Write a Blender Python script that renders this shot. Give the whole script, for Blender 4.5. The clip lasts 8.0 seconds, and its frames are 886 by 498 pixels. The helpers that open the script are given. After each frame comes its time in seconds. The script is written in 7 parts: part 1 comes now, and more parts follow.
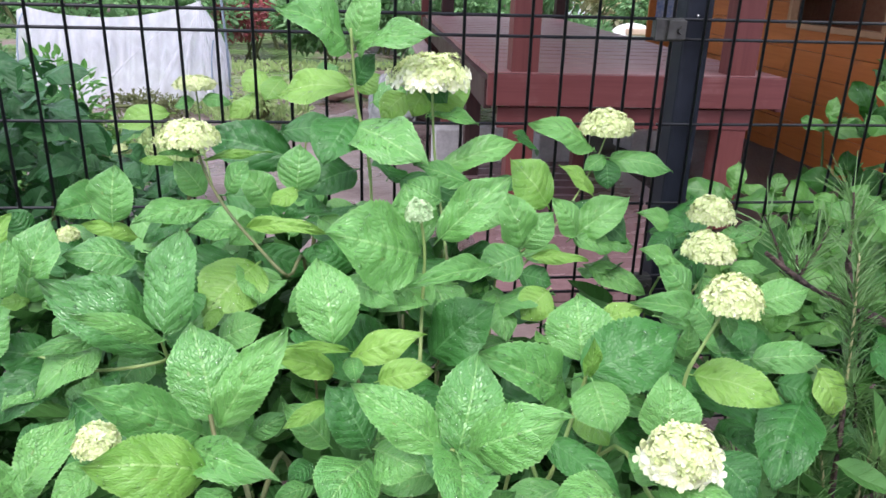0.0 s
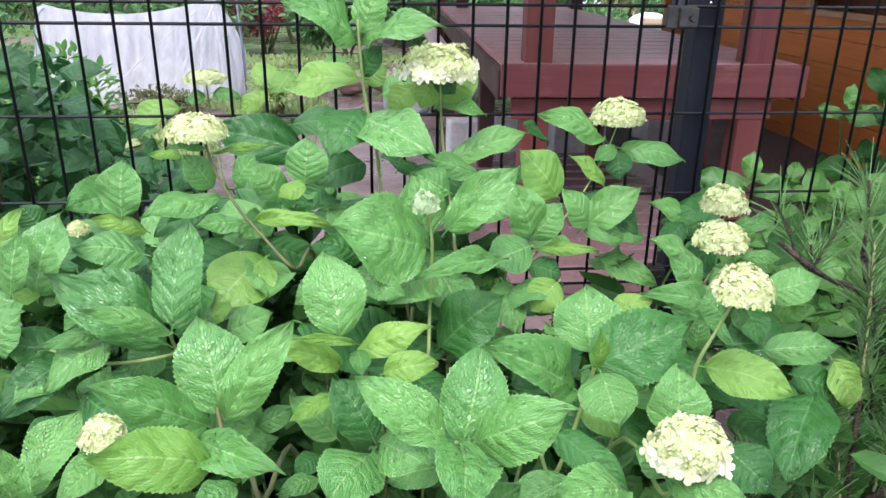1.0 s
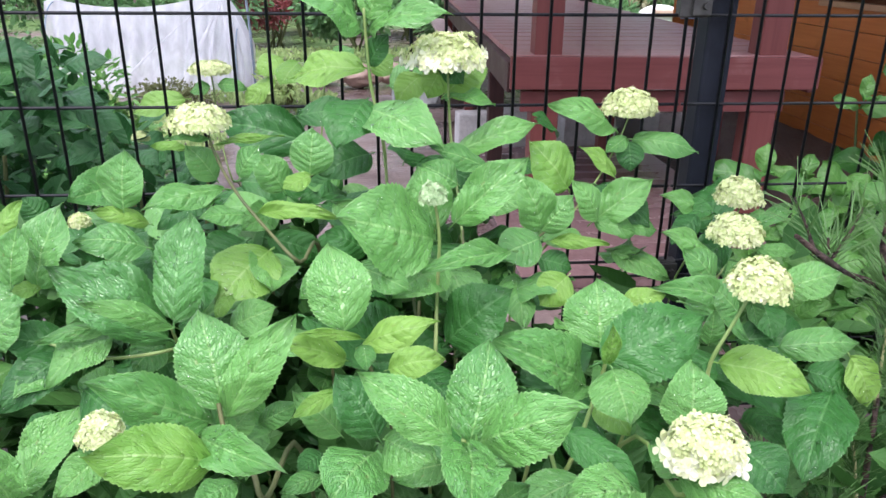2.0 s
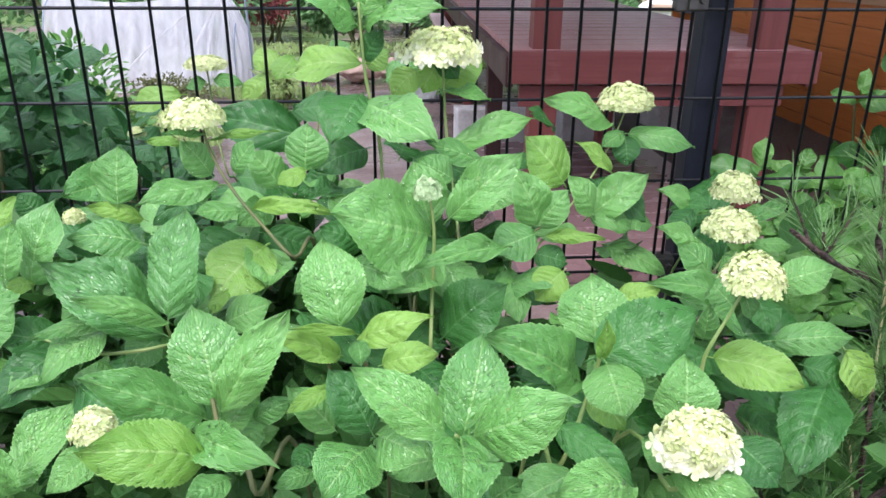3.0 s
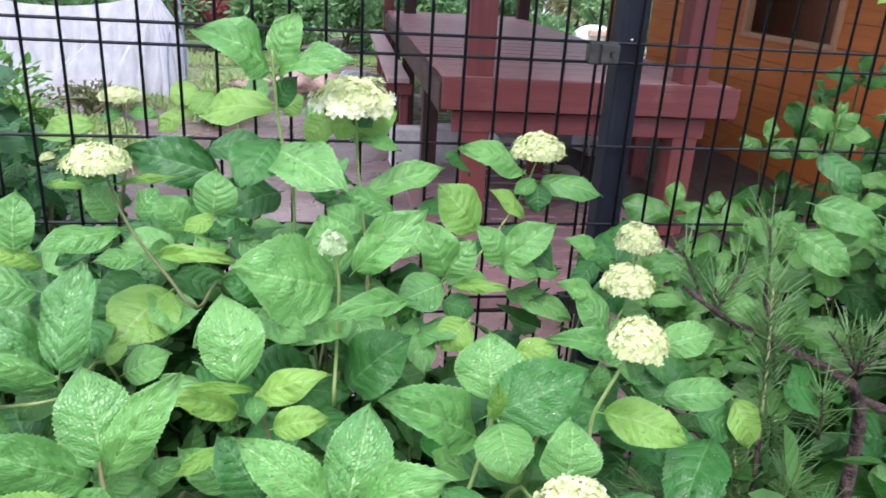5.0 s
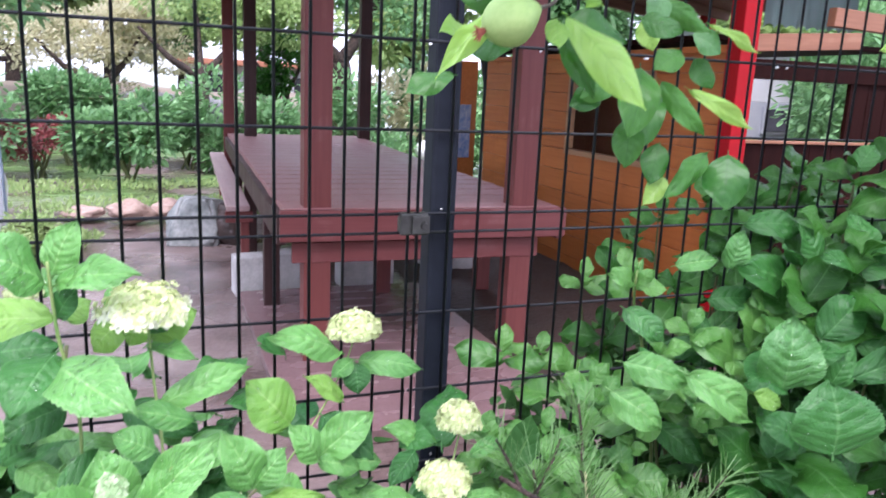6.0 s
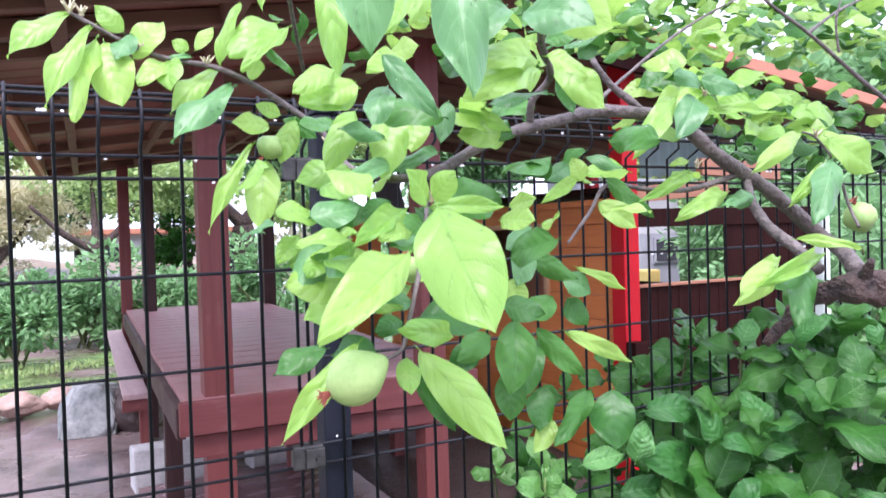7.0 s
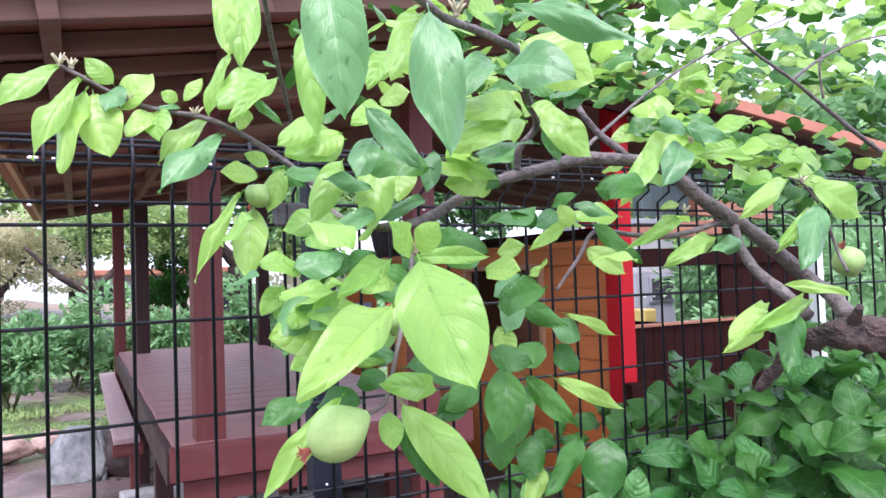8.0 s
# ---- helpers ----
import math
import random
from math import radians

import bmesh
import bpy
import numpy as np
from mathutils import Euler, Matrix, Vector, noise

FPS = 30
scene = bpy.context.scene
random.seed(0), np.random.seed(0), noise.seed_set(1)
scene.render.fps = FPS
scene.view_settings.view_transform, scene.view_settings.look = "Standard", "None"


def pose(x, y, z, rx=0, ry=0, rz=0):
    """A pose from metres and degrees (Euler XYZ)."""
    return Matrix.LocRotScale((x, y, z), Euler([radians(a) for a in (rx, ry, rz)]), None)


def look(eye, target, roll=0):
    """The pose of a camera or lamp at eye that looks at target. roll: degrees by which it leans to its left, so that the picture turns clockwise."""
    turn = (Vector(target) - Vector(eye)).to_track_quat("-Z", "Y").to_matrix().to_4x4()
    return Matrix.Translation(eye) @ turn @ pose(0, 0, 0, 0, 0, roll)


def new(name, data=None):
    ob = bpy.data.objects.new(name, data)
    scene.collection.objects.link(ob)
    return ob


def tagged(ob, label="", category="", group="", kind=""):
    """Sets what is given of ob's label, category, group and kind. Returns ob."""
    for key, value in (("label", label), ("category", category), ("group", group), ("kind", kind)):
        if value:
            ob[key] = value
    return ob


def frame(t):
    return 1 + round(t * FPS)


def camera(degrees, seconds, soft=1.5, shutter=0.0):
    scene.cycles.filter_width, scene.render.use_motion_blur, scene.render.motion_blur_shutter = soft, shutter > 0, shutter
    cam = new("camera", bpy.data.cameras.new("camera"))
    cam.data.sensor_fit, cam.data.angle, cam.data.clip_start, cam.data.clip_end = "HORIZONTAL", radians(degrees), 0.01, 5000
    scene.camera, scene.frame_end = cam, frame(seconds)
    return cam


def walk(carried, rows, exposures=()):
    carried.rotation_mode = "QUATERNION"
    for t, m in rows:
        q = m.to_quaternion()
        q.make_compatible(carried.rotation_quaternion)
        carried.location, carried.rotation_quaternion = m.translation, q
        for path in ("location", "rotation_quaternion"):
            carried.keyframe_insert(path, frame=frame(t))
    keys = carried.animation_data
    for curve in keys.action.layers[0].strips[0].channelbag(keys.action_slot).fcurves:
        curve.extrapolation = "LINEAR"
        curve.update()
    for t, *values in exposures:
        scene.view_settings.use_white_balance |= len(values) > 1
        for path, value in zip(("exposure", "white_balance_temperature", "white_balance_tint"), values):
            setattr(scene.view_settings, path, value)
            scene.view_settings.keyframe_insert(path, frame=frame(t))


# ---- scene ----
cam = camera(61.7, 8.0, soft=1.5, shutter=0.2)
PATH = [
    (0, (-0.462, -1.107, 1.105), (-0.226, 0.752, 0.406), 1.7),
    (0.5, (-0.463, -1.118, 1.103), (-0.301, 0.753, 0.415), -0.4),
    (1, (-0.452, -1.105, 1.103), (-0.262, 0.752, 0.385), 0.8),
    (1.5, (-0.451, -1.09, 1.096), (-0.283, 0.764, 0.366), 0.7),
    (3, (-0.444, -1.09, 1.096), (-0.278, 0.758, 0.35), 0.5),
    (3.5, (-0.451, -1.09, 1.102), (-0.283, 0.756, 0.35), 0.9),
    (4, (-0.454, -1.09, 1.101), (-0.29, 0.756, 0.349), 1.5),
    (4.2, (-0.45, -1.091, 1.104), (-0.275, 0.754, 0.35), 1.7),
    (5.3, (-0.392, -1.09, 1.16), (0.03, 0.755, 0.513), 3.6),
    (5.5, (-0.379, -1.081, 1.176), (0.113, 0.766, 0.588), 3.3),
    (6, (-0.346, -1.054, 1.237), (0.355, 0.771, 0.815), 2.6),
    (6.5, (-0.316, -1.043, 1.297), (0.522, 0.758, 1.059), 0.4),
    (7, (-0.302, -1.034, 1.349), (0.623, 0.738, 1.308), -1.7),
    (7.5, (-0.298, -1.033, 1.36), (0.643, 0.731, 1.415), -2.4),
    (8, (-0.295, -1.037, 1.356), (0.642, 0.728, 1.421), -1.9),
]
walk(cam, [(t, look(eye, target, roll)) for t, eye, target, roll in PATH], ((0, 1.36, 6200, 21), (4.2, 1.36, 6200, 21), (5.3, 1.46, 6000, 24), (6.5, 1.83, 5950, 26), (7.1, 1.88, 5950, 29), (8, 1.70, 5950, 28)))

# ---- world, sun, exposure ----
world = bpy.data.worlds.new("overcast_sky")
scene.world = world
world.use_nodes = True
wn, wl = world.node_tree.nodes, world.node_tree.links
sky = wn.new("ShaderNodeTexSky")
sky.sky_type = "NISHITA"
sky.sun_disc = False
sky.sun_elevation, sky.sun_rotation = radians(58), radians(200)
sky.air_density, sky.dust_density, sky.ozone_density = 1.0, 6.0, 1.0
veil = wn.new("ShaderNodeMix")
veil.data_type = "RGBA"
veil.inputs[0].default_value = 0.72
veil.inputs[7].default_value = (10.6, 11.4, 13.0, 1)
wl.new(sky.outputs[0], veil.inputs[6])
wl.new(veil.outputs[2], wn["Background"].inputs[0])
wn["Background"].inputs[1].default_value = 0.085
sun = new("sun", bpy.data.lights.new("sun", "SUN"))
sun.data.energy, sun.data.angle, sun.data.color = 1.5, radians(35), (1.0, 0.97, 0.92)
sun.matrix_world = look((-1.2, -3.0, 6.0), (0, 0, 0))

# ---- materials ----
class Nodes:
    """A short way to wire a node material."""

    def __init__(self, name, rough=0.6, metal=0.0, spec=0.5):
        self.mat = bpy.data.materials.new(name)
        self.mat.use_nodes = True
        self.tree = self.mat.node_tree
        self.bsdf = self.tree.nodes["Principled BSDF"]
        self.bsdf.inputs["Roughness"].default_value = rough
        self.bsdf.inputs["Metallic"].default_value = metal
        self.bsdf.inputs["Specular IOR Level"].default_value = spec

    def add(self, kind, **inputs):
        node = self.tree.nodes.new("ShaderNode" + kind)
        for key, value in inputs.items():
            self.put(node.inputs[key.replace("_", " ")], value)
        return node

    def put(self, socket, value):
        if hasattr(value, "is_output"):
            self.tree.links.new(value, socket)
        else:
            socket.default_value = value

    def math(self, op, a, b=0.0, clamp=False):
        node = self.tree.nodes.new("ShaderNodeMath")
        node.operation, node.use_clamp = op, clamp
        self.put(node.inputs[0], a)
        self.put(node.inputs[1], b)
        return node.outputs[0]

    def mix(self, fac, a, b, blend="MIX"):
        node = self.tree.nodes.new("ShaderNodeMix")
        node.data_type, node.blend_type = "RGBA", blend
        self.put(node.inputs[0], fac)
        for k, c in ((6, a), (7, b)):
            self.put(node.inputs[k], c if hasattr(c, "is_output") else (*c, 1))
        return node.outputs[2]

    def ramp(self, fac, low, high):
        node = self.tree.nodes.new("ShaderNodeMapRange")
        self.put(node.inputs[0], fac)
        node.inputs[1].default_value, node.inputs[2].default_value = low, high
        return node.outputs[0]

    def coords(self, out="Object", scale=(1, 1, 1)):
        tex = self.tree.nodes.new("ShaderNodeTexCoord")
        m = self.tree.nodes.new("ShaderNodeMapping")
        m.inputs["Scale"].default_value = scale
        self.tree.links.new(tex.outputs[out], m.inputs[0])
        return m.outputs[0]

    def noise(self, vec, scale, detail=4.0, rough=0.55):
        node = self.add("TexNoise", Vector=vec, Scale=scale, Detail=detail, Roughness=rough)
        return node.outputs[0]

    def random(self):
        return self.tree.nodes.new("ShaderNodeObjectInfo").outputs["Random"]

    def bump(self, height, strength=0.3, distance=0.01):
        node = self.add("Bump", Strength=strength, Distance=distance, Height=height)
        self.tree.links.new(node.outputs[0], self.bsdf.inputs["Normal"])
        return node.outputs[0]

    def colour(self, c):
        self.put(self.bsdf.inputs["Base Color"], c if hasattr(c, "is_output") else (*c, 1))
        return self.mat


def plain(name, a, b, scale=6.0, rough=0.6, metal=0.0, bump=0.15, fine=60.0, dist=0.004, spec=0.5):
    """A surface whose colour drifts from a to b at two scales, with fine relief."""
    n = Nodes(name, rough, metal, spec)
    vec = n.coords()
    big, small = n.noise(vec, scale), n.noise(vec, fine)
    fac = n.math("ADD", n.math("MULTIPLY", big, 0.65), n.math("MULTIPLY", small, 0.35))
    n.bump(small, bump, dist)
    n.put(n.bsdf.inputs["Roughness"], n.math("ADD", n.math("MULTIPLY", big, 0.25), rough - 0.12))
    return n.colour(n.mix(n.ramp(fac, 0.35, 0.65), a, b))


def timber(name, a, b, worn, axis=0, rough=0.45, wear=0.5, spec=0.3):
    """Painted or stained wood, its grain along one axis of the object, worn in patches."""
    n = Nodes(name, rough, 0.0, spec)
    scale = [34.0, 34.0, 34.0]
    scale[axis] = 1.6
    grain = n.noise(n.coords(scale=tuple(scale)), 1.0, 6.0, 0.65)
    patch = n.noise(n.coords(), 5.0, 5.0, 0.6)
    tone = n.mix(n.ramp(grain, 0.3, 0.7), a, b)
    tone = n.mix(n.math("MULTIPLY", n.random(), 0.35), tone, b)
    edge = n.math("MULTIPLY", n.ramp(patch, 0.56, 0.72), wear)
    tone = n.mix(n.math("MULTIPLY", edge, n.ramp(grain, 0.4, 0.6)), tone, worn)
    n.bump(grain, 0.35, 0.003)
    n.put(n.bsdf.inputs["Roughness"], n.math("ADD", n.math("MULTIPLY", patch, 0.35), rough - 0.17))
    return n.colour(tone)


def leaf_material(name, dark, light, vein, veins=8, quilt=0.6, rough=0.42, through_light=0.35, blemish=0.0, crinkle=0.5, slant=0.25, lines=0.62, shine=0.5, wet=0.0):
    """A leaf: midrib and side veins along its own length and breadth, puckered in small cells between the veins, letting light through."""
    n = Nodes(name, rough, 0.0, shine)
    n.bsdf.inputs["Coat Weight"].default_value = wet
    n.bsdf.inputs["Coat Roughness"].default_value = 0.18
    uv = n.tree.nodes.new("ShaderNodeUVMap")
    sep = n.add("SeparateXYZ", Vector=uv.outputs[0])
    across = n.math("ABSOLUTE", n.math("SUBTRACT", n.math("MULTIPLY", sep.outputs[0], 2.0), 1.0))
    along = sep.outputs[1]
    obj = n.coords()
    wob = n.math("MULTIPLY", n.math("SUBTRACT", n.noise(obj, 6.0, 2.0), 0.5), 0.07)
    run = n.math("ADD", n.math("SUBTRACT", along, n.math("MULTIPLY", n.math("POWER", across, 1.25), slant)), wob)
    saw = n.math("FRACT", n.math("MULTIPLY", run, float(veins)))
    tri = n.math("MULTIPLY", n.math("ABSOLUTE", n.math("SUBTRACT", saw, 0.5)), 2.0)
    side = n.math("MULTIPLY", n.ramp(tri, 0.82, 0.96), n.ramp(across, 1.05, 0.45))
    rib = n.ramp(across, 0.055, 0.016)
    line = n.math("MAXIMUM", rib, n.math("MULTIPLY", side, 0.5))
    spread = n.add("CombineXYZ", X=n.math("MULTIPLY", sep.outputs[0], 15.0), Y=n.math("MULTIPLY", run, 2.6 * veins), Z=n.math("MULTIPLY", n.random(), 40.0))
    cells = n.add("TexVoronoi", Vector=spread.outputs[0], Scale=1.0)
    cells.feature = "DISTANCE_TO_EDGE"
    dome = n.math("SQRT", n.math("MULTIPLY", n.math("MINIMUM", cells.outputs[0], 0.40), 2.5))
    lump = n.noise(obj, 10.0, 3.0, 0.6)
    patch = n.noise(obj, 2.6, 3.0)
    island = n.tree.nodes.new("ShaderNodeNewGeometry").outputs["Random Per Island"]
    tone = n.mix(n.math("FRACT", n.math("ADD", n.random(), island)), dark, light)
    tone = n.mix(n.math("MULTIPLY", n.ramp(patch, 0.35, 0.7), 0.5), tone, light)
    # cell edges darkened: the shade in the leaf's creases is put into the colour
    tone = n.mix(n.math("MULTIPLY", n.ramp(dome, 0.62, 0.25), 0.26 * crinkle), tone, dark)
    tone = n.mix(n.math("MULTIPLY", n.math("MAXIMUM", line, n.math("MULTIPLY", n.ramp(across, 0.93, 0.99), 0.6)), lines), tone, vein)
    if blemish:
        spot = n.ramp(n.noise(obj, 5.5, 4.0), 0.70, 0.76)
        tone = n.mix(n.math("MULTIPLY", spot, blemish), tone, (0.22, 0.14, 0.04))
    puff = n.math("MULTIPLY", n.math("SQRT", n.math("SUBTRACT", 1.0, tri, True)), 0.22 * quilt)
    high = n.math("SUBTRACT", puff, n.math("MULTIPLY", rib, 0.04 * quilt))
    high = n.math("ADD", high, n.math("MULTIPLY", dome, 0.072 * crinkle))
    high = n.math("ADD", high, n.math("MULTIPLY", lump, 0.05 * crinkle))
    normal = n.bump(high, 1.0, 0.01)
    n.tree.links.new(normal, n.bsdf.inputs["Coat Normal"])
    rough_now = n.math("ADD", rough - 0.08, n.math("MULTIPLY", patch, 0.2))
    n.put(n.bsdf.inputs["Roughness"], n.math("MAXIMUM", rough_now, 0.06))
    n.colour(tone)
    glow = n.add("BsdfTranslucent", Normal=normal)
    n.put(glow.inputs["Color"], n.mix(0.5, tone, light, "MIX"))
    both = n.tree.nodes.new("ShaderNodeMixShader")
    both.inputs[0].default_value = through_light
    n.tree.links.new(n.bsdf.outputs[0], both.inputs[1])
    n.tree.links.new(glow.outputs[0], both.inputs[2])
    n.tree.links.new(both.outputs[0], n.tree.nodes["Material Output"].inputs[0])
    return n.mat


def petal_material(name, pale, green):
    """Young flower sepals, each a little different, thin enough to glow."""
    n = Nodes(name, 0.55)
    geo = n.tree.nodes.new("ShaderNodeNewGeometry")
    tone = n.mix(n.ramp(geo.outputs["Random Per Island"], 0.1, 0.9), pale, green)
    vec = n.coords()
    tone = n.mix(n.math("MULTIPLY", n.noise(vec, 60.0), 0.4), tone, green)
    n.bump(n.noise(vec, 400.0), 0.2, 0.001)
    n.colour(tone)
    glow = n.add("BsdfTranslucent")
    n.put(glow.inputs["Color"], tone)
    both = n.tree.nodes.new("ShaderNodeMixShader")
    both.inputs[0].default_value = 0.3
    n.tree.links.new(n.bsdf.outputs[0], both.inputs[1])
    n.tree.links.new(glow.outputs[0], both.inputs[2])
    n.tree.links.new(both.outputs[0], n.tree.nodes["Material Output"].inputs[0])
    return n.mat


def netting_material():
    """Fine white insect net: mostly see-through weave in soft folds."""
    n = Nodes("white_netting", 0.7)
    vec = n.coords(scale=(2.0, 2.0, 0.4))
    weave = n.noise(vec, 4.0, 4.0)
    n.colour(n.mix(weave, (0.80, 0.80, 0.84), (0.90, 0.90, 0.93)))
    thin = n.add("BsdfTranslucent", Color=(0.86, 0.86, 0.9, 1))
    cloth = n.tree.nodes.new("ShaderNodeMixShader")
    cloth.inputs[0].default_value = 0.45
    n.tree.links.new(n.bsdf.outputs[0], cloth.inputs[1])
    n.tree.links.new(thin.outputs[0], cloth.inputs[2])
    clear = n.add("BsdfTransparent")
    both = n.tree.nodes.new("ShaderNodeMixShader")
    n.put(both.inputs[0], n.math("ADD", 0.25, n.math("MULTIPLY", weave, 0.75)))
    n.tree.links.new(clear.outputs[0], both.inputs[1])
    n.tree.links.new(cloth.outputs[0], both.inputs[2])
    n.tree.links.new(both.outputs[0], n.tree.nodes["Material Output"].inputs[0])
    return n.mat


HYDRANGEA = leaf_material("hydrangea_leaf", (0.064, 0.238, 0.047), (0.155, 0.40, 0.090), (0.28, 0.52, 0.17), 7, 0.36, 0.34, 0.26, 0.3, 0.9, 0.25, 0.62, 0.5, 0.45)
# darker copy of the hydrangea leaf, for single leaves and the fill
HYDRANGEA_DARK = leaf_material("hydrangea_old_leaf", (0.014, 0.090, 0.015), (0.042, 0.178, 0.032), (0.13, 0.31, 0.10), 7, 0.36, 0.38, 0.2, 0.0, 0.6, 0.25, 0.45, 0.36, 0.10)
HYDRANGEA_WET = leaf_material("hydrangea_wet_leaf", (0.030, 0.150, 0.032), (0.095, 0.29, 0.064), (0.18, 0.40, 0.13), 7, 0.6, 0.28, 0.22, 0.0, 1.0, 0.25, 0.45, 0.5, 0.32)
HYDRANGEA_YOUNG = leaf_material("hydrangea_young_leaf", (0.13, 0.33, 0.045), (0.24, 0.46, 0.08), (0.36, 0.56, 0.18), 7, 0.3, 0.38, 0.34, 0.3, 0.6, 0.25, 0.55, 0.5, 0.15)
QUINCE = leaf_material("quince_leaf", (0.170, 0.40, 0.055), (0.36, 0.59, 0.12), (0.10, 0.30, 0.04), 6, 0.16, 0.30, 0.52, 0.0, 0.12, 0.25, 0.34, 0.6, 0.15)
# darker copy of the quince leaf, shade within the crown put into its colour
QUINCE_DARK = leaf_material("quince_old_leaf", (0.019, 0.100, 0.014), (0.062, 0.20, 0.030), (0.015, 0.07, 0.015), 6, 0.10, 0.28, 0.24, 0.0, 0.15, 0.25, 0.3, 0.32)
QUINCE_SILVER = leaf_material("quince_wet_leaf", (0.046, 0.175, 0.045), (0.11, 0.29, 0.085), (0.22, 0.42, 0.17), 6, 0.07, 0.34, 0.32, 0.0, 0.12, 0.25, 0.4, 0.6)
SHRUB = leaf_material("shrub_leaf", (0.014, 0.080, 0.010), (0.046, 0.165, 0.022), (0.15, 0.32, 0.11), 6, 0.2, 0.28, 0.26, 0.0, 0.7, 0.25, 0.35, 0.26)
SHRUB_YOUNG = leaf_material("shrub_young_leaf", (0.055, 0.20, 0.036), (0.13, 0.32, 0.065), (0.25, 0.45, 0.15), 6, 0.35, 0.28, 0.3, 0.0, 0.4, 0.25, 0.35)
# hydrangea leaf with the tree shade behind the fence put into its colour
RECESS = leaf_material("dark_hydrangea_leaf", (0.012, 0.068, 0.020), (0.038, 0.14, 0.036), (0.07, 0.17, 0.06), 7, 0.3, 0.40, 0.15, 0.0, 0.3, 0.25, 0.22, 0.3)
# leaf colour darkened to stand in for the shade deep inside the plants
INNER = leaf_material("shaded_inner_leaf", (0.024, 0.095, 0.020), (0.065, 0.18, 0.040), (0.10, 0.22, 0.07), 5, 0.4, 0.5, 0.25, 0.0, 0.3, 0.25, 0.4, 0.3)
GARDEN = leaf_material("garden_leaf", (0.085, 0.215, 0.09), (0.235, 0.43, 0.18), (0.28, 0.44, 0.2), 5, 0.2, 0.5, 0.35)
LIGHT_GREEN = leaf_material("light_green_leaf", (0.20, 0.34, 0.11), (0.42, 0.54, 0.22), (0.4, 0.5, 0.25), 5, 0.2, 0.5, 0.4)
STRAW_LEAF = leaf_material("pale_foliage", (0.45, 0.46, 0.27), (0.66, 0.62, 0.43), (0.5, 0.5, 0.32), 5, 0.2, 0.6, 0.5)
AZALEA = leaf_material("azalea_leaf", (0.09, 0.075, 0.035), (0.16, 0.20, 0.07), (0.2, 0.2, 0.1), 5, 0.2, 0.5, 0.3)
MAPLE = leaf_material("red_maple_leaf", (0.16, 0.035, 0.04), (0.30, 0.07, 0.07), (0.3, 0.1, 0.08), 5, 0.2, 0.5, 0.3)


def water_material():
    """A clear bead of water: see-through, with the sky in its skin."""
    n = Nodes("water_bead", 0.05)
    clear, skin = n.add("BsdfTransparent"), n.add("BsdfGlossy", Roughness=0.04)
    edge = n.add("Fresnel", IOR=1.5)
    both = n.tree.nodes.new("ShaderNodeMixShader")
    n.tree.links.new(edge.outputs[0], both.inputs[0])
    n.tree.links.new(clear.outputs[0], both.inputs[1])
    n.tree.links.new(skin.outputs[0], both.inputs[2])
    n.tree.links.new(both.outputs[0], n.tree.nodes["Material Output"].inputs[0])
    return n.mat


WATER = water_material()
NEEDLE = plain("pine_needle", (0.048, 0.130, 0.032), (0.125, 0.25, 0.07), 8.0, 0.5)
CANDLE = plain("pine_candle", (0.28, 0.30, 0.14), (0.36, 0.33, 0.18), 40.0, 0.6)
PETAL = petal_material("cream_sepals", (0.74, 0.76, 0.48), (0.52, 0.62, 0.26))
PETAL_WHITE = petal_material("white_sepals", (0.86, 0.86, 0.76), (0.70, 0.76, 0.42))
BUD = petal_material("green_flower_buds", (0.28, 0.47, 0.21), (0.47, 0.60, 0.34))
STEM = plain("green_stem", (0.13, 0.24, 0.06), (0.24, 0.30, 0.10), 20.0, 0.5)
STEM_BROWN = plain("woody_stem", (0.060, 0.085, 0.026), (0.12, 0.125, 0.045), 20.0, 0.7)
BARK = plain("smooth_grey_bark", (0.042, 0.035, 0.031), (0.135, 0.112, 0.100), 40.0, 0.6, 0, 0.8, 90.0, 0.008)
BARK_OLD = plain("rough_old_bark", (0.012, 0.008, 0.006), (0.085, 0.054, 0.042), 24.0, 0.85, 0, 1.0, 48.0, 0.03)
FRUIT = plain("downy_green_fruit", (0.17, 0.30, 0.075), (0.28, 0.41, 0.13), 14.0, 0.55, 0, 0.25, 300.0, 0.001)
BUD_SCALE = plain("pale_bud_scale", (0.34, 0.33, 0.18), (0.50, 0.45, 0.30), 60.0, 0.6)
# opaque white colour stands in for the bright glints of clear water beads
DEW = plain("water_bead", (0.75, 0.77, 0.8), (0.85, 0.86, 0.88), 40.0, 0.08, 0, 0.0)
CALYX = plain("dry_calyx", (0.20, 0.045, 0.03), (0.38, 0.13, 0.07), 60.0, 0.8)
WIRE = plain("black_powder_coat", (0.008, 0.009, 0.011), (0.014, 0.015, 0.018), 12.0, 0.45, 0.0, 0.1, 60.0, 0.004, 0.25)
POST_PAINT = plain("dark_blue_black_paint", (0.007, 0.009, 0.014), (0.013, 0.016, 0.024), 6.0, 0.5, 0.0, 0.08, 60.0, 0.004, 0.15)
CLAMP = plain("black_clamp_metal", (0.03, 0.03, 0.028), (0.07, 0.07, 0.065), 40.0, 0.4, 0.6)
BOLT = plain("zinc_bolt", (0.5, 0.5, 0.48), (0.7, 0.7, 0.68), 60.0, 0.3, 1.0)
RED_BROWN = timber("red_brown_paint", (0.110, 0.029, 0.026), (0.167, 0.050, 0.047), (0.264, 0.132, 0.120), 0, 0.5)
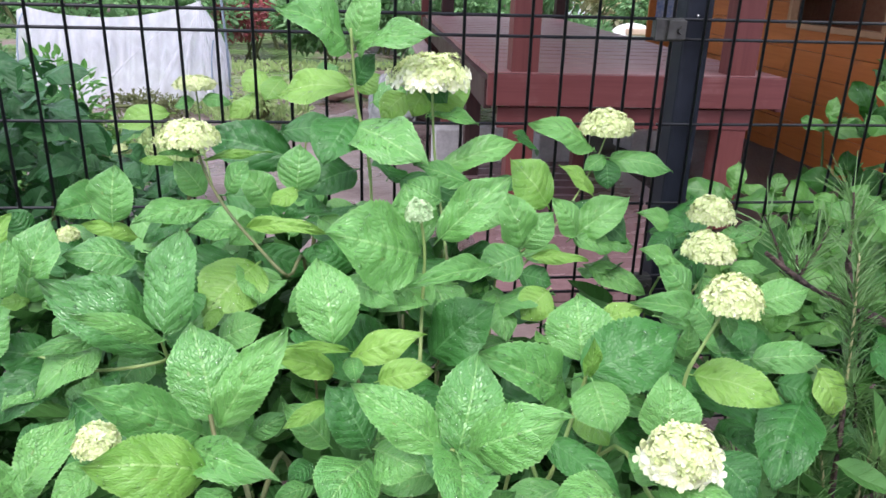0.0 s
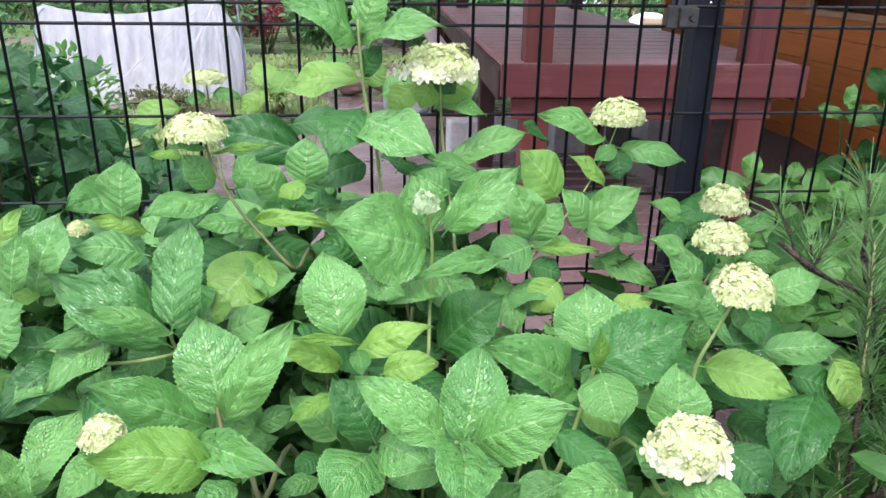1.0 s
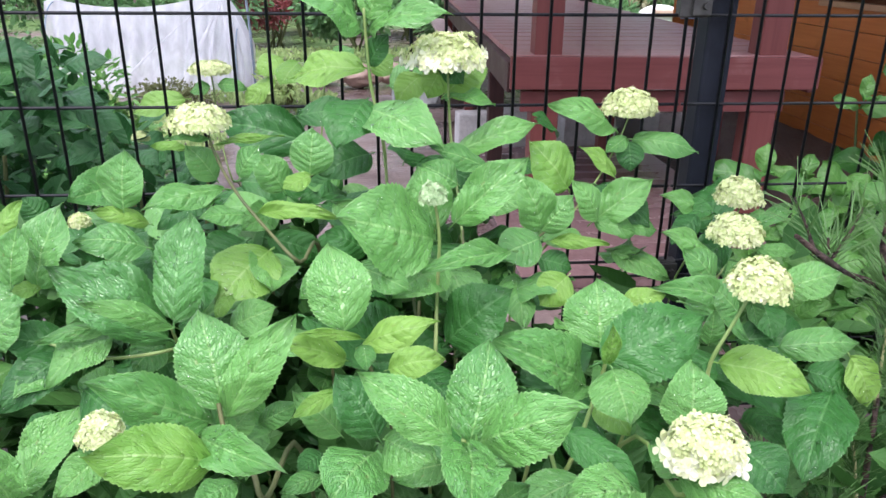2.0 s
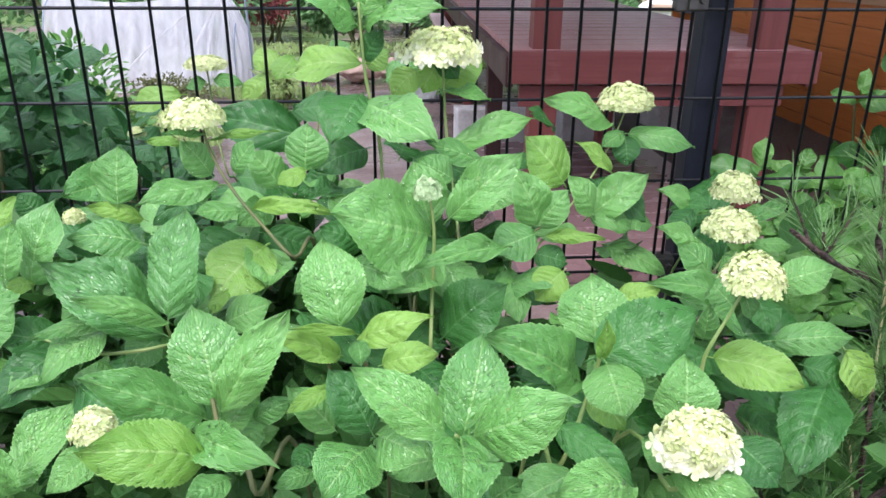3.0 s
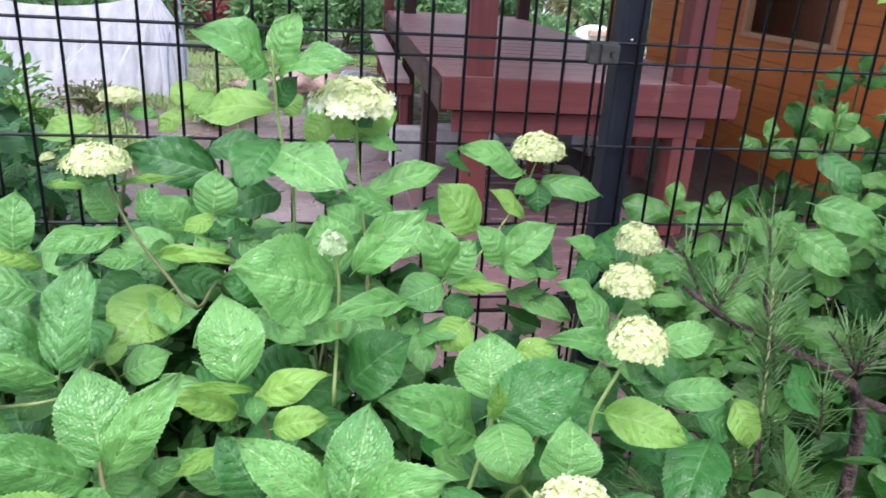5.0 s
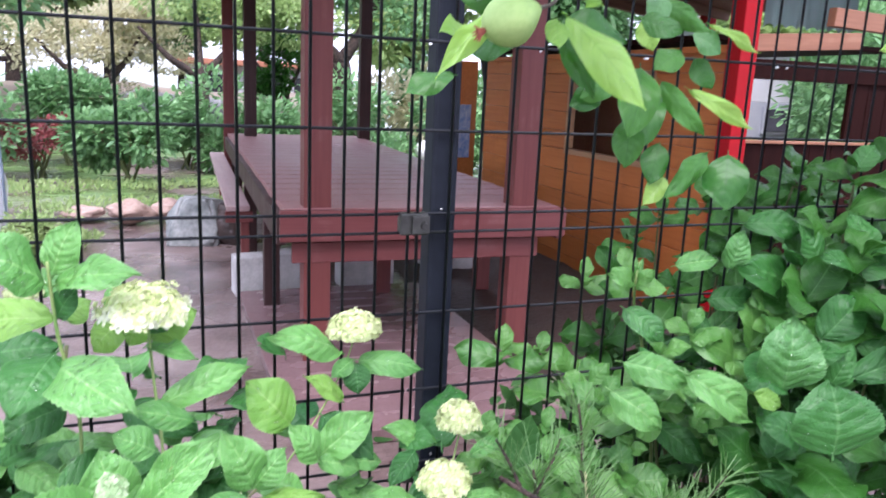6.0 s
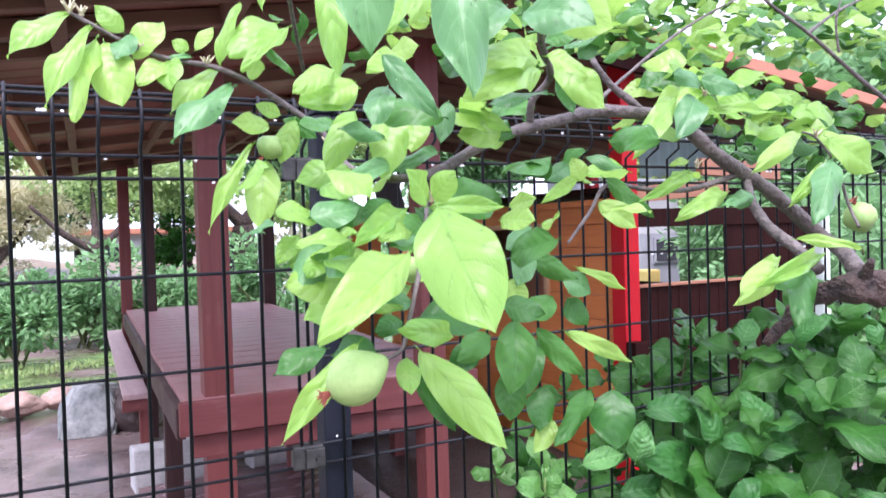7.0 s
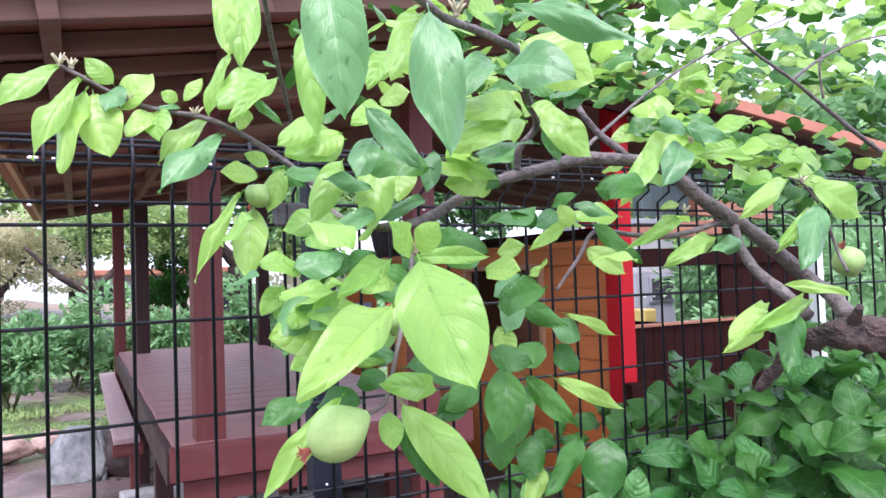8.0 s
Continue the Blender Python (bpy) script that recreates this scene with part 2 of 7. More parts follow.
RED_BROWN_UP = timber("red_brown_paint_upright", (0.110, 0.027, 0.025), (0.164, 0.048, 0.041), (0.233, 0.110, 0.097), 2, 0.5)
DECK_PAINT = timber("worn_deck_paint", (0.262, 0.118, 0.109), (0.373, 0.192, 0.189), (0.448, 0.299, 0.284), 0, 0.42, 0.9)
STEP_PAINT = timber("pale_worn_step_paint", (0.30, 0.20, 0.195), (0.40, 0.28, 0.27), (0.48, 0.36, 0.34), 0, 0.45, 0.9)
# brown of the dark rear posts, also used as painted shade along the deck side
DARK_POST_AND_SHADE = timber("dark_post_and_shade_brown", (0.030, 0.014, 0.013), (0.055, 0.026, 0.023), (0.09, 0.05, 0.045), 2, 0.5)
RAFTER = timber("dark_rafter", (0.12, 0.062, 0.044), (0.21, 0.118, 0.080), (0.2, 0.12, 0.08), 0, 0.6)
ROOF_BOARD = timber("roof_board", (0.182, 0.070, 0.050), (0.350, 0.147, 0.105), (0.34, 0.2, 0.15), 0)
FASCIA = timber("pale_fascia", (0.476, 0.266, 0.140), (0.672, 0.420, 0.238), (0.770, 0.560, 0.350), 1)
ORANGE_WALL = timber("orange_stain", (0.365, 0.105, 0.023), (0.513, 0.169, 0.041), (0.19, 0.065, 0.02), 1, 0.42, 0.7)
FRAME_WOOD = timber("light_frame_wood", (0.33, 0.18, 0.09), (0.43, 0.26, 0.14), (0.4, 0.25, 0.14), 1)
# dark stain lowered further, with the shade of roof and shrubs in the colour
SHADED_BOARD = timber("shaded_red_brown_board", (0.010, 0.0026, 0.002), (0.020, 0.0055, 0.0042), (0.045, 0.016, 0.011), 2, 0.65, 0.4, 0.06)
MID_BOARD = timber("mid_brown_board", (0.20, 0.085, 0.045), (0.30, 0.14, 0.08), (0.36, 0.22, 0.14), 0)
RED_PAINT = plain("bright_red_paint", (0.28, 0.003, 0.006), (0.36, 0.005, 0.009), 5.0, 0.55, 0, 0.1, 60.0, 0.004, 0.2)
FLOOR_PAINT = plain("wet_brown_floor", (0.147, 0.087, 0.087), (0.224, 0.144, 0.144), 3.0, 0.26, 0, 0.2)
CONCRETE = plain("pale_concrete", (0.36, 0.35, 0.335), (0.54, 0.53, 0.51), 9.0, 0.8, 0, 0.4)
GREY_ROCK = plain("grey_rock", (0.13, 0.15, 0.15), (0.38, 0.39, 0.38), 5.0, 0.75, 0, 0.6, 30.0, 0.02)
BROWN_ROCK = plain("brown_rock", (0.30, 0.20, 0.16), (0.50, 0.36, 0.30), 5.0, 0.75, 0, 0.6, 30.0, 0.02)
DARK_ROCK = plain("dark_brown_rock", (0.035, 0.024, 0.021), (0.085, 0.058, 0.050), 5.0, 0.5, 0, 0.6, 30.0, 0.02)
EARTH = plain("dark_earth", (0.022, 0.014, 0.011), (0.060, 0.040, 0.033), 5.0, 0.55, 0, 0.7, 45.0, 0.02)
SAND = plain("sand", (0.15, 0.122, 0.09), (0.25, 0.205, 0.16), 2.0, 0.9, 0, 0.4)
FAR_ROCK = plain("weathered_rock", (0.10, 0.11, 0.11), (0.27, 0.27, 0.26), 3.0, 0.8, 0, 0.6, 20.0, 0.03)
NETTING = netting_material()
HOOP = plain("blue_grey_pipe", (0.20, 0.26, 0.34), (0.30, 0.36, 0.44), 9.0, 0.4)
CLIP_BLUE = plain("blue_clip", (0.08, 0.22, 0.55), (0.12, 0.30, 0.62), 9.0, 0.4)
WHITE_PLASTIC = plain("white_plastic", (0.74, 0.74, 0.72), (0.84, 0.84, 0.82), 5.0, 0.4)
YELLOW = plain("yellow_plastic", (0.46, 0.34, 0.10), (0.52, 0.40, 0.14), 5.0, 0.5)
GREY_BOARD = timber("dark_grey_board", (0.045, 0.042, 0.042), (0.075, 0.068, 0.066), (0.12, 0.11, 0.1), 2)
TAN_PLASTIC = plain("tan_plastic", (0.5, 0.36, 0.26), (0.56, 0.42, 0.32), 5.0, 0.5)
CORRUGATED = leaf_material("pale_corrugated_sheet", (0.55, 0.68, 0.67), (0.64, 0.76, 0.75), (0.6, 0.72, 0.71), 1, 0.02, 0.3, 0.6)
PLASTER = plain("pale_house_wall", (0.40, 0.40, 0.41), (0.50, 0.50, 0.52), 2.0, 0.8)
GREY_WALL = plain("grey_house_wall", (0.26, 0.27, 0.30), (0.34, 0.35, 0.38), 2.0, 0.7)
ROOF_TILE = plain("terracotta_roof", (0.30, 0.115, 0.065), (0.40, 0.17, 0.10), 4.0, 0.7)
DARK_GLASS = plain("dark_window_glass", (0.02, 0.02, 0.025), (0.04, 0.04, 0.05), 3.0, 0.12)
POSTER = plain("blue_print", (0.08, 0.16, 0.36), (0.42, 0.42, 0.46), 14.0, 0.5)
PALE_GREEN_METAL = plain("pale_green_metal", (0.46, 0.56, 0.50), (0.56, 0.66, 0.60), 5.0, 0.4)


def ground_material():
    """Wet brown path and soil, greener with moss and grass farther from the pavilion."""
    n = Nodes("wet_ground", 0.5)
    vec = n.coords()
    soil = n.mix(n.ramp(n.noise(vec, 1.6), 0.35, 0.65), (0.072, 0.044, 0.038), (0.215, 0.160, 0.150))
    soil = n.mix(n.math("MULTIPLY", n.noise(vec, 40.0), 0.5), soil, (0.25, 0.19, 0.175))
    soil = n.mix(n.math("MULTIPLY", n.ramp(n.noise(vec, 0.9, 5.0), 0.50, 0.60), 0.8), soil, (0.052, 0.029, 0.024))
    sep = n.add("SeparateXYZ", Vector=vec)
    moss = n.math("MULTIPLY", n.ramp(n.noise(vec, 0.55, 5.0), 0.42, 0.52), n.ramp(sep.outputs[1], 6.0, 7.5))
    tone = n.mix(moss, soil, (0.11, 0.19, 0.06))
    n.bump(n.noise(vec, 30.0, 6.0), 0.4, 0.02)
    n.put(n.bsdf.inputs["Roughness"], n.math("ADD", 0.10, n.math("MULTIPLY", n.ramp(n.noise(vec, 1.4, 5.0), 0.42, 0.60), 0.5)))
    return n.colour(tone)


GROUND = ground_material()

# ---- building helpers ----
WORLD = {}


def thing(name, m=None, label="", category="", group="", kind=""):
    ob = new(name)
    ob.empty_display_size = 0.1
    m = m if m is not None else Matrix()
    ob.matrix_basis = m
    WORLD[ob] = m
    return tagged(ob, label, category, group, kind)


def mesh_of(name, bm, material, smooth=False):
    me = bpy.data.meshes.new(name)
    bm.to_mesh(me)
    bm.free()
    me.materials.append(material)
    if smooth:
        me.polygons.foreach_set("use_smooth", [True] * len(me.polygons))
    return me


def under(name, me, parent, m=None, label=""):
    """One mesh object under a thing or part, at a pose in the world."""
    ob = new(name, me)
    m = m if m is not None else Matrix()
    ob.parent = parent
    ob.matrix_basis = WORLD[parent].inverted() @ m
    WORLD[ob] = m
    if label:
        ob["label"] = label
    return ob


def single(name, me, m=None, label="", category="", group="", kind=""):
    ob = new(name, me)
    ob.matrix_basis = m if m is not None else Matrix()
    WORLD[ob] = ob.matrix_basis.copy()
    return tagged(ob, label, category, group, kind)


def block(size, bevel=0.004, cuts=0):
    """A board or beam with eased edges, centred on its origin."""
    bm = bmesh.new()
    bmesh.ops.create_cube(bm, size=1.0)
    bmesh.ops.scale(bm, vec=size, verts=bm.verts)
    if bevel:
        bmesh.ops.bevel(bm, geom=bm.edges[:], offset=min(bevel, min(size) * 0.3), segments=2, profile=0.6, affect="EDGES")
    return bm


def board(name, size, centre, material, parent, label="", bevel=0.004, turn=(0, 0, 0), frame_m=None):
    m = pose(*centre, *turn)
    if frame_m is not None:
        m = frame_m @ m
    return under(name, mesh_of(name, block(size, bevel), material), parent, m, label)


def smooth_line(points, steps=6):
    """Points along a soft curve through the given ones."""
    pts = [Vector(p) for p in points]
    if len(pts) < 3:
        return pts
    out = []
    for i in range(len(pts) - 1):
        p0, p1, p2, p3 = pts[max(i - 1, 0)], pts[i], pts[i + 1], pts[min(i + 2, len(pts) - 1)]
        for k in range(steps):
            t = k / steps
            out.append(0.5 * (2 * p1 + (p2 - p0) * t + (2 * p0 - 5 * p1 + 4 * p2 - p3) * t * t + (3 * p1 - p0 - 3 * p2 + p3) * t ** 3))
    out.append(pts[-1])
    return out


def tube(bm, pts, r0, r1, seg=7, knots=0.0):
    """A tapering round rod along points."""
    rings = []
    side = None
    for i, p in enumerate(pts):
        d = (pts[min(i + 1, len(pts) - 1)] - pts[max(i - 1, 0)]).normalized()
        if side is None:
            side = d.orthogonal().normalized()
        side = (side - d * side.dot(d)).normalized()
        up = d.cross(side)
        r = r0 + (r1 - r0) * i / max(len(pts) - 1, 1)
        r *= 1 + knots * noise.noise(p * 60)
        rings.append([bm.verts.new(p + (side * math.cos(a) + up * math.sin(a)) * r * (1 + knots * 0.6 * noise.noise(p * 90 + Vector((math.cos(a), math.sin(a), 0))))) for a in [2 * math.pi * k / seg for k in range(seg)]])
    for a, b in zip(rings, rings[1:]):
        for k in range(seg):
            bm.faces.new((a[k], a[(k + 1) % seg], b[(k + 1) % seg], b[k]))
    bm.faces.new(rings[0][::-1])
    bm.faces.new(rings[-1])
    return bm


def rod(points, r0, r1=None, seg=7, steps=6, knots=0.0):
    return tube(bmesh.new(), smooth_line(points, steps), r0, r0 if r1 is None else r1, seg, knots)


def rock_mesh(name, size, seed, material, rough=0.35):
    """A boulder: a rounded block pushed in and out at two scales, with flat breaks."""
    bm = bmesh.new()
    bmesh.ops.create_icosphere(bm, subdivisions=4, radius=0.5)
    off = Vector((seed * 3.7, seed * 1.3, seed * 5.1))
    for v in bm.verts:
        d = v.co.normalized()
        r = 0.5 * (1 + rough * noise.noise(d * 1.3 + off) + rough * 0.35 * noise.noise(d * 4 + off))
        r = min(r, 0.44 / max(abs(d.dot(Vector((0.5, 0.6, 0.62)))), 0.2), 0.42 / max(abs(d.dot(Vector((-0.8, 0.1, 0.58)))), 0.2))
        v.co = d * r
        v.co = Vector((v.co.x * size[0], v.co.y * size[1], v.co.z * size[2]))
    return mesh_of(name, bm, material, True)


def leaf_mesh(name, material, broad=0.42, fullness=0.75, tip=1.9, acute=0.3, teeth=0, depth=0.0, fold=0.12, arch=0.10, wave=0.03, rows=22, cols=6, seed=0, stalk=0.0, curl=0.0, crease=0.0, beads=0, veins=7, pucker=0.012, bead=1.0):
    """A leaf one long (along y) and one wide (along x), with its outline, teeth, fold, arch, puckers and waves as real shape."""
    rnd = random.Random(seed)
    bm = bmesh.new()
    uv = bm.loops.layers.uv.new("UVMap")
    grid, marks = [], {}
    ph = [rnd.uniform(0, 6.28) for _ in range(4)]
    lean = rnd.uniform(-0.04, 0.04)
    for i in range(rows + 1):
        u = i / rows
        if u < broad:
            w = 0.5 * math.sin(math.pi / 2 * u / broad) ** fullness
        else:
            s = (u - broad) / (1 - broad)
            w = 0.5 * (1 - s ** tip) * (1 - acute * s ** 4)
        w = max(w, 0.004)
        if teeth:
            w *= 1 - depth * (1 - (u * teeth) % 1.0) * min(1, 6 * (1 - u))
        row = []
        for j in range(2 * cols + 1):
            v = j / cols - 1
            x = v * w
            z = fold * abs(x) + arch * math.sin(math.pi * u) + wave * math.sin(9 * u + ph[0] + 2 * (v > 0)) * v * v
            z -= curl * w * v * v * (0.6 + 0.4 * math.sin(4 * u + ph[3] + v))
            z += crease * noise.noise(Vector((v * 2.2, u * 5.0, seed * 1.7)))
            band = abs((((u - 0.25 * abs(v) ** 1.25) * veins) % 1.0) * 2 - 1)
            z += pucker * math.sqrt(1 - band) * (1 - abs(v) ** 4) * math.sin(math.pi * u)
            y = u + 0.02 * math.sin(5 * u + ph[1]) * v
            vert = bm.verts.new((x + lean * math.sin(math.pi * u), y, z))
            marks[vert] = (0.5 + 0.5 * v, u)
            row.append(vert)
        grid.append(row)
    for a, b in zip(grid, grid[1:]):
        for j in range(2 * cols):
            f = bm.faces.new((a[j], a[j + 1], b[j + 1], b[j]))
            for loop in f.loops:
                loop[uv].uv = marks[loop.vert]
    wet = []
    for _ in range(beads):
        i, j = rnd.randrange(2, rows - 3), rnd.randrange(1, 2 * cols - 1)
        a, b, c = grid[i][j].co, grid[i + 1][j].co, grid[i][j + 1].co
        along, side = (b - a).normalized(), (c - a).normalized()
        up = side.cross(along).normalized()
        mid = a.lerp(b, rnd.random()).lerp(c, rnd.random() * 0.6)
        r = bead * rnd.uniform(0.006, 0.012) * rnd.choice((1.0, 1.0, 1.5, 1.9))
        rings = []
        for k in range(3):
            s = r * math.cos(k * 0.55)
            rings.append([bm.verts.new(mid + side * s * 1.5 * math.cos(q) + along * s * math.sin(q) + up * (r * 0.75 * math.sin(k * 0.55))) for q in [math.pi / 4 * m for m in range(8)]])
        top = bm.verts.new(mid + up * r * 0.75)
        for p, q in zip(rings, rings[1:]):
            wet += [bm.faces.new((p[m], p[(m + 1) % 8], q[(m + 1) % 8], q[m])) for m in range(8)]
        wet += [bm.faces.new((rings[-1][m], rings[-1][(m + 1) % 8], top)) for m in range(8)]
    for f in wet:
        f.material_index = 1
    if stalk:
        before = set(bm.faces)
        tube(bm, [Vector((0, 0.04, -0.004)), Vector((0, -stalk * 0.5, -0.02)), Vector((0, -stalk, -0.05))], 0.012, 0.016, 5)
        for f in set(bm.faces) - before:
            for loop in f.loops:
                loop[uv].uv = (0.5, 0.5)
    me = mesh_of(name, bm, material, True)
    me.materials.append(WATER)
    return me


def leaf_pose(base, tip, width, up):
    """The pose of a leaf mesh from its base to its tip, its face towards up."""
    base, y = Vector(base), Vector(tip) - Vector(base)
    n = y.normalized()
    up = Vector(up)
    z = (up - n * up.dot(n)).normalized()
    x = n.cross(z)
    size = y.length
    return Matrix((( x.x * width, y.x, z.x * size, base.x), (x.y * width, y.y, z.y * size, base.y), (x.z * width, y.z, z.z * size, base.z), (0, 0, 0, 1)))


def leaf_cloud(name, material, spots, size, seed, droop=0.4, ratio=0.55):
    """Many small leaves at spots (place, outward direction), joined: a far crown or hedge."""
    rnd = random.Random(seed)
    verts, faces, uvs = [], [], []
    for p, out in spots:
        s = size * rnd.uniform(0.6, 1.3)
        d = (Vector(out) + Vector((rnd.uniform(-1, 1), rnd.uniform(-1, 1), rnd.uniform(-1, 1))) * 0.8).normalized()
        d = (d - Vector((0, 0, droop * rnd.random()))).normalized()
        side = d.cross(Vector((rnd.uniform(-0.5, 0.5), rnd.uniform(-0.5, 0.5), 1))).normalized() * s * ratio * 0.5
        lift = d.cross(side).normalized() * s * 0.1
        p = Vector(p)
        k = len(verts)
        rim = [(0.0, 0.0), (0.18, 0.72), (0.45, 1.0), (0.75, 0.7), (1.0, 0.0), (0.75, -0.7), (0.45, -1.0), (0.18, -0.72)]
        verts += [p + d * s * a - lift * 1.5 * a * a + side * b - lift * abs(b) for a, b in rim] + [p + d * s * 0.45]
        for i in range(8):
            j = (i + 1) % 8
            faces.append((k + i, k + j, k + 8))
            uvs += [(0.5 + rim[i][1] / 2, rim[i][0]), (0.5 + rim[j][1] / 2, rim[j][0]), (0.5, 0.45)]
    me = bpy.data.meshes.new(name)
    me.from_pydata(verts, [], faces)
    layer = me.uv_layers.new(name="UVMap")
    layer.data.foreach_set("uv", [c for pair in uvs for c in pair])
    me.materials.append(material)
    return me


def clump_spots(centre, radii, count, seed, lumps=7):
    """Spots on the shells of several lumps, for an uneven crown with gaps."""
    rnd = random.Random(seed)
    centre = Vector(centre)
    balls = []
    for _ in range(lumps):
        d = Vector((rnd.gauss(0, 1), rnd.gauss(0, 1), rnd.gauss(0, 0.8)))
        d = d.normalized() * rnd.uniform(0.35, 0.75)
        balls.append((Vector((d.x * radii[0], d.y * radii[1], d.z * radii[2])), rnd.uniform(0.35, 0.6)))
    spots = []
    for _ in range(count):
        c, s = rnd.choice(balls)
        d = Vector((rnd.gauss(0, 1), rnd.gauss(0, 1), rnd.gauss(0, 1))).normalized()
        r = s * rnd.uniform(0.55, 1.05)
        spots.append((centre + c + Vector((d.x * radii[0], d.y * radii[1], d.z * radii[2])) * r, d))
    return spots

# ---- ground ----
def build_ground():
    bm = bmesh.new()
    xs = [-400, -60, -25, -12] + [-8 + 0.5 * i for i in range(41)] + [16, 30, 80, 400]
    ys = [-400, -60, -12, -6] + [-3 + 0.5 * i for i in range(47)] + [26, 40, 90, 500]
    grid = []
    for y in ys:
        row = []
        for x in xs:
            z = 0.03 * noise.noise(Vector((x * 0.5, y * 0.5, 0)))
            if abs(x - 0.9) < 2.4 and -0.5 < y < 7:
                z = -0.02
            if y > 10:
                z += min((y - 10) * 0.05, 0.5) * (1 + 0.3 * noise.noise(Vector((x * 0.2, y * 0.2, 3))))
            row.append(bm.verts.new((x, y, z - 0.01)))
        grid.append(row)
    for a, b in zip(grid, grid[1:]):
        for i in range(len(xs) - 1):
            bm.faces.new((a[i], a[i + 1], b[i + 1], b[i]))
    single("ground", mesh_of("ground", bm, GROUND, True), None, "wet brown earth and moss of a garden", "ground", "", "structure")


build_ground()

# ---- mesh fence ----
LEVELS = [0.10, 0.223, 0.195, 0.35, 0.478, 0.608, 0.634, 0.762, 0.891, 1.020, 1.049, 1.175, 1.304, 1.432, 1.461]
PITCH, JOINT = 0.05, 0.0145


def fence_wire_mesh():
    """One upright wire: straight, with an offset and a rolled edge at the top."""
    line = [(0, 0.0, 0.06)]
    line += [(0, 0, 1.475), (0, -0.03, 1.492), (0, -0.03, 1.518), (0, -0.016, 1.543), (0, 0.004, 1.540), (0, 0.006, 1.52)]
    bm = tube(bmesh.new(), [Vector(p) for p in line], 0.0025, 0.0025, 6)
    return mesh_of("upright_wire", bm, WIRE, True)


def cross_wire_mesh(length):
    return mesh_of("cross_wire", tube(bmesh.new(), [Vector((0, 0, 0)), Vector((length, 0, 0))], 0.0025, 0.0025, 6), WIRE, True)


def build_fence():
    upright, count = fence_wire_mesh(), 40
    cross = cross_wire_mesh(PITCH * (count - 1) + 0.01)
    for start, step, word in ((0.0, -1, "whose end meets the post"), (JOINT, 1, "half hidden by garden shrubs")):
        panel = thing("mesh_fence_panel", pose(start, 0, 0.06), "black welded wire fence panel " + word, "fence", "fence panels")
        for k in range(count):
            under("upright_wire", upright, panel, pose(start + step * PITCH * k, 0, 0))
        x0 = start - 0.005 if step > 0 else start - PITCH * (count - 1) - 0.005
        for z in LEVELS:
            under("cross_wire", cross, panel, pose(x0, 0.0035, z))
        for y, z in ((-0.026, 1.517), (-0.0268, 1.506), (-0.014, 1.5395), (-0.0232, 1.531), (0.009, 1.521)):
            under("cross_wire", cross, panel, pose(x0, y, z))
        rnd = random.Random(17 + step)
        bm = bmesh.new()
        for _ in range(64):
            z = rnd.choice((1.432, 1.461, 1.515, 1.515, 1.515, 1.538, 1.538, 1.304))
            y = {1.515: -0.026, 1.538: -0.014}.get(z, 0.0035)
            made = bmesh.ops.create_icosphere(bm, subdivisions=2, radius=rnd.uniform(0.0015, 0.0034))["verts"]
            at = Vector((start + step * rnd.uniform(0, 1.3), y, z - 0.0042))
            for v in made:
                v.co = Vector((v.co.x * 1.25, v.co.y, v.co.z * 0.85)) + at
        tagged(under("dew", mesh_of("dew", bm, DEW, True), panel, None, "water beads hanging from the wires, opaque white for their glints"), kind="stuff")
    for x in (0.061, 2.06, -1.94):
        post = thing("fence_post", pose(x, 0.034, 0), "square dark blue-black steel fence post with rounded corners", "fence post", "fence posts")
        bm = block((0.042, 0.046, 1.53), 0.006)
        under("shaft", mesh_of("shaft", bm, POST_PAINT), post, pose(x, 0.034, 0.765))
        under("cap", mesh_of("cap", block((0.044, 0.048, 0.008), 0.003), POST_PAINT), post, pose(x, 0.034, 1.534))
        for z in (0.621, 1.034, 1.447):
            clamp = under("clamp", mesh_of("clamp", block((0.044, 0.020, 0.034), 0.003), CLAMP), post, pose(x - 0.052, 0.004, z), "black metal panel clamp")
            under("clamp_plate", mesh_of("clamp_plate", block((0.028, 0.006, 0.028), 0.002), CLAMP), clamp, pose(x - 0.044, -0.0105, z))
            bm = bmesh.new()
            bmesh.ops.create_cone(bm, cap_ends=True, segments=6, radius1=0.006, radius2=0.005, depth=0.008)
            under("bolt", mesh_of("bolt", bm, CLAMP), clamp, pose(x - 0.040, -0.016, z, 90, 0, 0))
            bm = bmesh.new()
            bmesh.ops.create_uvsphere(bm, u_segments=8, v_segments=6, radius=0.0025)
            under("rivet", mesh_of("rivet", bm, BOLT, True), clamp, pose(x - 0.004, 0.0105, z + 0.02))


build_fence()

# ---- pavilion with a raised deck ----
P = pose(0.12, 2.05, 0, 0, 0, -1.8)
DECK, WIDE, LONG = 0.715, 1.30, 4.55


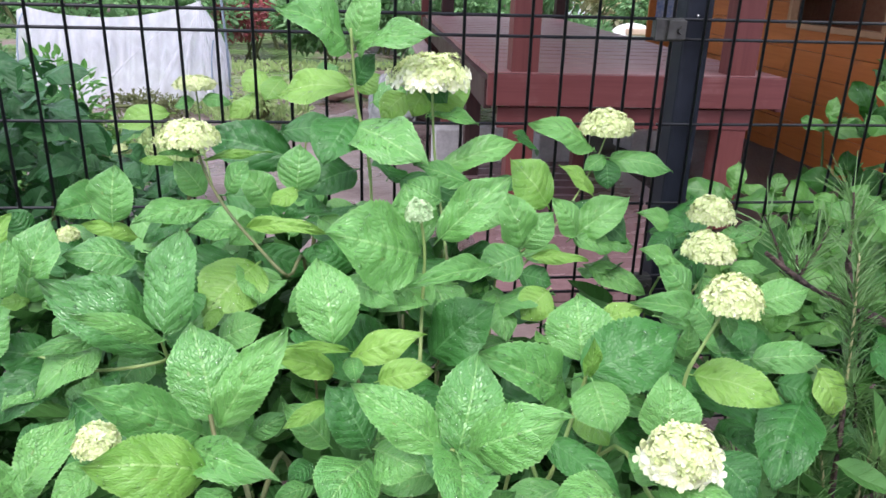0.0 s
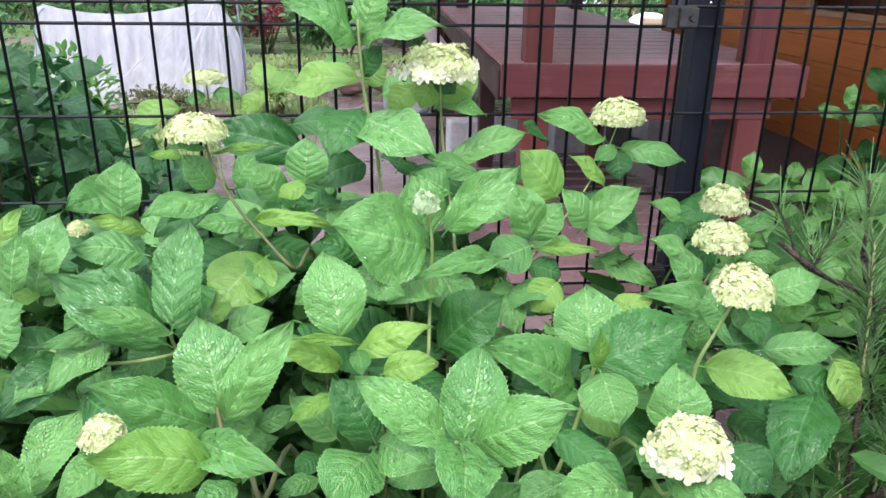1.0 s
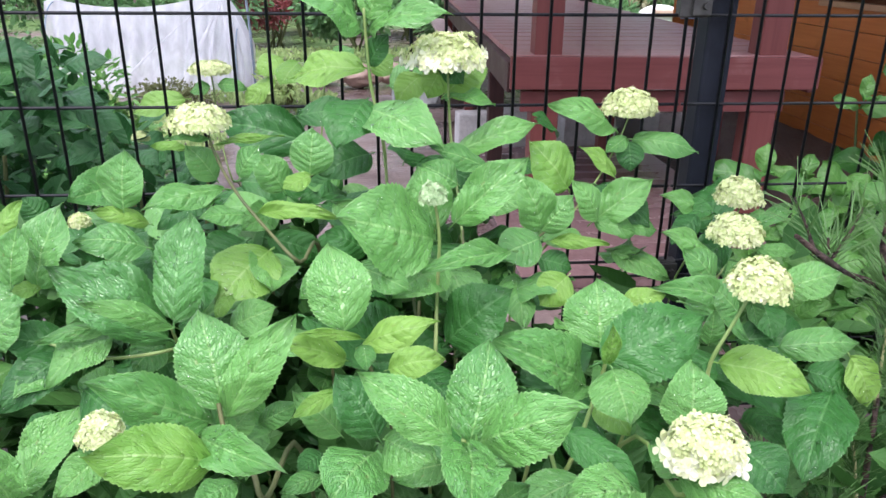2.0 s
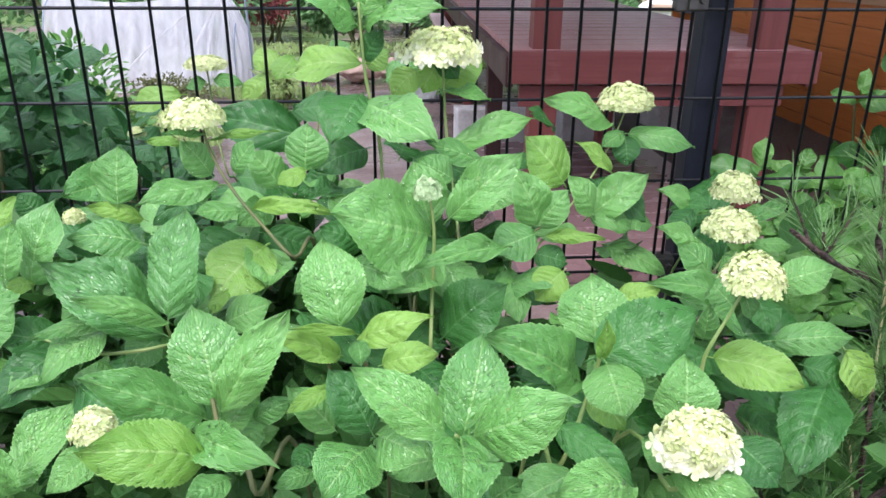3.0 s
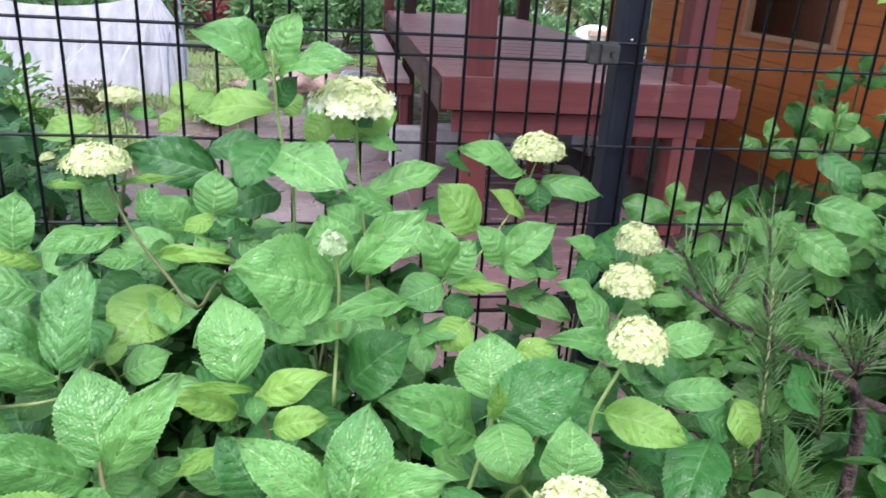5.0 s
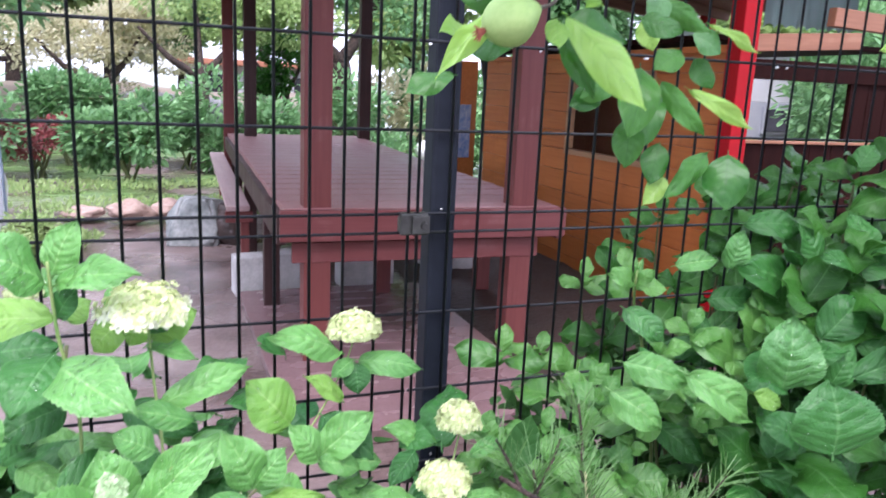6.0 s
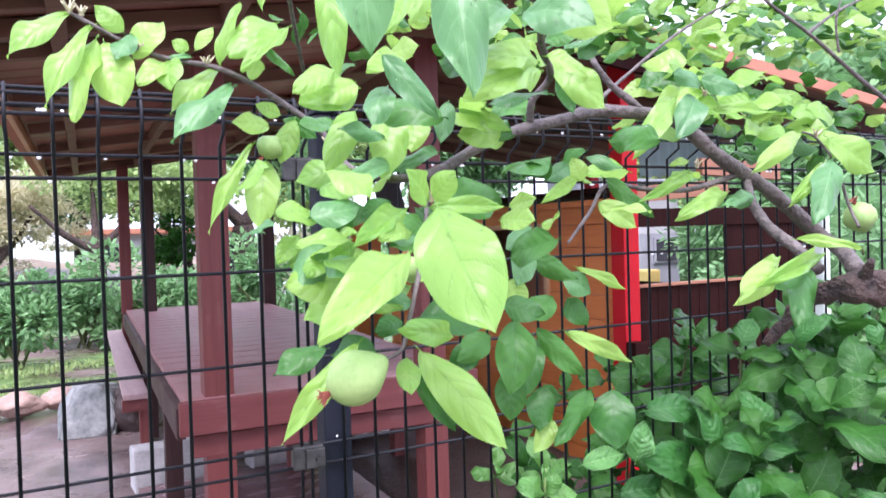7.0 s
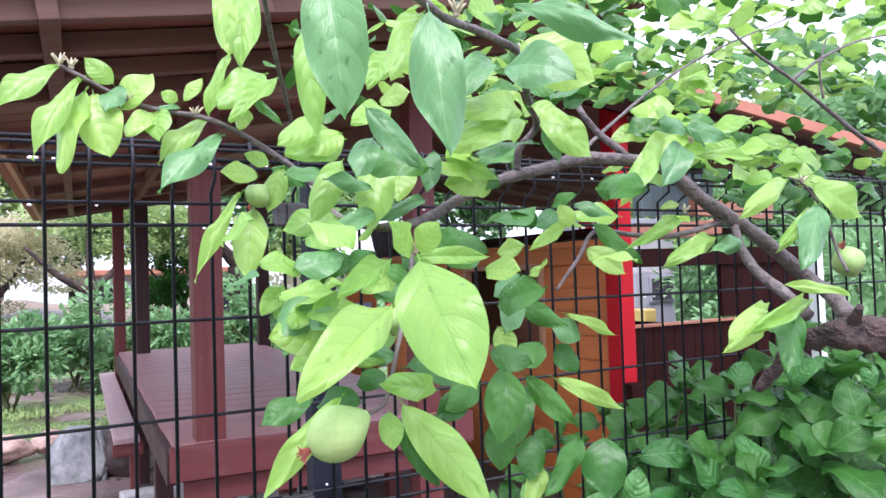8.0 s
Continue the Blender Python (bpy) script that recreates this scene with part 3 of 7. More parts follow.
def build_pavilion():
    pav = thing("garden_pavilion", P, "open red-brown timber pavilion with a raised plank deck", "pavilion")
    # deck: planks across, rim beams and aprons
    plank = mesh_of("deck_plank", block((WIDE - 0.012, 0.0995, 0.028), 0.0018), DECK_PAINT)
    for k in range(45):
        under("deck_plank", plank, pav, P @ pose(WIDE / 2 + 0.002 * math.sin(k * 7.1), 0.052 + 0.1004 * k, DECK - 0.014 + 0.0012 * math.sin(k * 3.3)))
    board("front_beam", (WIDE + 0.03, 0.036, 0.135), (WIDE / 2, -0.018, DECK - 0.069), RED_BROWN, pav, "", 0.005, (0, 0, 0), P)
    board("front_apron", (1.16, 0.03, 0.09), (0.62, 0.03, DECK - 0.195), RED_BROWN, pav, "", 0.004, (0, 0, 0), P)
    # this side beam is darker than its twin: deck-side shadow put into the colour
    board("side_beam", (LONG, 0.036, 0.125), (-0.006, LONG / 2 + 0.003, DECK - 0.093), DARK_POST_AND_SHADE, pav, "", 0.005, (0, 0, 90), P)
    board("side_beam", (LONG, 0.036, 0.125), (WIDE + 0.006, LONG / 2 + 0.003, DECK - 0.093), RED_BROWN, pav, "", 0.005, (0, 0, 90), P)
    board("rear_beam", (WIDE, 0.036, 0.125), (WIDE / 2, LONG + 0.02, DECK - 0.064), RED_BROWN, pav, "", 0.005, (0, 0, 0), P)
    for v in (1.1, 2.3, 3.5):
        board("joist", (WIDE - 0.06, 0.06, 0.09), (WIDE / 2, v, DECK - 0.08), RED_BROWN, pav, "", 0.004, (0, 0, 0), P)
    # posts that carry the roof
    for u, v, w in ((0.15, 0.08, 0.118), (1.12, 0.08, 0.118), (0.20, 4.25, 0.112), (1.30, 4.25, 0.112), (0.02, 4.62, 0.10)):
        top = 1.98 + (u + 0.62) * math.tan(radians(9.0))
        board("roof_post", (w, w, top), (u, v, top / 2), DARK_POST_AND_SHADE if v == 4.25 else RED_BROWN_UP, pav, "dark brown roof post" if v == 4.25 else "", 0.006, (0, 0, 0), P)
    # short legs along the edges
    for u, v in ((0.05, 0.95), (0.05, 2.4), (0.05, 3.9), (0.72, 1.1), (1.36, 1.1), (1.36, 2.5), (1.36, 3.9), (0.72, 2.6)):
        # left legs take the dark brown in place of the deck-side shadow
        board("deck_leg", (0.085, 0.085, DECK - 0.125), (u, v, (DECK - 0.125) / 2), DARK_POST_AND_SHADE if u < 0.1 else RED_BROWN_UP, pav, "", 0.005, (0, 0, 0), P)
    # low side step
    board("side_step_board", (3.45, 0.135, 0.03), (-0.095, 3.12, 0.485), STEP_PAINT, pav, "pale worn step board", 0.004, (0, 0, 90), P)
    board("side_step_rail", (3.40, 0.03, 0.07), (-0.06, 3.12, 0.434), RED_BROWN, pav, "", 0.004, (0, 0, 90), P)
    board("side_step_end", (0.16, 0.04, 0.07), (-0.09, 1.43, 0.434), RED_BROWN, pav, "", 0.004, (0, 0, 0), P)
    for v in (1.46, 3.1, 4.75):
        board("side_step_leg", (0.05, 0.05, 0.40), (-0.055, v, 0.20), RED_BROWN_UP, pav, "", 0.004, (0, 0, 0), P)
    # roof: one shallow slope rising from the low eave, boards and rafters running up it
    eave_u, eave_z, pitch, run, long, mid = -0.62, 2.03, 9.0, 2.4, 5.9, 1.84
    tilt = P @ Matrix.Translation((eave_u, 0, eave_z)) @ pose(0, 0, 0, 0, -pitch, 0)
    roof = under("roof", mesh_of("roof", block((run + 0.1, long + 0.06, 0.02), 0.004), RAFTER), pav, tilt @ pose(run / 2 - 0.02, mid, 0.056))
    strip = mesh_of("roof_board", block((run, 0.142, 0.022), 0.003), ROOF_BOARD)
    for k in range(40):
        under("roof_board", strip, roof, tilt @ pose(run / 2, mid - long / 2 + 0.075 + 0.1475 * k, 0.031 + 0.003 * math.sin(k * 5.7)))
    rafter = mesh_of("rafter", block((run - 0.05, 0.045, 0.06), 0.004), RAFTER)
    for k in range(9):
        under("rafter", rafter, roof, tilt @ pose(run / 2, mid - long / 2 + (0.10, 0.40, 0.70, 1.0, 1.9, 2.9, 3.9, 4.9, 5.8)[k], -0.018))
    for u in (0.24, 0.78, 1.6, 2.2):
        under("purlin", mesh_of("purlin", block((0.05, long - 0.1, 0.07), 0.004), RAFTER), roof, tilt @ pose(u, mid, -0.021))
    under("fascia", mesh_of("fascia", block((0.025, long + 0.04, 0.11), 0.004), FASCIA), roof, tilt @ pose(-0.016, mid, -0.012), "pale wooden eave board")
    under("eave_edge", mesh_of("eave_edge", block((0.05, long + 0.05, 0.085), 0.006), ROOF_TILE), roof, tilt @ pose(-0.056, mid, -0.006), "rust-brown eave edge")
    under("verge_board", mesh_of("verge_board", block((run, 0.03, 0.10), 0.004), RAFTER), roof, tilt @ pose(run / 2, mid + long / 2 - 0.01, -0.012))
    board("plate_beam", (0.09, 4.9, 0.11), (1.26, 2.2, eave_z + (1.26 - eave_u) * math.tan(radians(pitch)) - 0.115), RAFTER, pav, "", 0.004, (0, 0, 0), P)


build_pavilion()


def build_low_floor():
    floor = thing("low_floor", pose(0.58, 2.25, 0), "low brown painted floor slab under the deck", "floor", "", "structure")
    for i in range(13):
        board("floor_plank", (1.10, 0.1492, 0.05), (0.60, 1.40 + 0.15 * i, 0.0), FLOOR_PAINT, floor, "", 0.0012, (0, 0, 0))
    for x, y, s in ((0.13, 3.42, (0.20, 0.16, 0.24)), (0.38, 3.50, (0.19, 0.17, 0.24)), (0.86, 3.5, (0.34, 0.2, 0.2)), (1.5, 3.7, (0.3, 0.3, 0.2))):
        single("concrete_block", mesh_of("concrete_block", block(s, 0.012), CONCRETE), pose(x, y, s[2] / 2 - 0.03, 0, 0, 4), "pale weathered concrete block under the deck", "concrete block", "foundation blocks")


build_low_floor()


def build_earth_bed():
    """A low dark bed laid on the ground under the deck's far side, up to the playhouse wall."""
    bm = bmesh.new()
    grid = []
    for i in range(31):
        row = []
        for j in range(25):
            u, v = i / 30, j / 24
            x, y = 1.16 + 1.10 * u + 0.04 * noise.noise(Vector((v * 5, 3.0, u))), 1.75 + 3.0 * v
            rim = min(1.0, 8 * u, 10 * v, 10 * (1 - v))
            z = -0.02 + rim * (0.035 + 0.06 * u * u + 0.03 * noise.noise(Vector((x * 4, y * 4, 1.0))) + 0.015 * noise.noise(Vector((x * 15, y * 15, 2.0))))
            row.append(bm.verts.new((x, y, z)))
        grid.append(row)
    for a, b in zip(grid, grid[1:]):
        for j in range(24):
            bm.faces.new((a[j], b[j], b[j + 1], a[j + 1]))
    single("earth_bed", mesh_of("earth_bed", bm, EARTH, True), None, "low dark bed laid on the ground beside the playhouse wall", "earth", "", "structure")


build_earth_bed()

# ---- orange playhouse with a red post ----
HX = 2.28


def build_playhouse():
    hut = thing("playhouse", pose(HX, 2.9, 0), "small orange-stained wooden playhouse with red post", "playhouse")
    wall = under("side_wall", mesh_of("side_wall", block((0.02, 0.02, 1.46), 0.002), ORANGE_WALL), hut, pose(HX + 0.03, 1.97, 0.73))
    rows = [(0.144 * i, 0.144) for i in range(6)] + [(0.864 + 0.128 * i, 0.128) for i in range(4)] + [(1.376, 0.10)]
    for k, (z, h) in enumerate(rows):
        spans = [(1.96, 4.9)]
        if 0.86 < z < 1.37:
            spans = [(1.96, 2.56), (3.44, 4.9)]
        for a, b in spans:
            me = mesh_of("wall_board", block((0.022, b - a, h - 0.003), 0.003), ORANGE_WALL)
            under("wall_board", me, wall, pose(HX + 0.003 * math.sin(k * 5.0), (a + b) / 2, z + h / 2))
    cap = under("top_rail", mesh_of("top_rail", block((0.07, 2.95, 0.035), 0.004), ORANGE_WALL), hut, pose(HX, 3.43, 1.49))
    window = under("window", mesh_of("window", block((0.05, 0.92, 0.035), 0.004), FRAME_WOOD), hut, pose(HX - 0.012, 3.0, 0.858), "square window with a pale wood frame")
    under("window_frame", mesh_of("window_frame", block((0.05, 0.92, 0.03), 0.004), FRAME_WOOD), window, pose(HX - 0.012, 3.0, 1.375))
    for y in (2.555, 3.445):
        under("window_frame", mesh_of("window_frame", block((0.05, 0.035, 0.485), 0.004), FRAME_WOOD), window, pose(HX - 0.012, y, 1.118))
    # inside walls and floor, unseen and added; walls low to fit the opening's view
    board("inner_wall", (0.03, 2.9, 0.95), (HX + 1.3, 3.43, 0.475), SHADED_BOARD, hut)
    board("rear_wall", (1.3, 0.03, 0.95), (HX + 0.66, 4.88, 0.475), SHADED_BOARD, hut)
    # added to block the view through the side window, clear of the front opening
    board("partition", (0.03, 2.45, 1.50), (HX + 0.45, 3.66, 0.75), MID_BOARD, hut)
    # added overhead panel, kept for the shadow it casts inside
    board("loft", (1.25, 2.7, 0.03), (HX + 0.66, 3.5, 1.56), SHADED_BOARD, hut)
    # red post and its base
    board("red_post", (0.10, 0.10, 2.42), (HX, 1.90, 1.21), RED_PAINT, hut, "bright red painted square post", 0.006)
    board("red_post", (0.10, 0.10, 2.42), (HX + 1.9, 4.5, 1.21), RED_PAINT, hut, "bright red painted square post", 0.006)
    board("base_rail", (0.9, 0.07, 0.075), (HX + 0.40, 1.82, 0.735), SHADED_BOARD, hut, "", 0.005)
    board("base_block", (0.07, 0.07, 0.30), (HX - 0.03, 1.80, 0.63), SHADED_BOARD, hut, "", 0.005)
    # front parapet of dark boards, shade put into their colour, with an opening
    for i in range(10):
        board("front_board", (0.146, 0.025, 0.74), (HX + 0.13 + 0.149 * i, 1.90, 0.67), SHADED_BOARD, hut, "", 0.003)
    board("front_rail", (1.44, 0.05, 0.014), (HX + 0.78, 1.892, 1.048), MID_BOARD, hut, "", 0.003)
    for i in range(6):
        board("front_board", (0.125, 0.025, 0.34), (HX + 0.785 + 0.128 * i, 1.90, 1.235), SHADED_BOARD, hut, "", 0.003)
    board("front_beam", (1.52, 0.05, 0.095), (HX + 0.815, 1.896, 1.40), SHADED_BOARD, hut, "", 0.004)
    board("front_beam", (0.72, 0.04, 0.082), (HX + 0.35, 1.876, 1.54), MID_BOARD, hut, "", 0.004, (0, -4, 0))
    board("front_beam", (0.62, 0.05, 0.09), (HX + 0.82, 1.877, 1.66), MID_BOARD, hut, "", 0.004, (0, 2, 0))
    # corrugated side sheet
    bm = bmesh.new()
    n = 52
    low = [bm.verts.new((i * 0.012, 0.012 * math.sin(i * 1.05), -0.012 * math.cos(i * 1.05))) for i in range(n)]
    high = [bm.verts.new((i * 0.012, 0.012 * math.sin(i * 1.05), 0.26)) for i in range(n)]
    for i in range(n - 1):
        bm.faces.new((low[i], low[i + 1], high[i + 1], high[i]))
    bmesh.ops.solidify(bm, geom=bm.faces[:], thickness=0.003)
    under("corrugated_sheet", mesh_of("corrugated_sheet", bm, CORRUGATED, True), hut, pose(HX + 0.22, 2.02, 1.62), "pale translucent corrugated plastic sheet")
    # roof sloping down away from the pavilion
    slab = under("roof", mesh_of("roof", block((2.6, 3.6, 0.03), 0.004), RAFTER), hut, pose(HX + 0.75, 3.5, 2.17, 0, 7.4, 0))
    under("fascia", mesh_of("fascia", block((2.64, 0.035, 0.062), 0.004), ROOF_TILE), slab, pose(HX + 0.75, 1.685, 2.187, 0, 7.4, 0), "terracotta red roof edge board")
    # gable board in the same shade-darkened colour, below the roof edge
    under("gable_board", mesh_of("gable_board", block((2.3, 0.03, 0.12), 0.004), SHADED_BOARD), slab, pose(HX + 0.72, 1.76, 2.075, 0, 7.4, 0))
    for i in range(6):
        under("rafter", mesh_of("rafter", block((2.5, 0.05, 0.08), 0.004), RAFTER), slab, pose(HX + 0.74, 1.95 + 0.6 * i, 2.115, 0, 7.4, 0))
    # printed panel beside the deck
    board("side_panel", (0.30, 0.03, 1.5), (HX + 0.05, 5.6, 0.75), ORANGE_WALL, hut, "", 0.004)
    board("poster", (0.18, 0.008, 0.5), (HX + 0.05, 5.575, 0.85), POSTER, hut, "faded blue picture on the wall", 0.002)


build_playhouse()


plank = thing("leaning_board", pose(2.70, 5.0, 0), "dark grey board leaning beside the playhouse wall", "board")
under("plank", mesh_of("plank", block((0.24, 0.03, 1.85), 0.004), GREY_BOARD), plank, pose(2.50, 5.0, 0.91, 0, -12.5, 0))
# ---- garden behind ----
def shrub(name, centre, radii, count, size, material, seed, label, category="shrub", lumps=7):
    base = Vector((centre[0], centre[1], 0.0))
    ob = thing(name, Matrix.Translation(base), label, category)
    spots = clump_spots(centre, radii, count, seed, lumps)
    under("foliage", leaf_cloud("foliage", material, spots, size, seed), ob)
    rnd = random.Random(seed)
    bm = bmesh.new()
    for _ in range(5):
        p = Vector(centre) + Vector((rnd.uniform(-0.6, 0.6) * radii[0], rnd.uniform(-0.6, 0.6) * radii[1], 0.2 * radii[2]))
        tube(bm, smooth_line([base + Vector((rnd.uniform(-0.1, 0.1), rnd.uniform(-0.1, 0.1), -0.05)), (base + p) / 2 + Vector((0.05, 0, 0.05)), p]), 0.02, 0.008, 5)
    under("branching", mesh_of("branching", bm, STEM_BROWN, True), ob)
    return ob


def tree(name, base, fork, limbs, crown, count, size, material, seed, label, trunk=0.13):
    ob = thing(name, pose(*base), label, "tree")
    bm = bmesh.new()
    tube(bm, smooth_line([base, (Vector(base) + Vector(fork)) / 2 + Vector((0.04, 0, 0)), fork]), trunk, trunk * 0.75, 9, 0.2)
    for tip in limbs:
        mid = (Vector(fork) + Vector(tip)) / 2 + Vector((0, 0, -0.08))
        tube(bm, smooth_line([fork, mid, tip]), trunk * 0.55, trunk * 0.15, 7, 0.2)
    under("trunk", mesh_of("trunk", bm, BARK_OLD, True), ob)
    spots = []
    for i, (c, r) in enumerate(crown):
        spots += clump_spots(c, r, count // len(crown), seed + i, 6)
    under("crown", leaf_cloud("crown", material, spots, size, seed), ob)
    return ob


def build_background():
    # net tunnel over a vegetable bed
    tent = thing("net_tunnel", pose(-2.6, 5.7, 0), "white insect netting draped over a low garden tunnel", "garden net")
    apex, foot_y = Vector((-1.71, 5.56, 0.83)), 5.20

    def drape(side):
        """Tops and feet of the net: along the sagging ridge, then fanned round the end below the tied peak."""
        out = []
        for i in range(91):
            x = -3.16 + i / 90 * 1.45
            sag = abs(math.sin(math.pi * (x + 1.71) / 1.37))
            top = Vector((x, 5.56 + 0.02 * math.sin(5 * x), 0.83 + 0.055 * (x + 1.71) - 0.11 * sag ** 0.8))
            out.append((top, Vector((x + 0.02 * math.sin(23 * x), 5.56 + side * (0.36 + 0.03 * math.sin(9 * x)), 0.0)), 0.0))
        for i in range(1, 31):
            a = i / 30 * math.pi / 2
            out.append((apex, Vector((-1.71 + 0.19 * math.sin(a) ** 0.7, 5.56 + side * 0.36 * math.cos(a) ** 0.7, 0.0)), math.sin(a) ** 0.6))
        return out

    bm = bmesh.new()
    for side in (-1, 1):
        grid = []
        for i, (top, foot, end) in enumerate(drape(side)):
            row = []
            for j in range(25):
                v = j / 24
                p = top.lerp(foot, v)
                away = Vector((foot.x - top.x, foot.y - top.y, 0.0)).normalized()
                belly = math.sin(math.pi * v) ** 1.3
                p += away * belly * (-0.03 + 0.13 * end + 0.022 * math.sin(0.9 * i + 3 * noise.noise(Vector((i * 0.08, v, side)))) + 0.05 * noise.noise(Vector((i * 0.11, 2.2 * v, 3.0 + side))))
                row.append(bm.verts.new(p))
            grid.append(row)
        for a, b in zip(grid, grid[1:]):
            for j in range(24):
                if (a[j].co - b[j].co).length > 1e-5:
                    bm.faces.new((a[j], a[j + 1], b[j + 1], b[j]))
                elif (a[j + 1].co - b[j + 1].co).length > 1e-5:
                    bm.faces.new((a[j], a[j + 1], b[j + 1]))
    under("net", mesh_of("net", bm, NETTING, True), tent)
    for foot, w in (((-2.02, 5.16, 0.06), 0.022), ((-1.83, 5.15, 0.02), 0.014), ((-1.62, 5.18, 0.02), 0.02), ((-2.55, 5.17, 0.10), 0.012), ((-1.54, 5.36, 0.02), 0.014)):
        foot = Vector(foot)
        bm = bmesh.new()
        rows = []
        for k in range(13):
            v = k / 12
            p = apex.lerp(foot, v) + Vector((0.0, -0.035, 0.0)) * math.sin(math.pi * v) + Vector((0.02 * math.sin(5 * v + foot.x * 9), -0.012, 0))
            rows.append([bm.verts.new(p + Vector((q * w * (0.25 + v), -0.008 * (1 - q * q), 0))) for q in (-1, -0.3, 0.3, 1)])
        for a, b in zip(rows, rows[1:]):
            for j in range(3):
                bm.faces.new((a[j], a[j + 1], b[j + 1], b[j]))
        under("fold", mesh_of("fold", bm, NETTING, True), tent, None, "gathered white fold of netting")
    for x in (-3.08, -1.60):
        arc = [(x, 5.56 - 0.33 * math.cos(math.pi * k / 10), (0.72 if x < -2 else 0.55) * math.sin(math.pi * k / 10) ** 0.6) for k in range(11)]
        under("hoop", mesh_of("hoop", rod(arc, 0.007, None, 6, 2), HOOP, True), tent)
    under("stake", mesh_of("stake", rod([(-1.49, 5.45, 0), (-1.50, 5.45, 0.5), (-1.53, 5.45, 1.05)], 0.011), HOOP, True), tent, None, "blue-grey pipe stake")
    under("cord", mesh_of("cord", rod([(-1.53, 5.44, 1.04), (-1.60, 5.48, 0.95), (-1.71, 5.55, 0.835)], 0.006), CLIP_BLUE, True), tent, None, "blue tie cord")
    # stones beside the path
    for x, y, z, s, seed, m, word in ((0.12, 4.93, 0.09, (0.30, 0.40, 0.36), 6, DARK_ROCK, "dark brown stone covering the boulder's right side"), (-0.62, 5.8, 0.08, (0.40, 0.3, 0.20), 5, BROWN_ROCK, "brown flat-topped edging stone"), (-0.30, 5.9, 0.08, (0.32, 0.3, 0.18), 7, BROWN_ROCK, "brown flat-topped edging stone"), (-1.0, 5.95, 0.05, (0.36, 0.3, 0.13), 9, BROWN_ROCK, "brown flat-topped edging stone")):
        single("garden_stone", rock_mesh("garden_stone", s, seed, m), pose(x, y, z, 0, 0, seed * 40), word, "stone", "garden stones")
    hull = bmesh.new()
    for p in ((-0.23, -0.14, -0.06), (0.12, -0.20, -0.06), (0.24, 0.10, -0.06), (-0.18, 0.24, -0.06), (-0.20, -0.13, 0.09), (-0.09, -0.06, 0.345), (0.10, -0.10, 0.33), (0.24, 0.06, 0.27), (0.14, 0.20, 0.30), (-0.10, 0.20, 0.32), (0.17, -0.16, 0.10), (-0.22, 0.12, 0.16)):
        hull.verts.new(p)
    bmesh.ops.convex_hull(hull, input=hull.verts[:])
    bmesh.ops.bevel(hull, geom=hull.edges[:], offset=0.018, segments=2, affect="EDGES")
    bmesh.ops.triangulate(hull, faces=hull.faces[:])
    bmesh.ops.subdivide_edges(hull, edges=hull.edges[:], cuts=3, use_grid_fill=True)
    for v in hull.verts:
        v.co += v.co.normalized() * (0.014 * noise.noise(v.co * 9.0) + 0.006 * noise.noise(v.co * 30.0))
    single("garden_stone", mesh_of("garden_stone", hull, GREY_ROCK, True), pose(-0.11, 4.98, 0.0), "grey angular garden boulder with a flat top", "stone", "garden stones")
    for i, (x, y, z, s) in enumerate(((-0.6, 13.2, 0.5, (1.6, 1.2, 1.0)), (0.3, 13.8, 0.5, (1.4, 1.1, 0.8)), (-1.7, 13.5, 0.5, (1.7, 1.3, 1.1)))):
        single("garden_stone", rock_mesh("garden_stone", s, 11 + i, FAR_ROCK), pose(x, y, z, 0, 0, 50 * i), "pale grey boulder on the far bank", "stone", "garden stones")
    bm = bmesh.new()
    bmesh.ops.create_icosphere(bm, subdivisions=4, radius=1)
    for v in bm.verts:
        v.co = Vector((v.co.x * 6, v.co.y * 2.5, v.co.z * 1.05)) * (1 + 0.2 * noise.noise(v.co * 3.3) + 0.08 * noise.noise(v.co * 9))
    single("sand_bank", mesh_of("sand_bank", bm, SAND, True), pose(-1.8, 15.6, 0.0), "pale sandy bank behind the garden", "bank")
    # low growth on the bare soil beyond the fence
    for i, (c, r, n, size, m, word) in enumerate((((-2.0, 4.5, 0.13), (0.36, 0.3, 0.15), 1500, 0.03, AZALEA, "low brownish-green azalea below the net tunnel"), ((-1.15, 4.5, 0.20), (0.25, 0.25, 0.15), 900, 0.04, LIGHT_GREEN, "low yellow-green garden shrub"), ((-2.02, 2.3, 0.42), (0.40, 0.32, 0.42), 2600, 0.045, SHRUB_YOUNG, "small-leaved green shrub before the net tunnel"), ((-1.64, 2.2, 0.28), (0.24, 0.25, 0.36), 1500, 0.045, SHRUB_YOUNG, "small-leaved green shrub before the net tunnel"), ((-2.75, 2.5, 0.45), (0.45, 0.35, 0.45), 2200, 0.045, SHRUB_YOUNG, "small-leaved green shrub before the net tunnel"))):
        shrub("low_shrub", c, r, n, size, m, 200 + i, word, "shrub")
    rnd = random.Random(77)
    spots = []
    while len(spots) < 5200:
        x, y = rnd.uniform(-2.9, -0.75), rnd.uniform(2.6, 5.6)
        if noise.noise(Vector((x * 1.3, y * 1.3, 2.0))) > 0.02 + 1.2 * max(0, x + 1.15):
            spots.append(((x, y, rnd.uniform(0.0, 0.04)), (rnd.uniform(-1, 1), rnd.uniform(-1, 1), 1.2)))
    for _ in range(9000):
        x, y = rnd.uniform(-3.5, 1.4), rnd.uniform(6.3, 8.2)
        if noise.noise(Vector((x * 0.9, y * 0.9, 5.0))) > -0.12:
            spots.append(((x, y, rnd.uniform(0.0, 0.05)), (rnd.uniform(-1, 1), rnd.uniform(-1, 1), 1.4)))
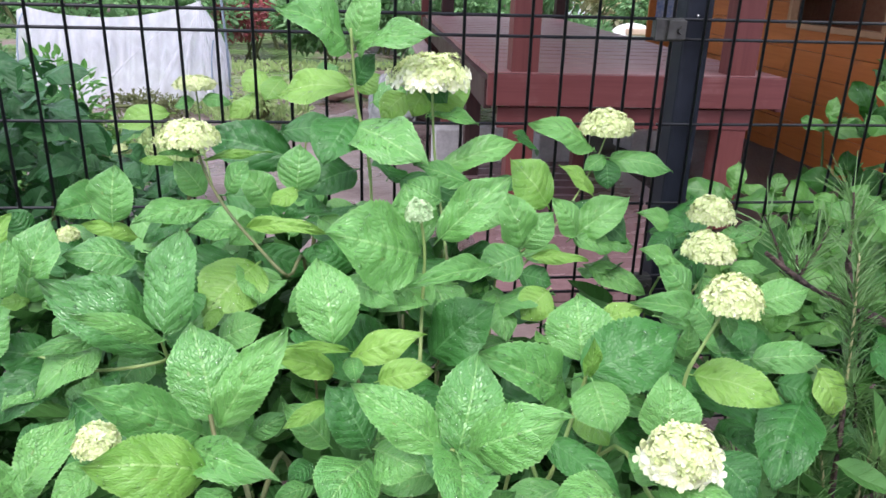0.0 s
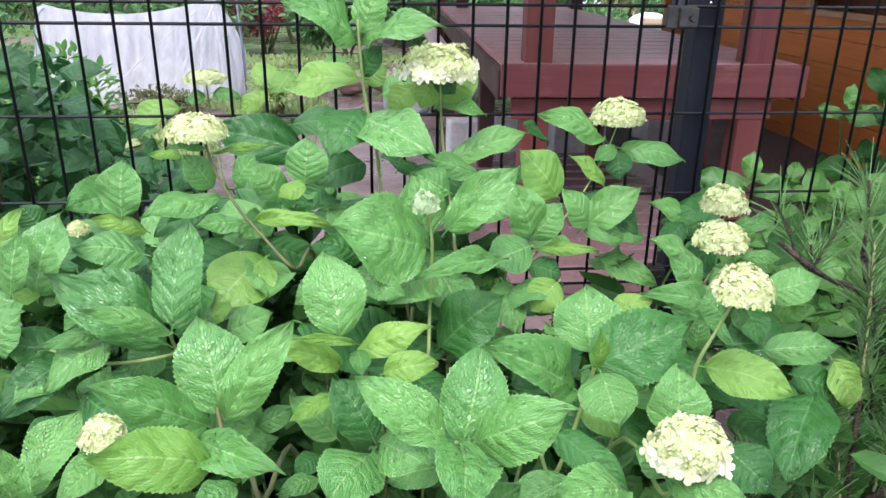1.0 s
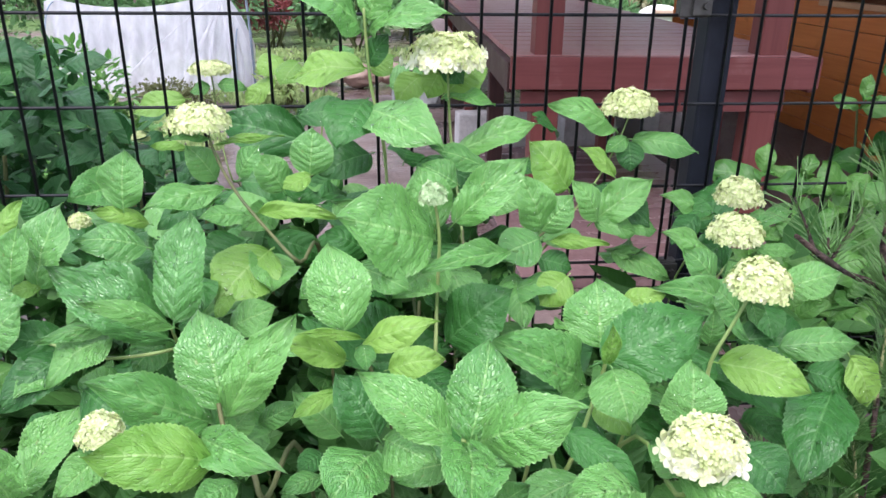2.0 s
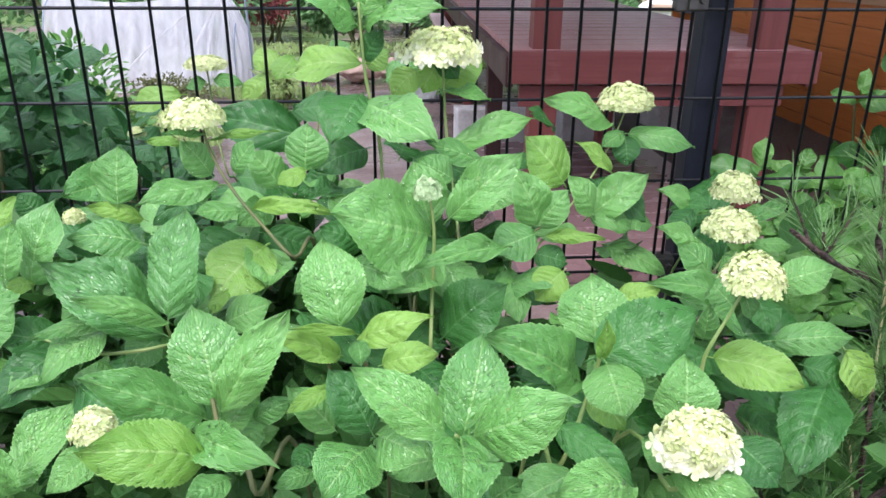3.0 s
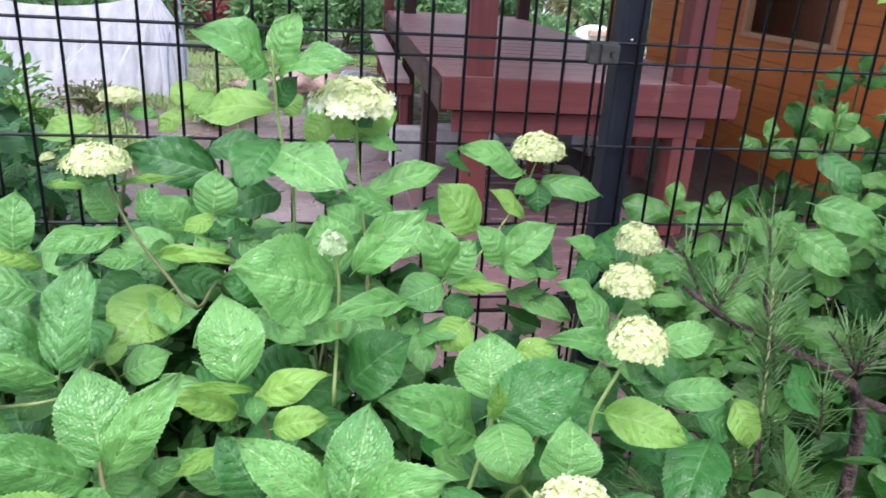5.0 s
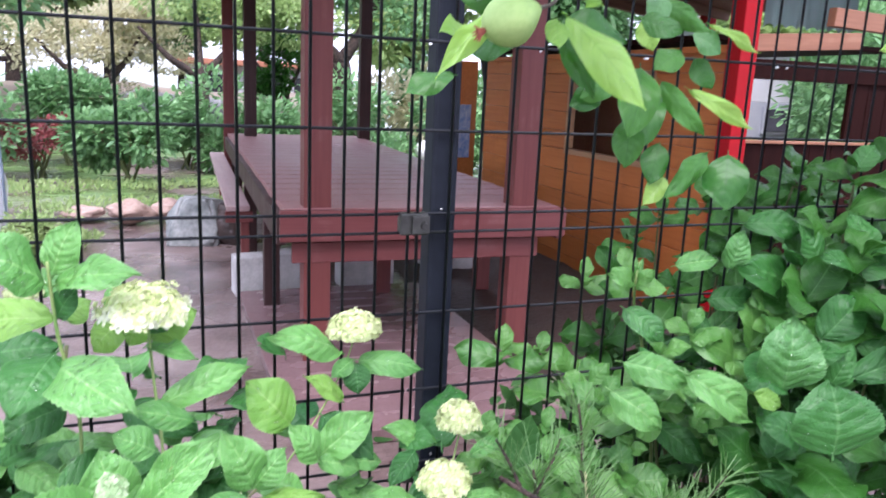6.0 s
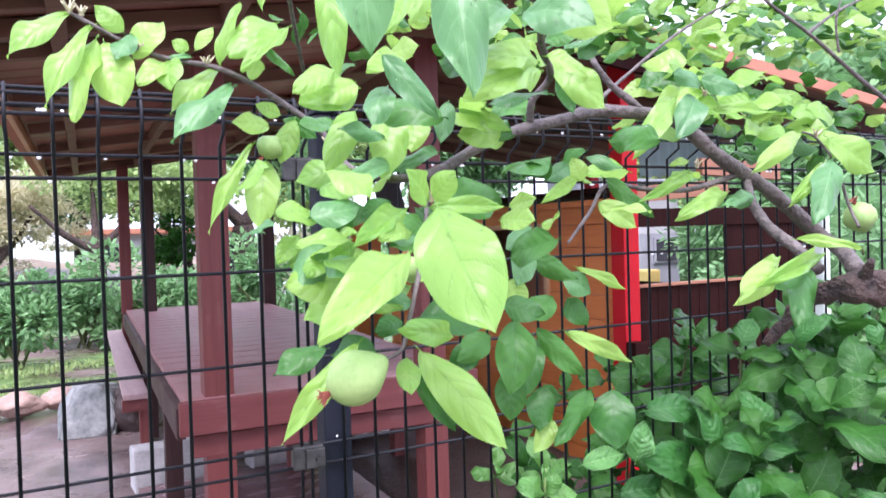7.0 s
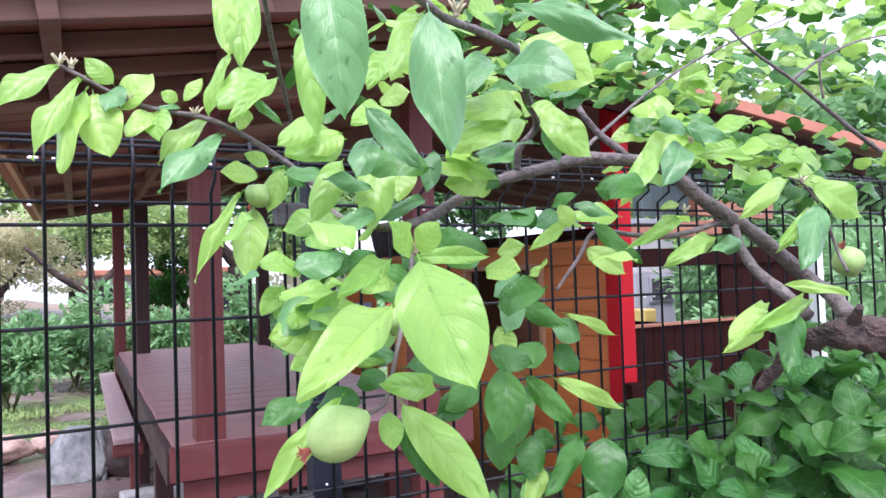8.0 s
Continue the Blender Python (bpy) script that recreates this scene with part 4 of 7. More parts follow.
    single("ground_cover", leaf_cloud("ground_cover", LIGHT_GREEN, spots, 0.045, 78, 0.1, 0.45), None, "short grass and clover on the garden soil", "grass", "", "stuff")
    # shrubs and trees
    shrub("red_maple", (-1.75, 9.0, 0.52), (0.65, 0.5, 0.35), 1800, 0.06, MAPLE, 3, "low red-leaved maple shrub", "maple")
    for i, (c, r, n) in enumerate((((-0.75, 8.2, 0.50), (0.65, 0.5, 0.55), 1500), ((0.75, 9.2, 0.55), (0.85, 0.6, 0.75), 1800), ((2.3, 9.6, 0.6), (1.1, 0.7, 0.8), 2000), ((-2.6, 8.6, 0.6), (0.9, 0.6, 0.8), 1500), ((3.9, 9.8, 0.6), (1.0, 0.7, 0.8), 1600), ((-4.2, 8.4, 0.7), (1.2, 0.7, 0.9), 1700), ((-0.05, 9.8, 0.5), (0.45, 0.4, 0.55), 900), ((-1.5, 10.2, 0.65), (0.95, 0.5, 0.6), 1600), ((-2.9, 10.0, 0.75), (0.9, 0.5, 0.7), 1500), ((6.2, 9.0, 0.8), (1.4, 0.9, 1.0), 1700), ((9.5, 9.5, 0.8), (2.2, 1.0, 1.0), 2000))):
        shrub("garden_shrub", c, r, int(n * 1.8), 0.10, GARDEN, 20 + i, "leafy green garden shrub with broad leaves", "shrub")
    tree("pine_tree", (0.2, 10.6, 0), (0.22, 10.6, 1.25), ((-0.6, 10.5, 1.9), (0.9, 10.7, 2.1), (0.2, 11.0, 2.4)), (((0.5, 10.8, 2.25), (1.0, 0.8, 0.55)), ((1.5, 11.2, 2.2), (0.9, 0.8, 0.5))), 6500, 0.085, LIGHT_GREEN, 40, "dark-trunked garden tree with forked limbs")
    tree("pale_tree", (-1.2, 11.5, 0), (-1.2, 11.5, 1.0), ((-2.0, 11.4, 1.7), (-0.6, 11.5, 1.8)), (((-0.75, 11.4, 1.55), (0.95, 0.7, 0.45)), ((-2.2, 11.8, 1.6), (1.2, 0.8, 0.7)), ((-0.6, 11.6, 2.15), (0.8, 0.7, 0.45)), ((-1.6, 12.0, 1.1), (0.9, 0.6, 0.4)), ((-2.6, 12.0, 2.5), (1.2, 0.8, 0.6))), 19000, 0.062, STRAW_LEAF, 44, "pale straw-green feathery garden tree")
    tree("tall_tree", (2.6, 12.0, 0), (2.6, 12.0, 1.6), ((1.7, 12.0, 2.8), (3.4, 12.2, 2.9)), (((2.0, 12.0, 2.9), (1.6, 1.0, 0.9)), ((3.6, 12.4, 3.0), (1.6, 1.0, 1.0))), 3800, 0.14, GARDEN, 48, "tall dark garden tree with a heavy trunk", 0.24)
    tree("tall_tree", (1.9, 13.2, 0), (1.85, 13.2, 1.0), ((1.2, 13.1, 1.7), (2.3, 13.2, 2.0)), (((1.75, 13.2, 1.85), (0.55, 0.5, 0.5)), ((1.55, 13.0, 1.2), (0.5, 0.4, 0.45))), 3000, 0.10, SHRUB, 58, "dark-leaved garden tree before the far house", 0.10)
    tree("tall_tree", (-4.8, 12.0, 0), (-4.8, 12.0, 1.4), ((-5.7, 12.0, 2.4), (-3.9, 12.0, 2.6)), (((-4.6, 12.0, 2.5), (2.0, 1.2, 1.2)), ((-3.0, 13, 2.8), (1.8, 1.0, 1.0))), 3800, 0.15, GARDEN, 52, "tall dark garden tree with a heavy trunk", 0.2)
    for i, (x, y, z, r) in enumerate(((-9, 17, 2.6, 3.0), (-5, 18, 3.0, 3.0), (-1.5, 19, 3.4, 2.6), (2.6, 23, 4.0, 3.0), (5.5, 17, 3.2, 2.8), (9.5, 16, 3.0, 2.8), (-3.2, 16.5, 2.4, 1.8), (0.2, 21.0, 3.0, 2.2), (13, 12, 2.6, 2.4), (9.6, 5.2, 2.5, 2.4), (12.5, 8.0, 3.0, 2.6))):
        tree("far_tree", (x, y, 0), (x + 0.1, y, z - 0.8), ((x - 1, y, z), (x + 1.1, y, z + 0.3)), (((x - 0.5, y, z + 0.2), (r * 0.7, 1.4, r * 0.55)), ((x + 0.9, y + 0.4, z + 0.6), (r * 0.6, 1.2, r * 0.5))), 8000, 0.22, GARDEN if i % 2 else LIGHT_GREEN, 70 + 3 * i, "broad green tree at the garden's far edge", 0.2)
    for i, (c, r, n) in enumerate((((8.0, 6.4, 0.75), (0.75, 0.6, 0.62), 2600), ((10.5, 7.0, 1.5), (2.0, 1.0, 1.6), 2600), ((5.6, 2.2, 0.8), (1.2, 0.8, 0.9), 1800), ((6.6, 4.5, 0.6), (0.8, 0.6, 0.6), 1800), ((6.6, 3.4, 0.9), (1.2, 0.8, 1.0), 1800), ((4.6, 6.6, 0.7), (0.9, 0.6, 0.8), 1200), ((7.2, 5.6, 1.7), (1.3, 0.8, 1.2), 3000), ((9.2, 6.4, 1.8), (1.3, 0.8, 1.3), 3000))):
        shrub("garden_shrub", c, r, n, 0.12, GARDEN, 120 + i, "leafy green shrub beyond the playhouse", "shrub")
    tree("leaning_tree", (-4.5, 4.7, 0), (-4.3, 4.65, 1.3), ((-1.25, 4.5, 1.30), (-2.2, 4.6, 1.9), (-5.2, 4.6, 2.4)), (((-1.75, 4.5, 1.72), (0.75, 0.4, 0.36)), ((-1.35, 4.5, 1.95), (0.45, 0.35, 0.4)), ((-3.0, 4.6, 2.0), (1.0, 0.5, 0.5))), 1500, 0.11, GARDEN, 61, "garden tree with a long low dark limb and hanging leaves", 0.11)
    for i in range(9):
        x = (-9.5, -7.5, -5.4, 4.2, 5.2, 6.4, 7.6, 9.4, 11.6)[i]
        shrub("hedge_shrub", (x, 13.0 + 0.8 * math.sin(i * 2.1), 0.9), (1.3, 0.7, 1.1 + 0.3 * math.sin(i * 1.7)), 1700, 0.17, GARDEN if i % 3 else STRAW_LEAF, 150 + i, "tall mixed hedge shrub along the far path", "shrub")
    # far houses
    for x, y, w, h, m in ((2.0, 19.5, 3.4, 1.55, PLASTER), (16.0, 15.5, 6.0, 3.2, GREY_WALL), (-16.0, 26, 9, 3.6, PLASTER)):
        house = thing("house", pose(x, y, 0), "distant house with terracotta eaves and pale wall", "house", "far houses")
        under("wall", mesh_of("wall", block((w, 4, h), 0.02), m), house, pose(x, y, h / 2))
        under("roof", mesh_of("roof", block((w + 0.6, 4.6, 0.14), 0.03), ROOF_TILE), house, pose(x, y, h + 0.065))
        for k in range(3):
            win = under("window", mesh_of("window", block((1.0, 0.06, 1.1), 0.01), PLASTER), house, pose(x - w / 3 + k * w / 3, y - 2.02, h * 0.55))
            under("pane", mesh_of("pane", block((0.86, 0.02, 0.96), 0.004), DARK_GLASS), win, pose(x - w / 3 + k * w / 3, y - 2.06, h * 0.55))
    shed = thing("garden_shed", pose(8.0, 8.2, 0), "grey garden shed with a pale upper wall and dark window", "shed")
    under("wall", mesh_of("wall", block((0.8, 1.2, 1.25), 0.01), GREY_WALL), shed, pose(8.0, 8.2, 0.625))
    under("upper_wall", mesh_of("upper_wall", block((0.8, 1.2, 0.75), 0.01), PLASTER), shed, pose(8.0, 8.2, 1.626))
    under("roof", mesh_of("roof", block((1.0, 1.5, 0.08), 0.01), GREY_WALL), shed, pose(8.0, 8.2, 2.045))
    win = under("window", mesh_of("window", block((0.5, 0.05, 0.4), 0.006), GREY_WALL), shed, pose(8.1, 7.585, 1.0))
    under("pane", mesh_of("pane", block((0.42, 0.02, 0.32), 0.004), DARK_GLASS), win, pose(8.1, 7.552, 1.0))
    crate = thing("yellow_crate", pose(7.45, 7.3, 0.0), "yellow plastic crate on its dark stand", "crate")
    under("crate_body", mesh_of("crate_body", block((0.24, 0.3, 0.20), 0.03), YELLOW), crate, pose(7.45, 7.3, 0.63))
    under("stand", mesh_of("stand", block((0.22, 0.28, 0.53), 0.02), GREY_WALL), crate, pose(7.45, 7.3, 0.255))
    tub = thing("white_tub", pose(3.4, 9.6, 0.0), "white plastic tub with a tan inside", "tub")
    bm = bmesh.new()
    bmesh.ops.create_uvsphere(bm, u_segments=24, v_segments=12, radius=0.5)
    for v in bm.verts:
        v.co = Vector((v.co.x * 0.62, v.co.y * 0.5, v.co.z * 0.34))
    under("hull", mesh_of("hull", bm, WHITE_PLASTIC, True), tub, pose(3.4, 9.2, 0.35))
    under("stand", mesh_of("stand", block((0.4, 0.3, 0.24), 0.02), WHITE_PLASTIC), tub, pose(3.4, 9.2, 0.10))
    under("inside", mesh_of("inside", block((0.30, 0.12, 0.09), 0.02), TAN_PLASTIC), tub, pose(3.38, 8.98, 0.42))
    single("metal_post", mesh_of("metal_post", block((0.06, 0.06, 1.5), 0.006), PALE_GREEN_METAL), pose(3.55, 1.70, 0.75), "pale green painted metal post", "post")


build_background()

# ---- plants: meshes shared by alike leaves ----
def family(name, material, count, **shape):
    return [leaf_mesh(name, material, seed=11 * k + len(name), arch=d, fold=f, **shape) for k, (d, f) in enumerate(((0.07, 0.08), (0.11, 0.16), (0.09, 0.0), (0.04, 0.22))[:count])]


H_SHAPE = dict(broad=0.42, fullness=0.55, tip=2.3, acute=0.22, teeth=22, depth=0.085, wave=0.05, rows=66, cols=7, stalk=0.10, curl=0.14, crease=0.035, pucker=0.010)
DRY, WET_SHAPE = dict(H_SHAPE), dict(H_SHAPE, beads=64, bead=0.95)
Q_SHAPE = dict(broad=0.44, fullness=0.62, tip=2.5, acute=0.15, wave=0.05, rows=68, cols=6, stalk=0.08, curl=0.20, crease=0.014, teeth=34, depth=0.03, beads=16, veins=6, pucker=0.005)
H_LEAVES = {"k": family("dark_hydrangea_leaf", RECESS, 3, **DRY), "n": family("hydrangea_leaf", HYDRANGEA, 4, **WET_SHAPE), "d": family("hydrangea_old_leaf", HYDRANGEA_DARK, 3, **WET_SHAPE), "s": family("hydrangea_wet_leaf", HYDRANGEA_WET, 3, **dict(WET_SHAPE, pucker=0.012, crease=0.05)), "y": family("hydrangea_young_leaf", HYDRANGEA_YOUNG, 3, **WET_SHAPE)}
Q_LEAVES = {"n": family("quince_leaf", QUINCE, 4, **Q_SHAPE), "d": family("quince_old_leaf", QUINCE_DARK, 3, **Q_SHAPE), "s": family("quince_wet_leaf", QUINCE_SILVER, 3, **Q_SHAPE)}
S_SHAPE = dict(broad=0.55, fullness=0.85, tip=2.3, acute=0.2, wave=0.09, rows=20, cols=4, stalk=0.10, curl=0.15, crease=0.03, beads=6)
S_LEAVES = family("shrub_leaf", SHRUB, 4, **S_SHAPE)
S_YOUNG = family("shrub_young_leaf", SHRUB_YOUNG, 4, **S_SHAPE)
turn = random.Random(5)


def hleaf(plant, kind, base, tip, width, face=(-0.03, -0.70, 0.70)):
    me = turn.choice(H_LEAVES[kind])
    f = Vector(face) + Vector((turn.uniform(-0.15, 0.15), turn.uniform(-0.06, 0.06), turn.uniform(-0.06, 0.06)))
    return under("leaf", me, plant, leaf_pose(base, tip, width * 1.12, f))


def hstem(plant, kind, r, *points):
    """A stem from a shoot's tip down through the bush to the ground."""
    pts = [Vector(p) for p in points]
    end = pts[-1]
    root = Vector((0.75 * end.x - 0.1, -0.24 if end.y < 0 else 0.2, -0.02))
    deep = end + Vector((0.01, min(0.14, max(0.02, -0.12 - end.y)) if end.y < 0 else 0.05, -0.06))
    pts += [deep, deep.lerp(root, 0.5), root]
    under("stem", mesh_of("stem", rod(pts, r * 0.30, r * 0.45, 7, 5, 0.15), STEM if kind == "g" else STEM_BROWN, True), plant)


def floret(bm, p, out, size, rnd, cups=4):
    """Four rounded sepals round a tiny centre."""
    n = out.normalized()
    a = n.orthogonal().normalized()
    b = n.cross(a)
    spin = rnd.uniform(0, 6.28)
    for k in range(cups):
        t = spin + 2 * math.pi * k / cups
        d = (a * math.cos(t) + b * math.sin(t))
        s = n.cross(d)
        lift = n * size * rnd.uniform(0.0, 0.25)
        v = [p, p + d * size * 0.35 + s * size * 0.30 + lift * 0.3, p + d * size * 0.75 + s * size * 0.32 + lift, p + d * size * 0.98 + lift * 0.8, p + d * size * 0.75 - s * size * 0.32 + lift, p + d * size * 0.35 - s * size * 0.30 + lift * 0.3]
        mid = bm.verts.new(p + d * size * 0.55 + n * size * 0.04)
        v = [bm.verts.new(q) for q in v]
        for i in range(6):
            bm.faces.new((mid, v[i], v[(i + 1) % 6]))


def flower(plant, kind, centre, width, height):
    """A domed flower head: many florets over a branched core, larger and paler at the rim."""
    rnd = random.Random(int(1000 * abs(centre[0]) + 77 * width * 1000))
    c = Vector(centre) - Vector((0, 0, height * 0.35))
    r = width * 0.44
    height *= 0.68
    bm, rim, core = bmesh.new(), bmesh.new(), bmesh.new()
    count = int(220 + 5600 * width)
    for i in range(count):
        u = (i + 0.5) / count
        polar = math.acos(1 - 1.0 * u)
        a = i * 2.39996
        d = Vector((math.sin(polar) * math.cos(a), math.sin(polar) * math.sin(a), math.cos(polar)))
        j = 1 + rnd.uniform(-0.13, 0.10) + (0.36 if kind == "w" else 0.18) * noise.noise(d * 2.6 + c * 9)
        p = c + Vector((d.x * r * j, d.y * r * j, d.z * height * 0.85 * j))
        out = (d + Vector((rnd.uniform(-0.5, 0.5), rnd.uniform(-0.5, 0.5), rnd.uniform(-0.3, 0.4)))).normalized()
        edge = polar > (1.12 if noise.noise(d * 1.7 + c * 5) > 0.0 else 1.42)
        size = (0.0030 if kind in "bk" else 0.0041) * rnd.uniform(0.75, 1.25)
        if edge and kind == "w":
            size *= 1.9
        floret(rim if edge and kind not in "bk" else bm, p, out, size, rnd)
        if i % 20 == 0:
            tube(core, [c - Vector((0, 0, height * 0.25)), c + (p - c) * 0.97], 0.0012, 0.0007, 4)
    dome = bmesh.ops.create_icosphere(core, subdivisions=3, radius=1.0)["verts"]
    for v in dome:
        v.co = c + Vector((v.co.x * r * 0.86, v.co.y * r * 0.86, max(v.co.z, -0.1) * height * 0.72))
    head = under("flower_head", mesh_of("flower_head", core, BUD if kind == "b" else PETAL, True), plant)
    main = BUD if kind == "b" else PETAL
    tagged(under("floret_dome", mesh_of("floret_dome", bm, main), head, None, "cream-green young florets" if kind != "b" else "green unopened buds"), kind="stuff")
    if len(rim.verts):
        tagged(under("floret_rim", mesh_of("floret_rim", rim, PETAL_WHITE if kind == "w" else PETAL), head, None, "white opened rim florets"), kind="stuff")
    else:
        rim.free()


def fill_leaves(plant, meshes, count, spot, size, seed, face, name="leaf"):
    """Further leaves inside a plant, at spots that a function of the plan gives."""
    rnd = random.Random(seed)
    for _ in range(count):
        p = Vector(spot(rnd))
        a = rnd.uniform(0, 2 * math.pi)
        s = size * rnd.uniform(0.6, 1.15)
        d = Vector((math.cos(a), math.sin(a), rnd.uniform(-0.55, 0.25))).normalized()
        f = Vector(face) + Vector((rnd.uniform(-0.8, 0.8), rnd.uniform(-0.6, 0.6), rnd.uniform(0, 0.7)))
        under(name, rnd.choice(meshes), plant, leaf_pose(p, p + d * s, s * rnd.uniform(0.55, 0.72), f))


# ---- hydrangea before the fence ----
bush = thing("hydrangea_bush", pose(-0.35, -0.4, 0), "green hydrangea bush with cream young flower heads, wet from rain", "hydrangea")
hleaf(bush, "n", (-0.576, -0.58, 0.763), (-0.596, -0.54, 0.831), 0.056)
hleaf(bush, "n", (-0.588, -0.58, 0.751), (-0.655, -0.63, 0.821), 0.041)
hleaf(bush, "n", (-0.573, -0.58, 0.758), (-0.516, -0.57, 0.839), 0.038)
hleaf(bush, "n", (-0.584, -0.62, 0.766), (-0.517, -0.69, 0.786), 0.030)
hleaf(bush, "y", (-0.566, -0.66, 0.773), (-0.633, -0.7, 0.811), 0.042)
hleaf(bush, "n", (-0.637, -0.66, 0.783), (-0.665, -0.68, 0.765), 0.025)
hleaf(bush, "n", (-0.698, -0.66, 0.755), (-0.665, -0.62, 0.797), 0.036)
hleaf(bush, "n", (-0.701, -0.66, 0.749), (-0.698, -0.68, 0.815), 0.037)
hleaf(bush, "d", (-0.715, -0.6, 0.755), (-0.704, -0.58, 0.767), 0.022)
hleaf(bush, "d", (-0.741, -0.45, 0.746), (-0.791, -0.5, 0.717), 0.045)
hleaf(bush, "d", (-0.743, -0.44, 0.744), (-0.802, -0.46, 0.771), 0.038)
hleaf(bush, "n", (-0.694, -0.46, 0.778), (-0.758, -0.48, 0.774), 0.017)
hleaf(bush, "s", (-0.647, -0.46, 0.763), (-0.745, -0.46, 0.837), 0.047)
hleaf(bush, "n", (-0.63, -0.5, 0.796), (-0.686, -0.54, 0.84), 0.020)
hleaf(bush, "s", (-0.659, -0.44, 0.782), (-0.734, -0.46, 0.831), 0.052)
hleaf(bush, "s", (-0.635, -0.48, 0.791), (-0.622, -0.43, 0.876), 0.050)
hleaf(bush, "n", (-0.667, -0.42, 0.738), (-0.692, -0.44, 0.718), 0.037)
hleaf(bush, "y", (-0.575, -0.3, 0.786), (-0.627, -0.36, 0.75), 0.073)
hleaf(bush, "y", (-0.595, -0.42, 0.787), (-0.608, -0.44, 0.773), 0.016)
hleaf(bush, "n", (-0.599, -0.42, 0.752), (-0.553, -0.42, 0.773), 0.037)
hleaf(bush, "n", (-0.553, -0.56, 0.734), (-0.519, -0.57, 0.758), 0.020)
hleaf(bush, "n", (-0.579, -0.57, 0.728), (-0.555, -0.56, 0.752), 0.023)
hleaf(bush, "n", (-0.549, -0.68, 0.77), (-0.568, -0.71, 0.78), 0.020)
hleaf(bush, "y", (-0.77, -0.42, 0.802), (-0.794, -0.43, 0.801), 0.018)
hleaf(bush, "n", (-0.813, -0.45, 0.757), (-0.771, -0.46, 0.801), 0.041)
hleaf(bush, "n", (-0.483, -0.5, 0.787), (-0.497, -0.455, 0.853), 0.054)
hleaf(bush, "y", (-0.469, -0.5, 0.771), (-0.401, -0.526, 0.806), 0.030)
hleaf(bush, "y", (-0.484, -0.5, 0.758), (-0.538, -0.53, 0.794), 0.027)
hleaf(bush, "y", (-0.469, -0.51, 0.784), (-0.524, -0.53, 0.801), 0.010)
hleaf(bush, "n", (-0.467, -0.51, 0.777), (-0.463, -0.54, 0.769), 0.018)
hleaf(bush, "n", (-0.473, -0.42, 0.815), (-0.421, -0.45, 0.8), 0.033)
hleaf(bush, "n", (-0.49, -0.44, 0.821), (-0.525, -0.46, 0.8), 0.029)
hleaf(bush, "n", (-0.393, -0.68, 0.794), (-0.375, -0.64, 0.85), 0.044)
hleaf(bush, "n", (-0.405, -0.68, 0.797), (-0.466, -0.66, 0.838), 0.034)
hleaf(bush, "n", (-0.386, -0.68, 0.795), (-0.333, -0.73, 0.851), 0.042)
hleaf(bush, "n", (-0.395, -0.69, 0.801), (-0.405, -0.78, 0.821), 0.041)
hleaf(bush, "y", (-0.445, -0.6, 0.805), (-0.403, -0.61, 0.818), 0.024)
hleaf(bush, "d", (-0.454, -0.64, 0.773), (-0.483, -0.62, 0.815), 0.037)
hleaf(bush, "n", (-0.449, -0.65, 0.778), (-0.418, -0.69, 0.786), 0.037)
hleaf(bush, "n", (-0.456, -0.66, 0.775), (-0.485, -0.72, 0.783), 0.044)
hleaf(bush, "y", (-0.486, -0.58, 0.775), (-0.521, -0.6, 0.765), 0.014)
hleaf(bush, "n", (-0.486, -0.57, 0.727), (-0.521, -0.57, 0.77), 0.029)
hleaf(bush, "d", (-0.498, -0.6, 0.731), (-0.517, -0.62, 0.73), 0.018)
hleaf(bush, "n", (-0.498, -0.62, 0.725), (-0.527, -0.64, 0.729), 0.016)
hleaf(bush, "d", (-0.381, -0.39, 0.711), (-0.314, -0.4, 0.777), 0.065)
hleaf(bush, "n", (-0.32, -0.41, 0.823), (-0.412, -0.45, 0.82), 0.025)
hleaf(bush, "n", (-0.268, -0.53, 0.739), (-0.363, -0.58, 0.816), 0.052)
hleaf(bush, "y", (-0.246, -0.36, 0.772), (-0.278, -0.37, 0.743), 0.040)
hleaf(bush, "n", (-0.367, -0.66, 0.725), (-0.35, -0.68, 0.757), 0.021)
hleaf(bush, "n", (-0.255, -0.52, 0.772), (-0.253, -0.48, 0.821), 0.062)
hleaf(bush, "d", (-0.261, -0.54, 0.769), (-0.168, -0.53, 0.806), 0.064)
hleaf(bush, "n", (-0.257, -0.56, 0.774), (-0.252, -0.6, 0.746), 0.050)
hleaf(bush, "y", (-0.262, -0.56, 0.78), (-0.264, -0.57, 0.822), 0.016)
hleaf(bush, "y", (-0.248, -0.5, 0.711), (-0.223, -0.53, 0.684), 0.036)
hleaf(bush, "y", (-0.216, -0.45, 0.777), (-0.176, -0.46, 0.794), 0.026)
hleaf(bush, "d", (-0.318, -0.64, 0.773), (-0.269, -0.68, 0.745), 0.028)
hleaf(bush, "n", (-0.288, -0.72, 0.779), (-0.351, -0.76, 0.813), 0.033)
hleaf(bush, "n", (-0.216, -0.62, 0.751), (-0.208, -0.6, 0.803), 0.047)
hleaf(bush, "n", (-0.236, -0.66, 0.743), (-0.255, -0.65, 0.764), 0.024)
hleaf(bush, "n", (-0.249, -0.69, 0.765), (-0.209, -0.73, 0.775), 0.029)
hleaf(bush, "y", (-0.143, -0.52, 0.752), (-0.076, -0.56, 0.742), 0.043)
hleaf(bush, "d", (-0.138, -0.5, 0.723), (-0.019, -0.53, 0.687), 0.044)
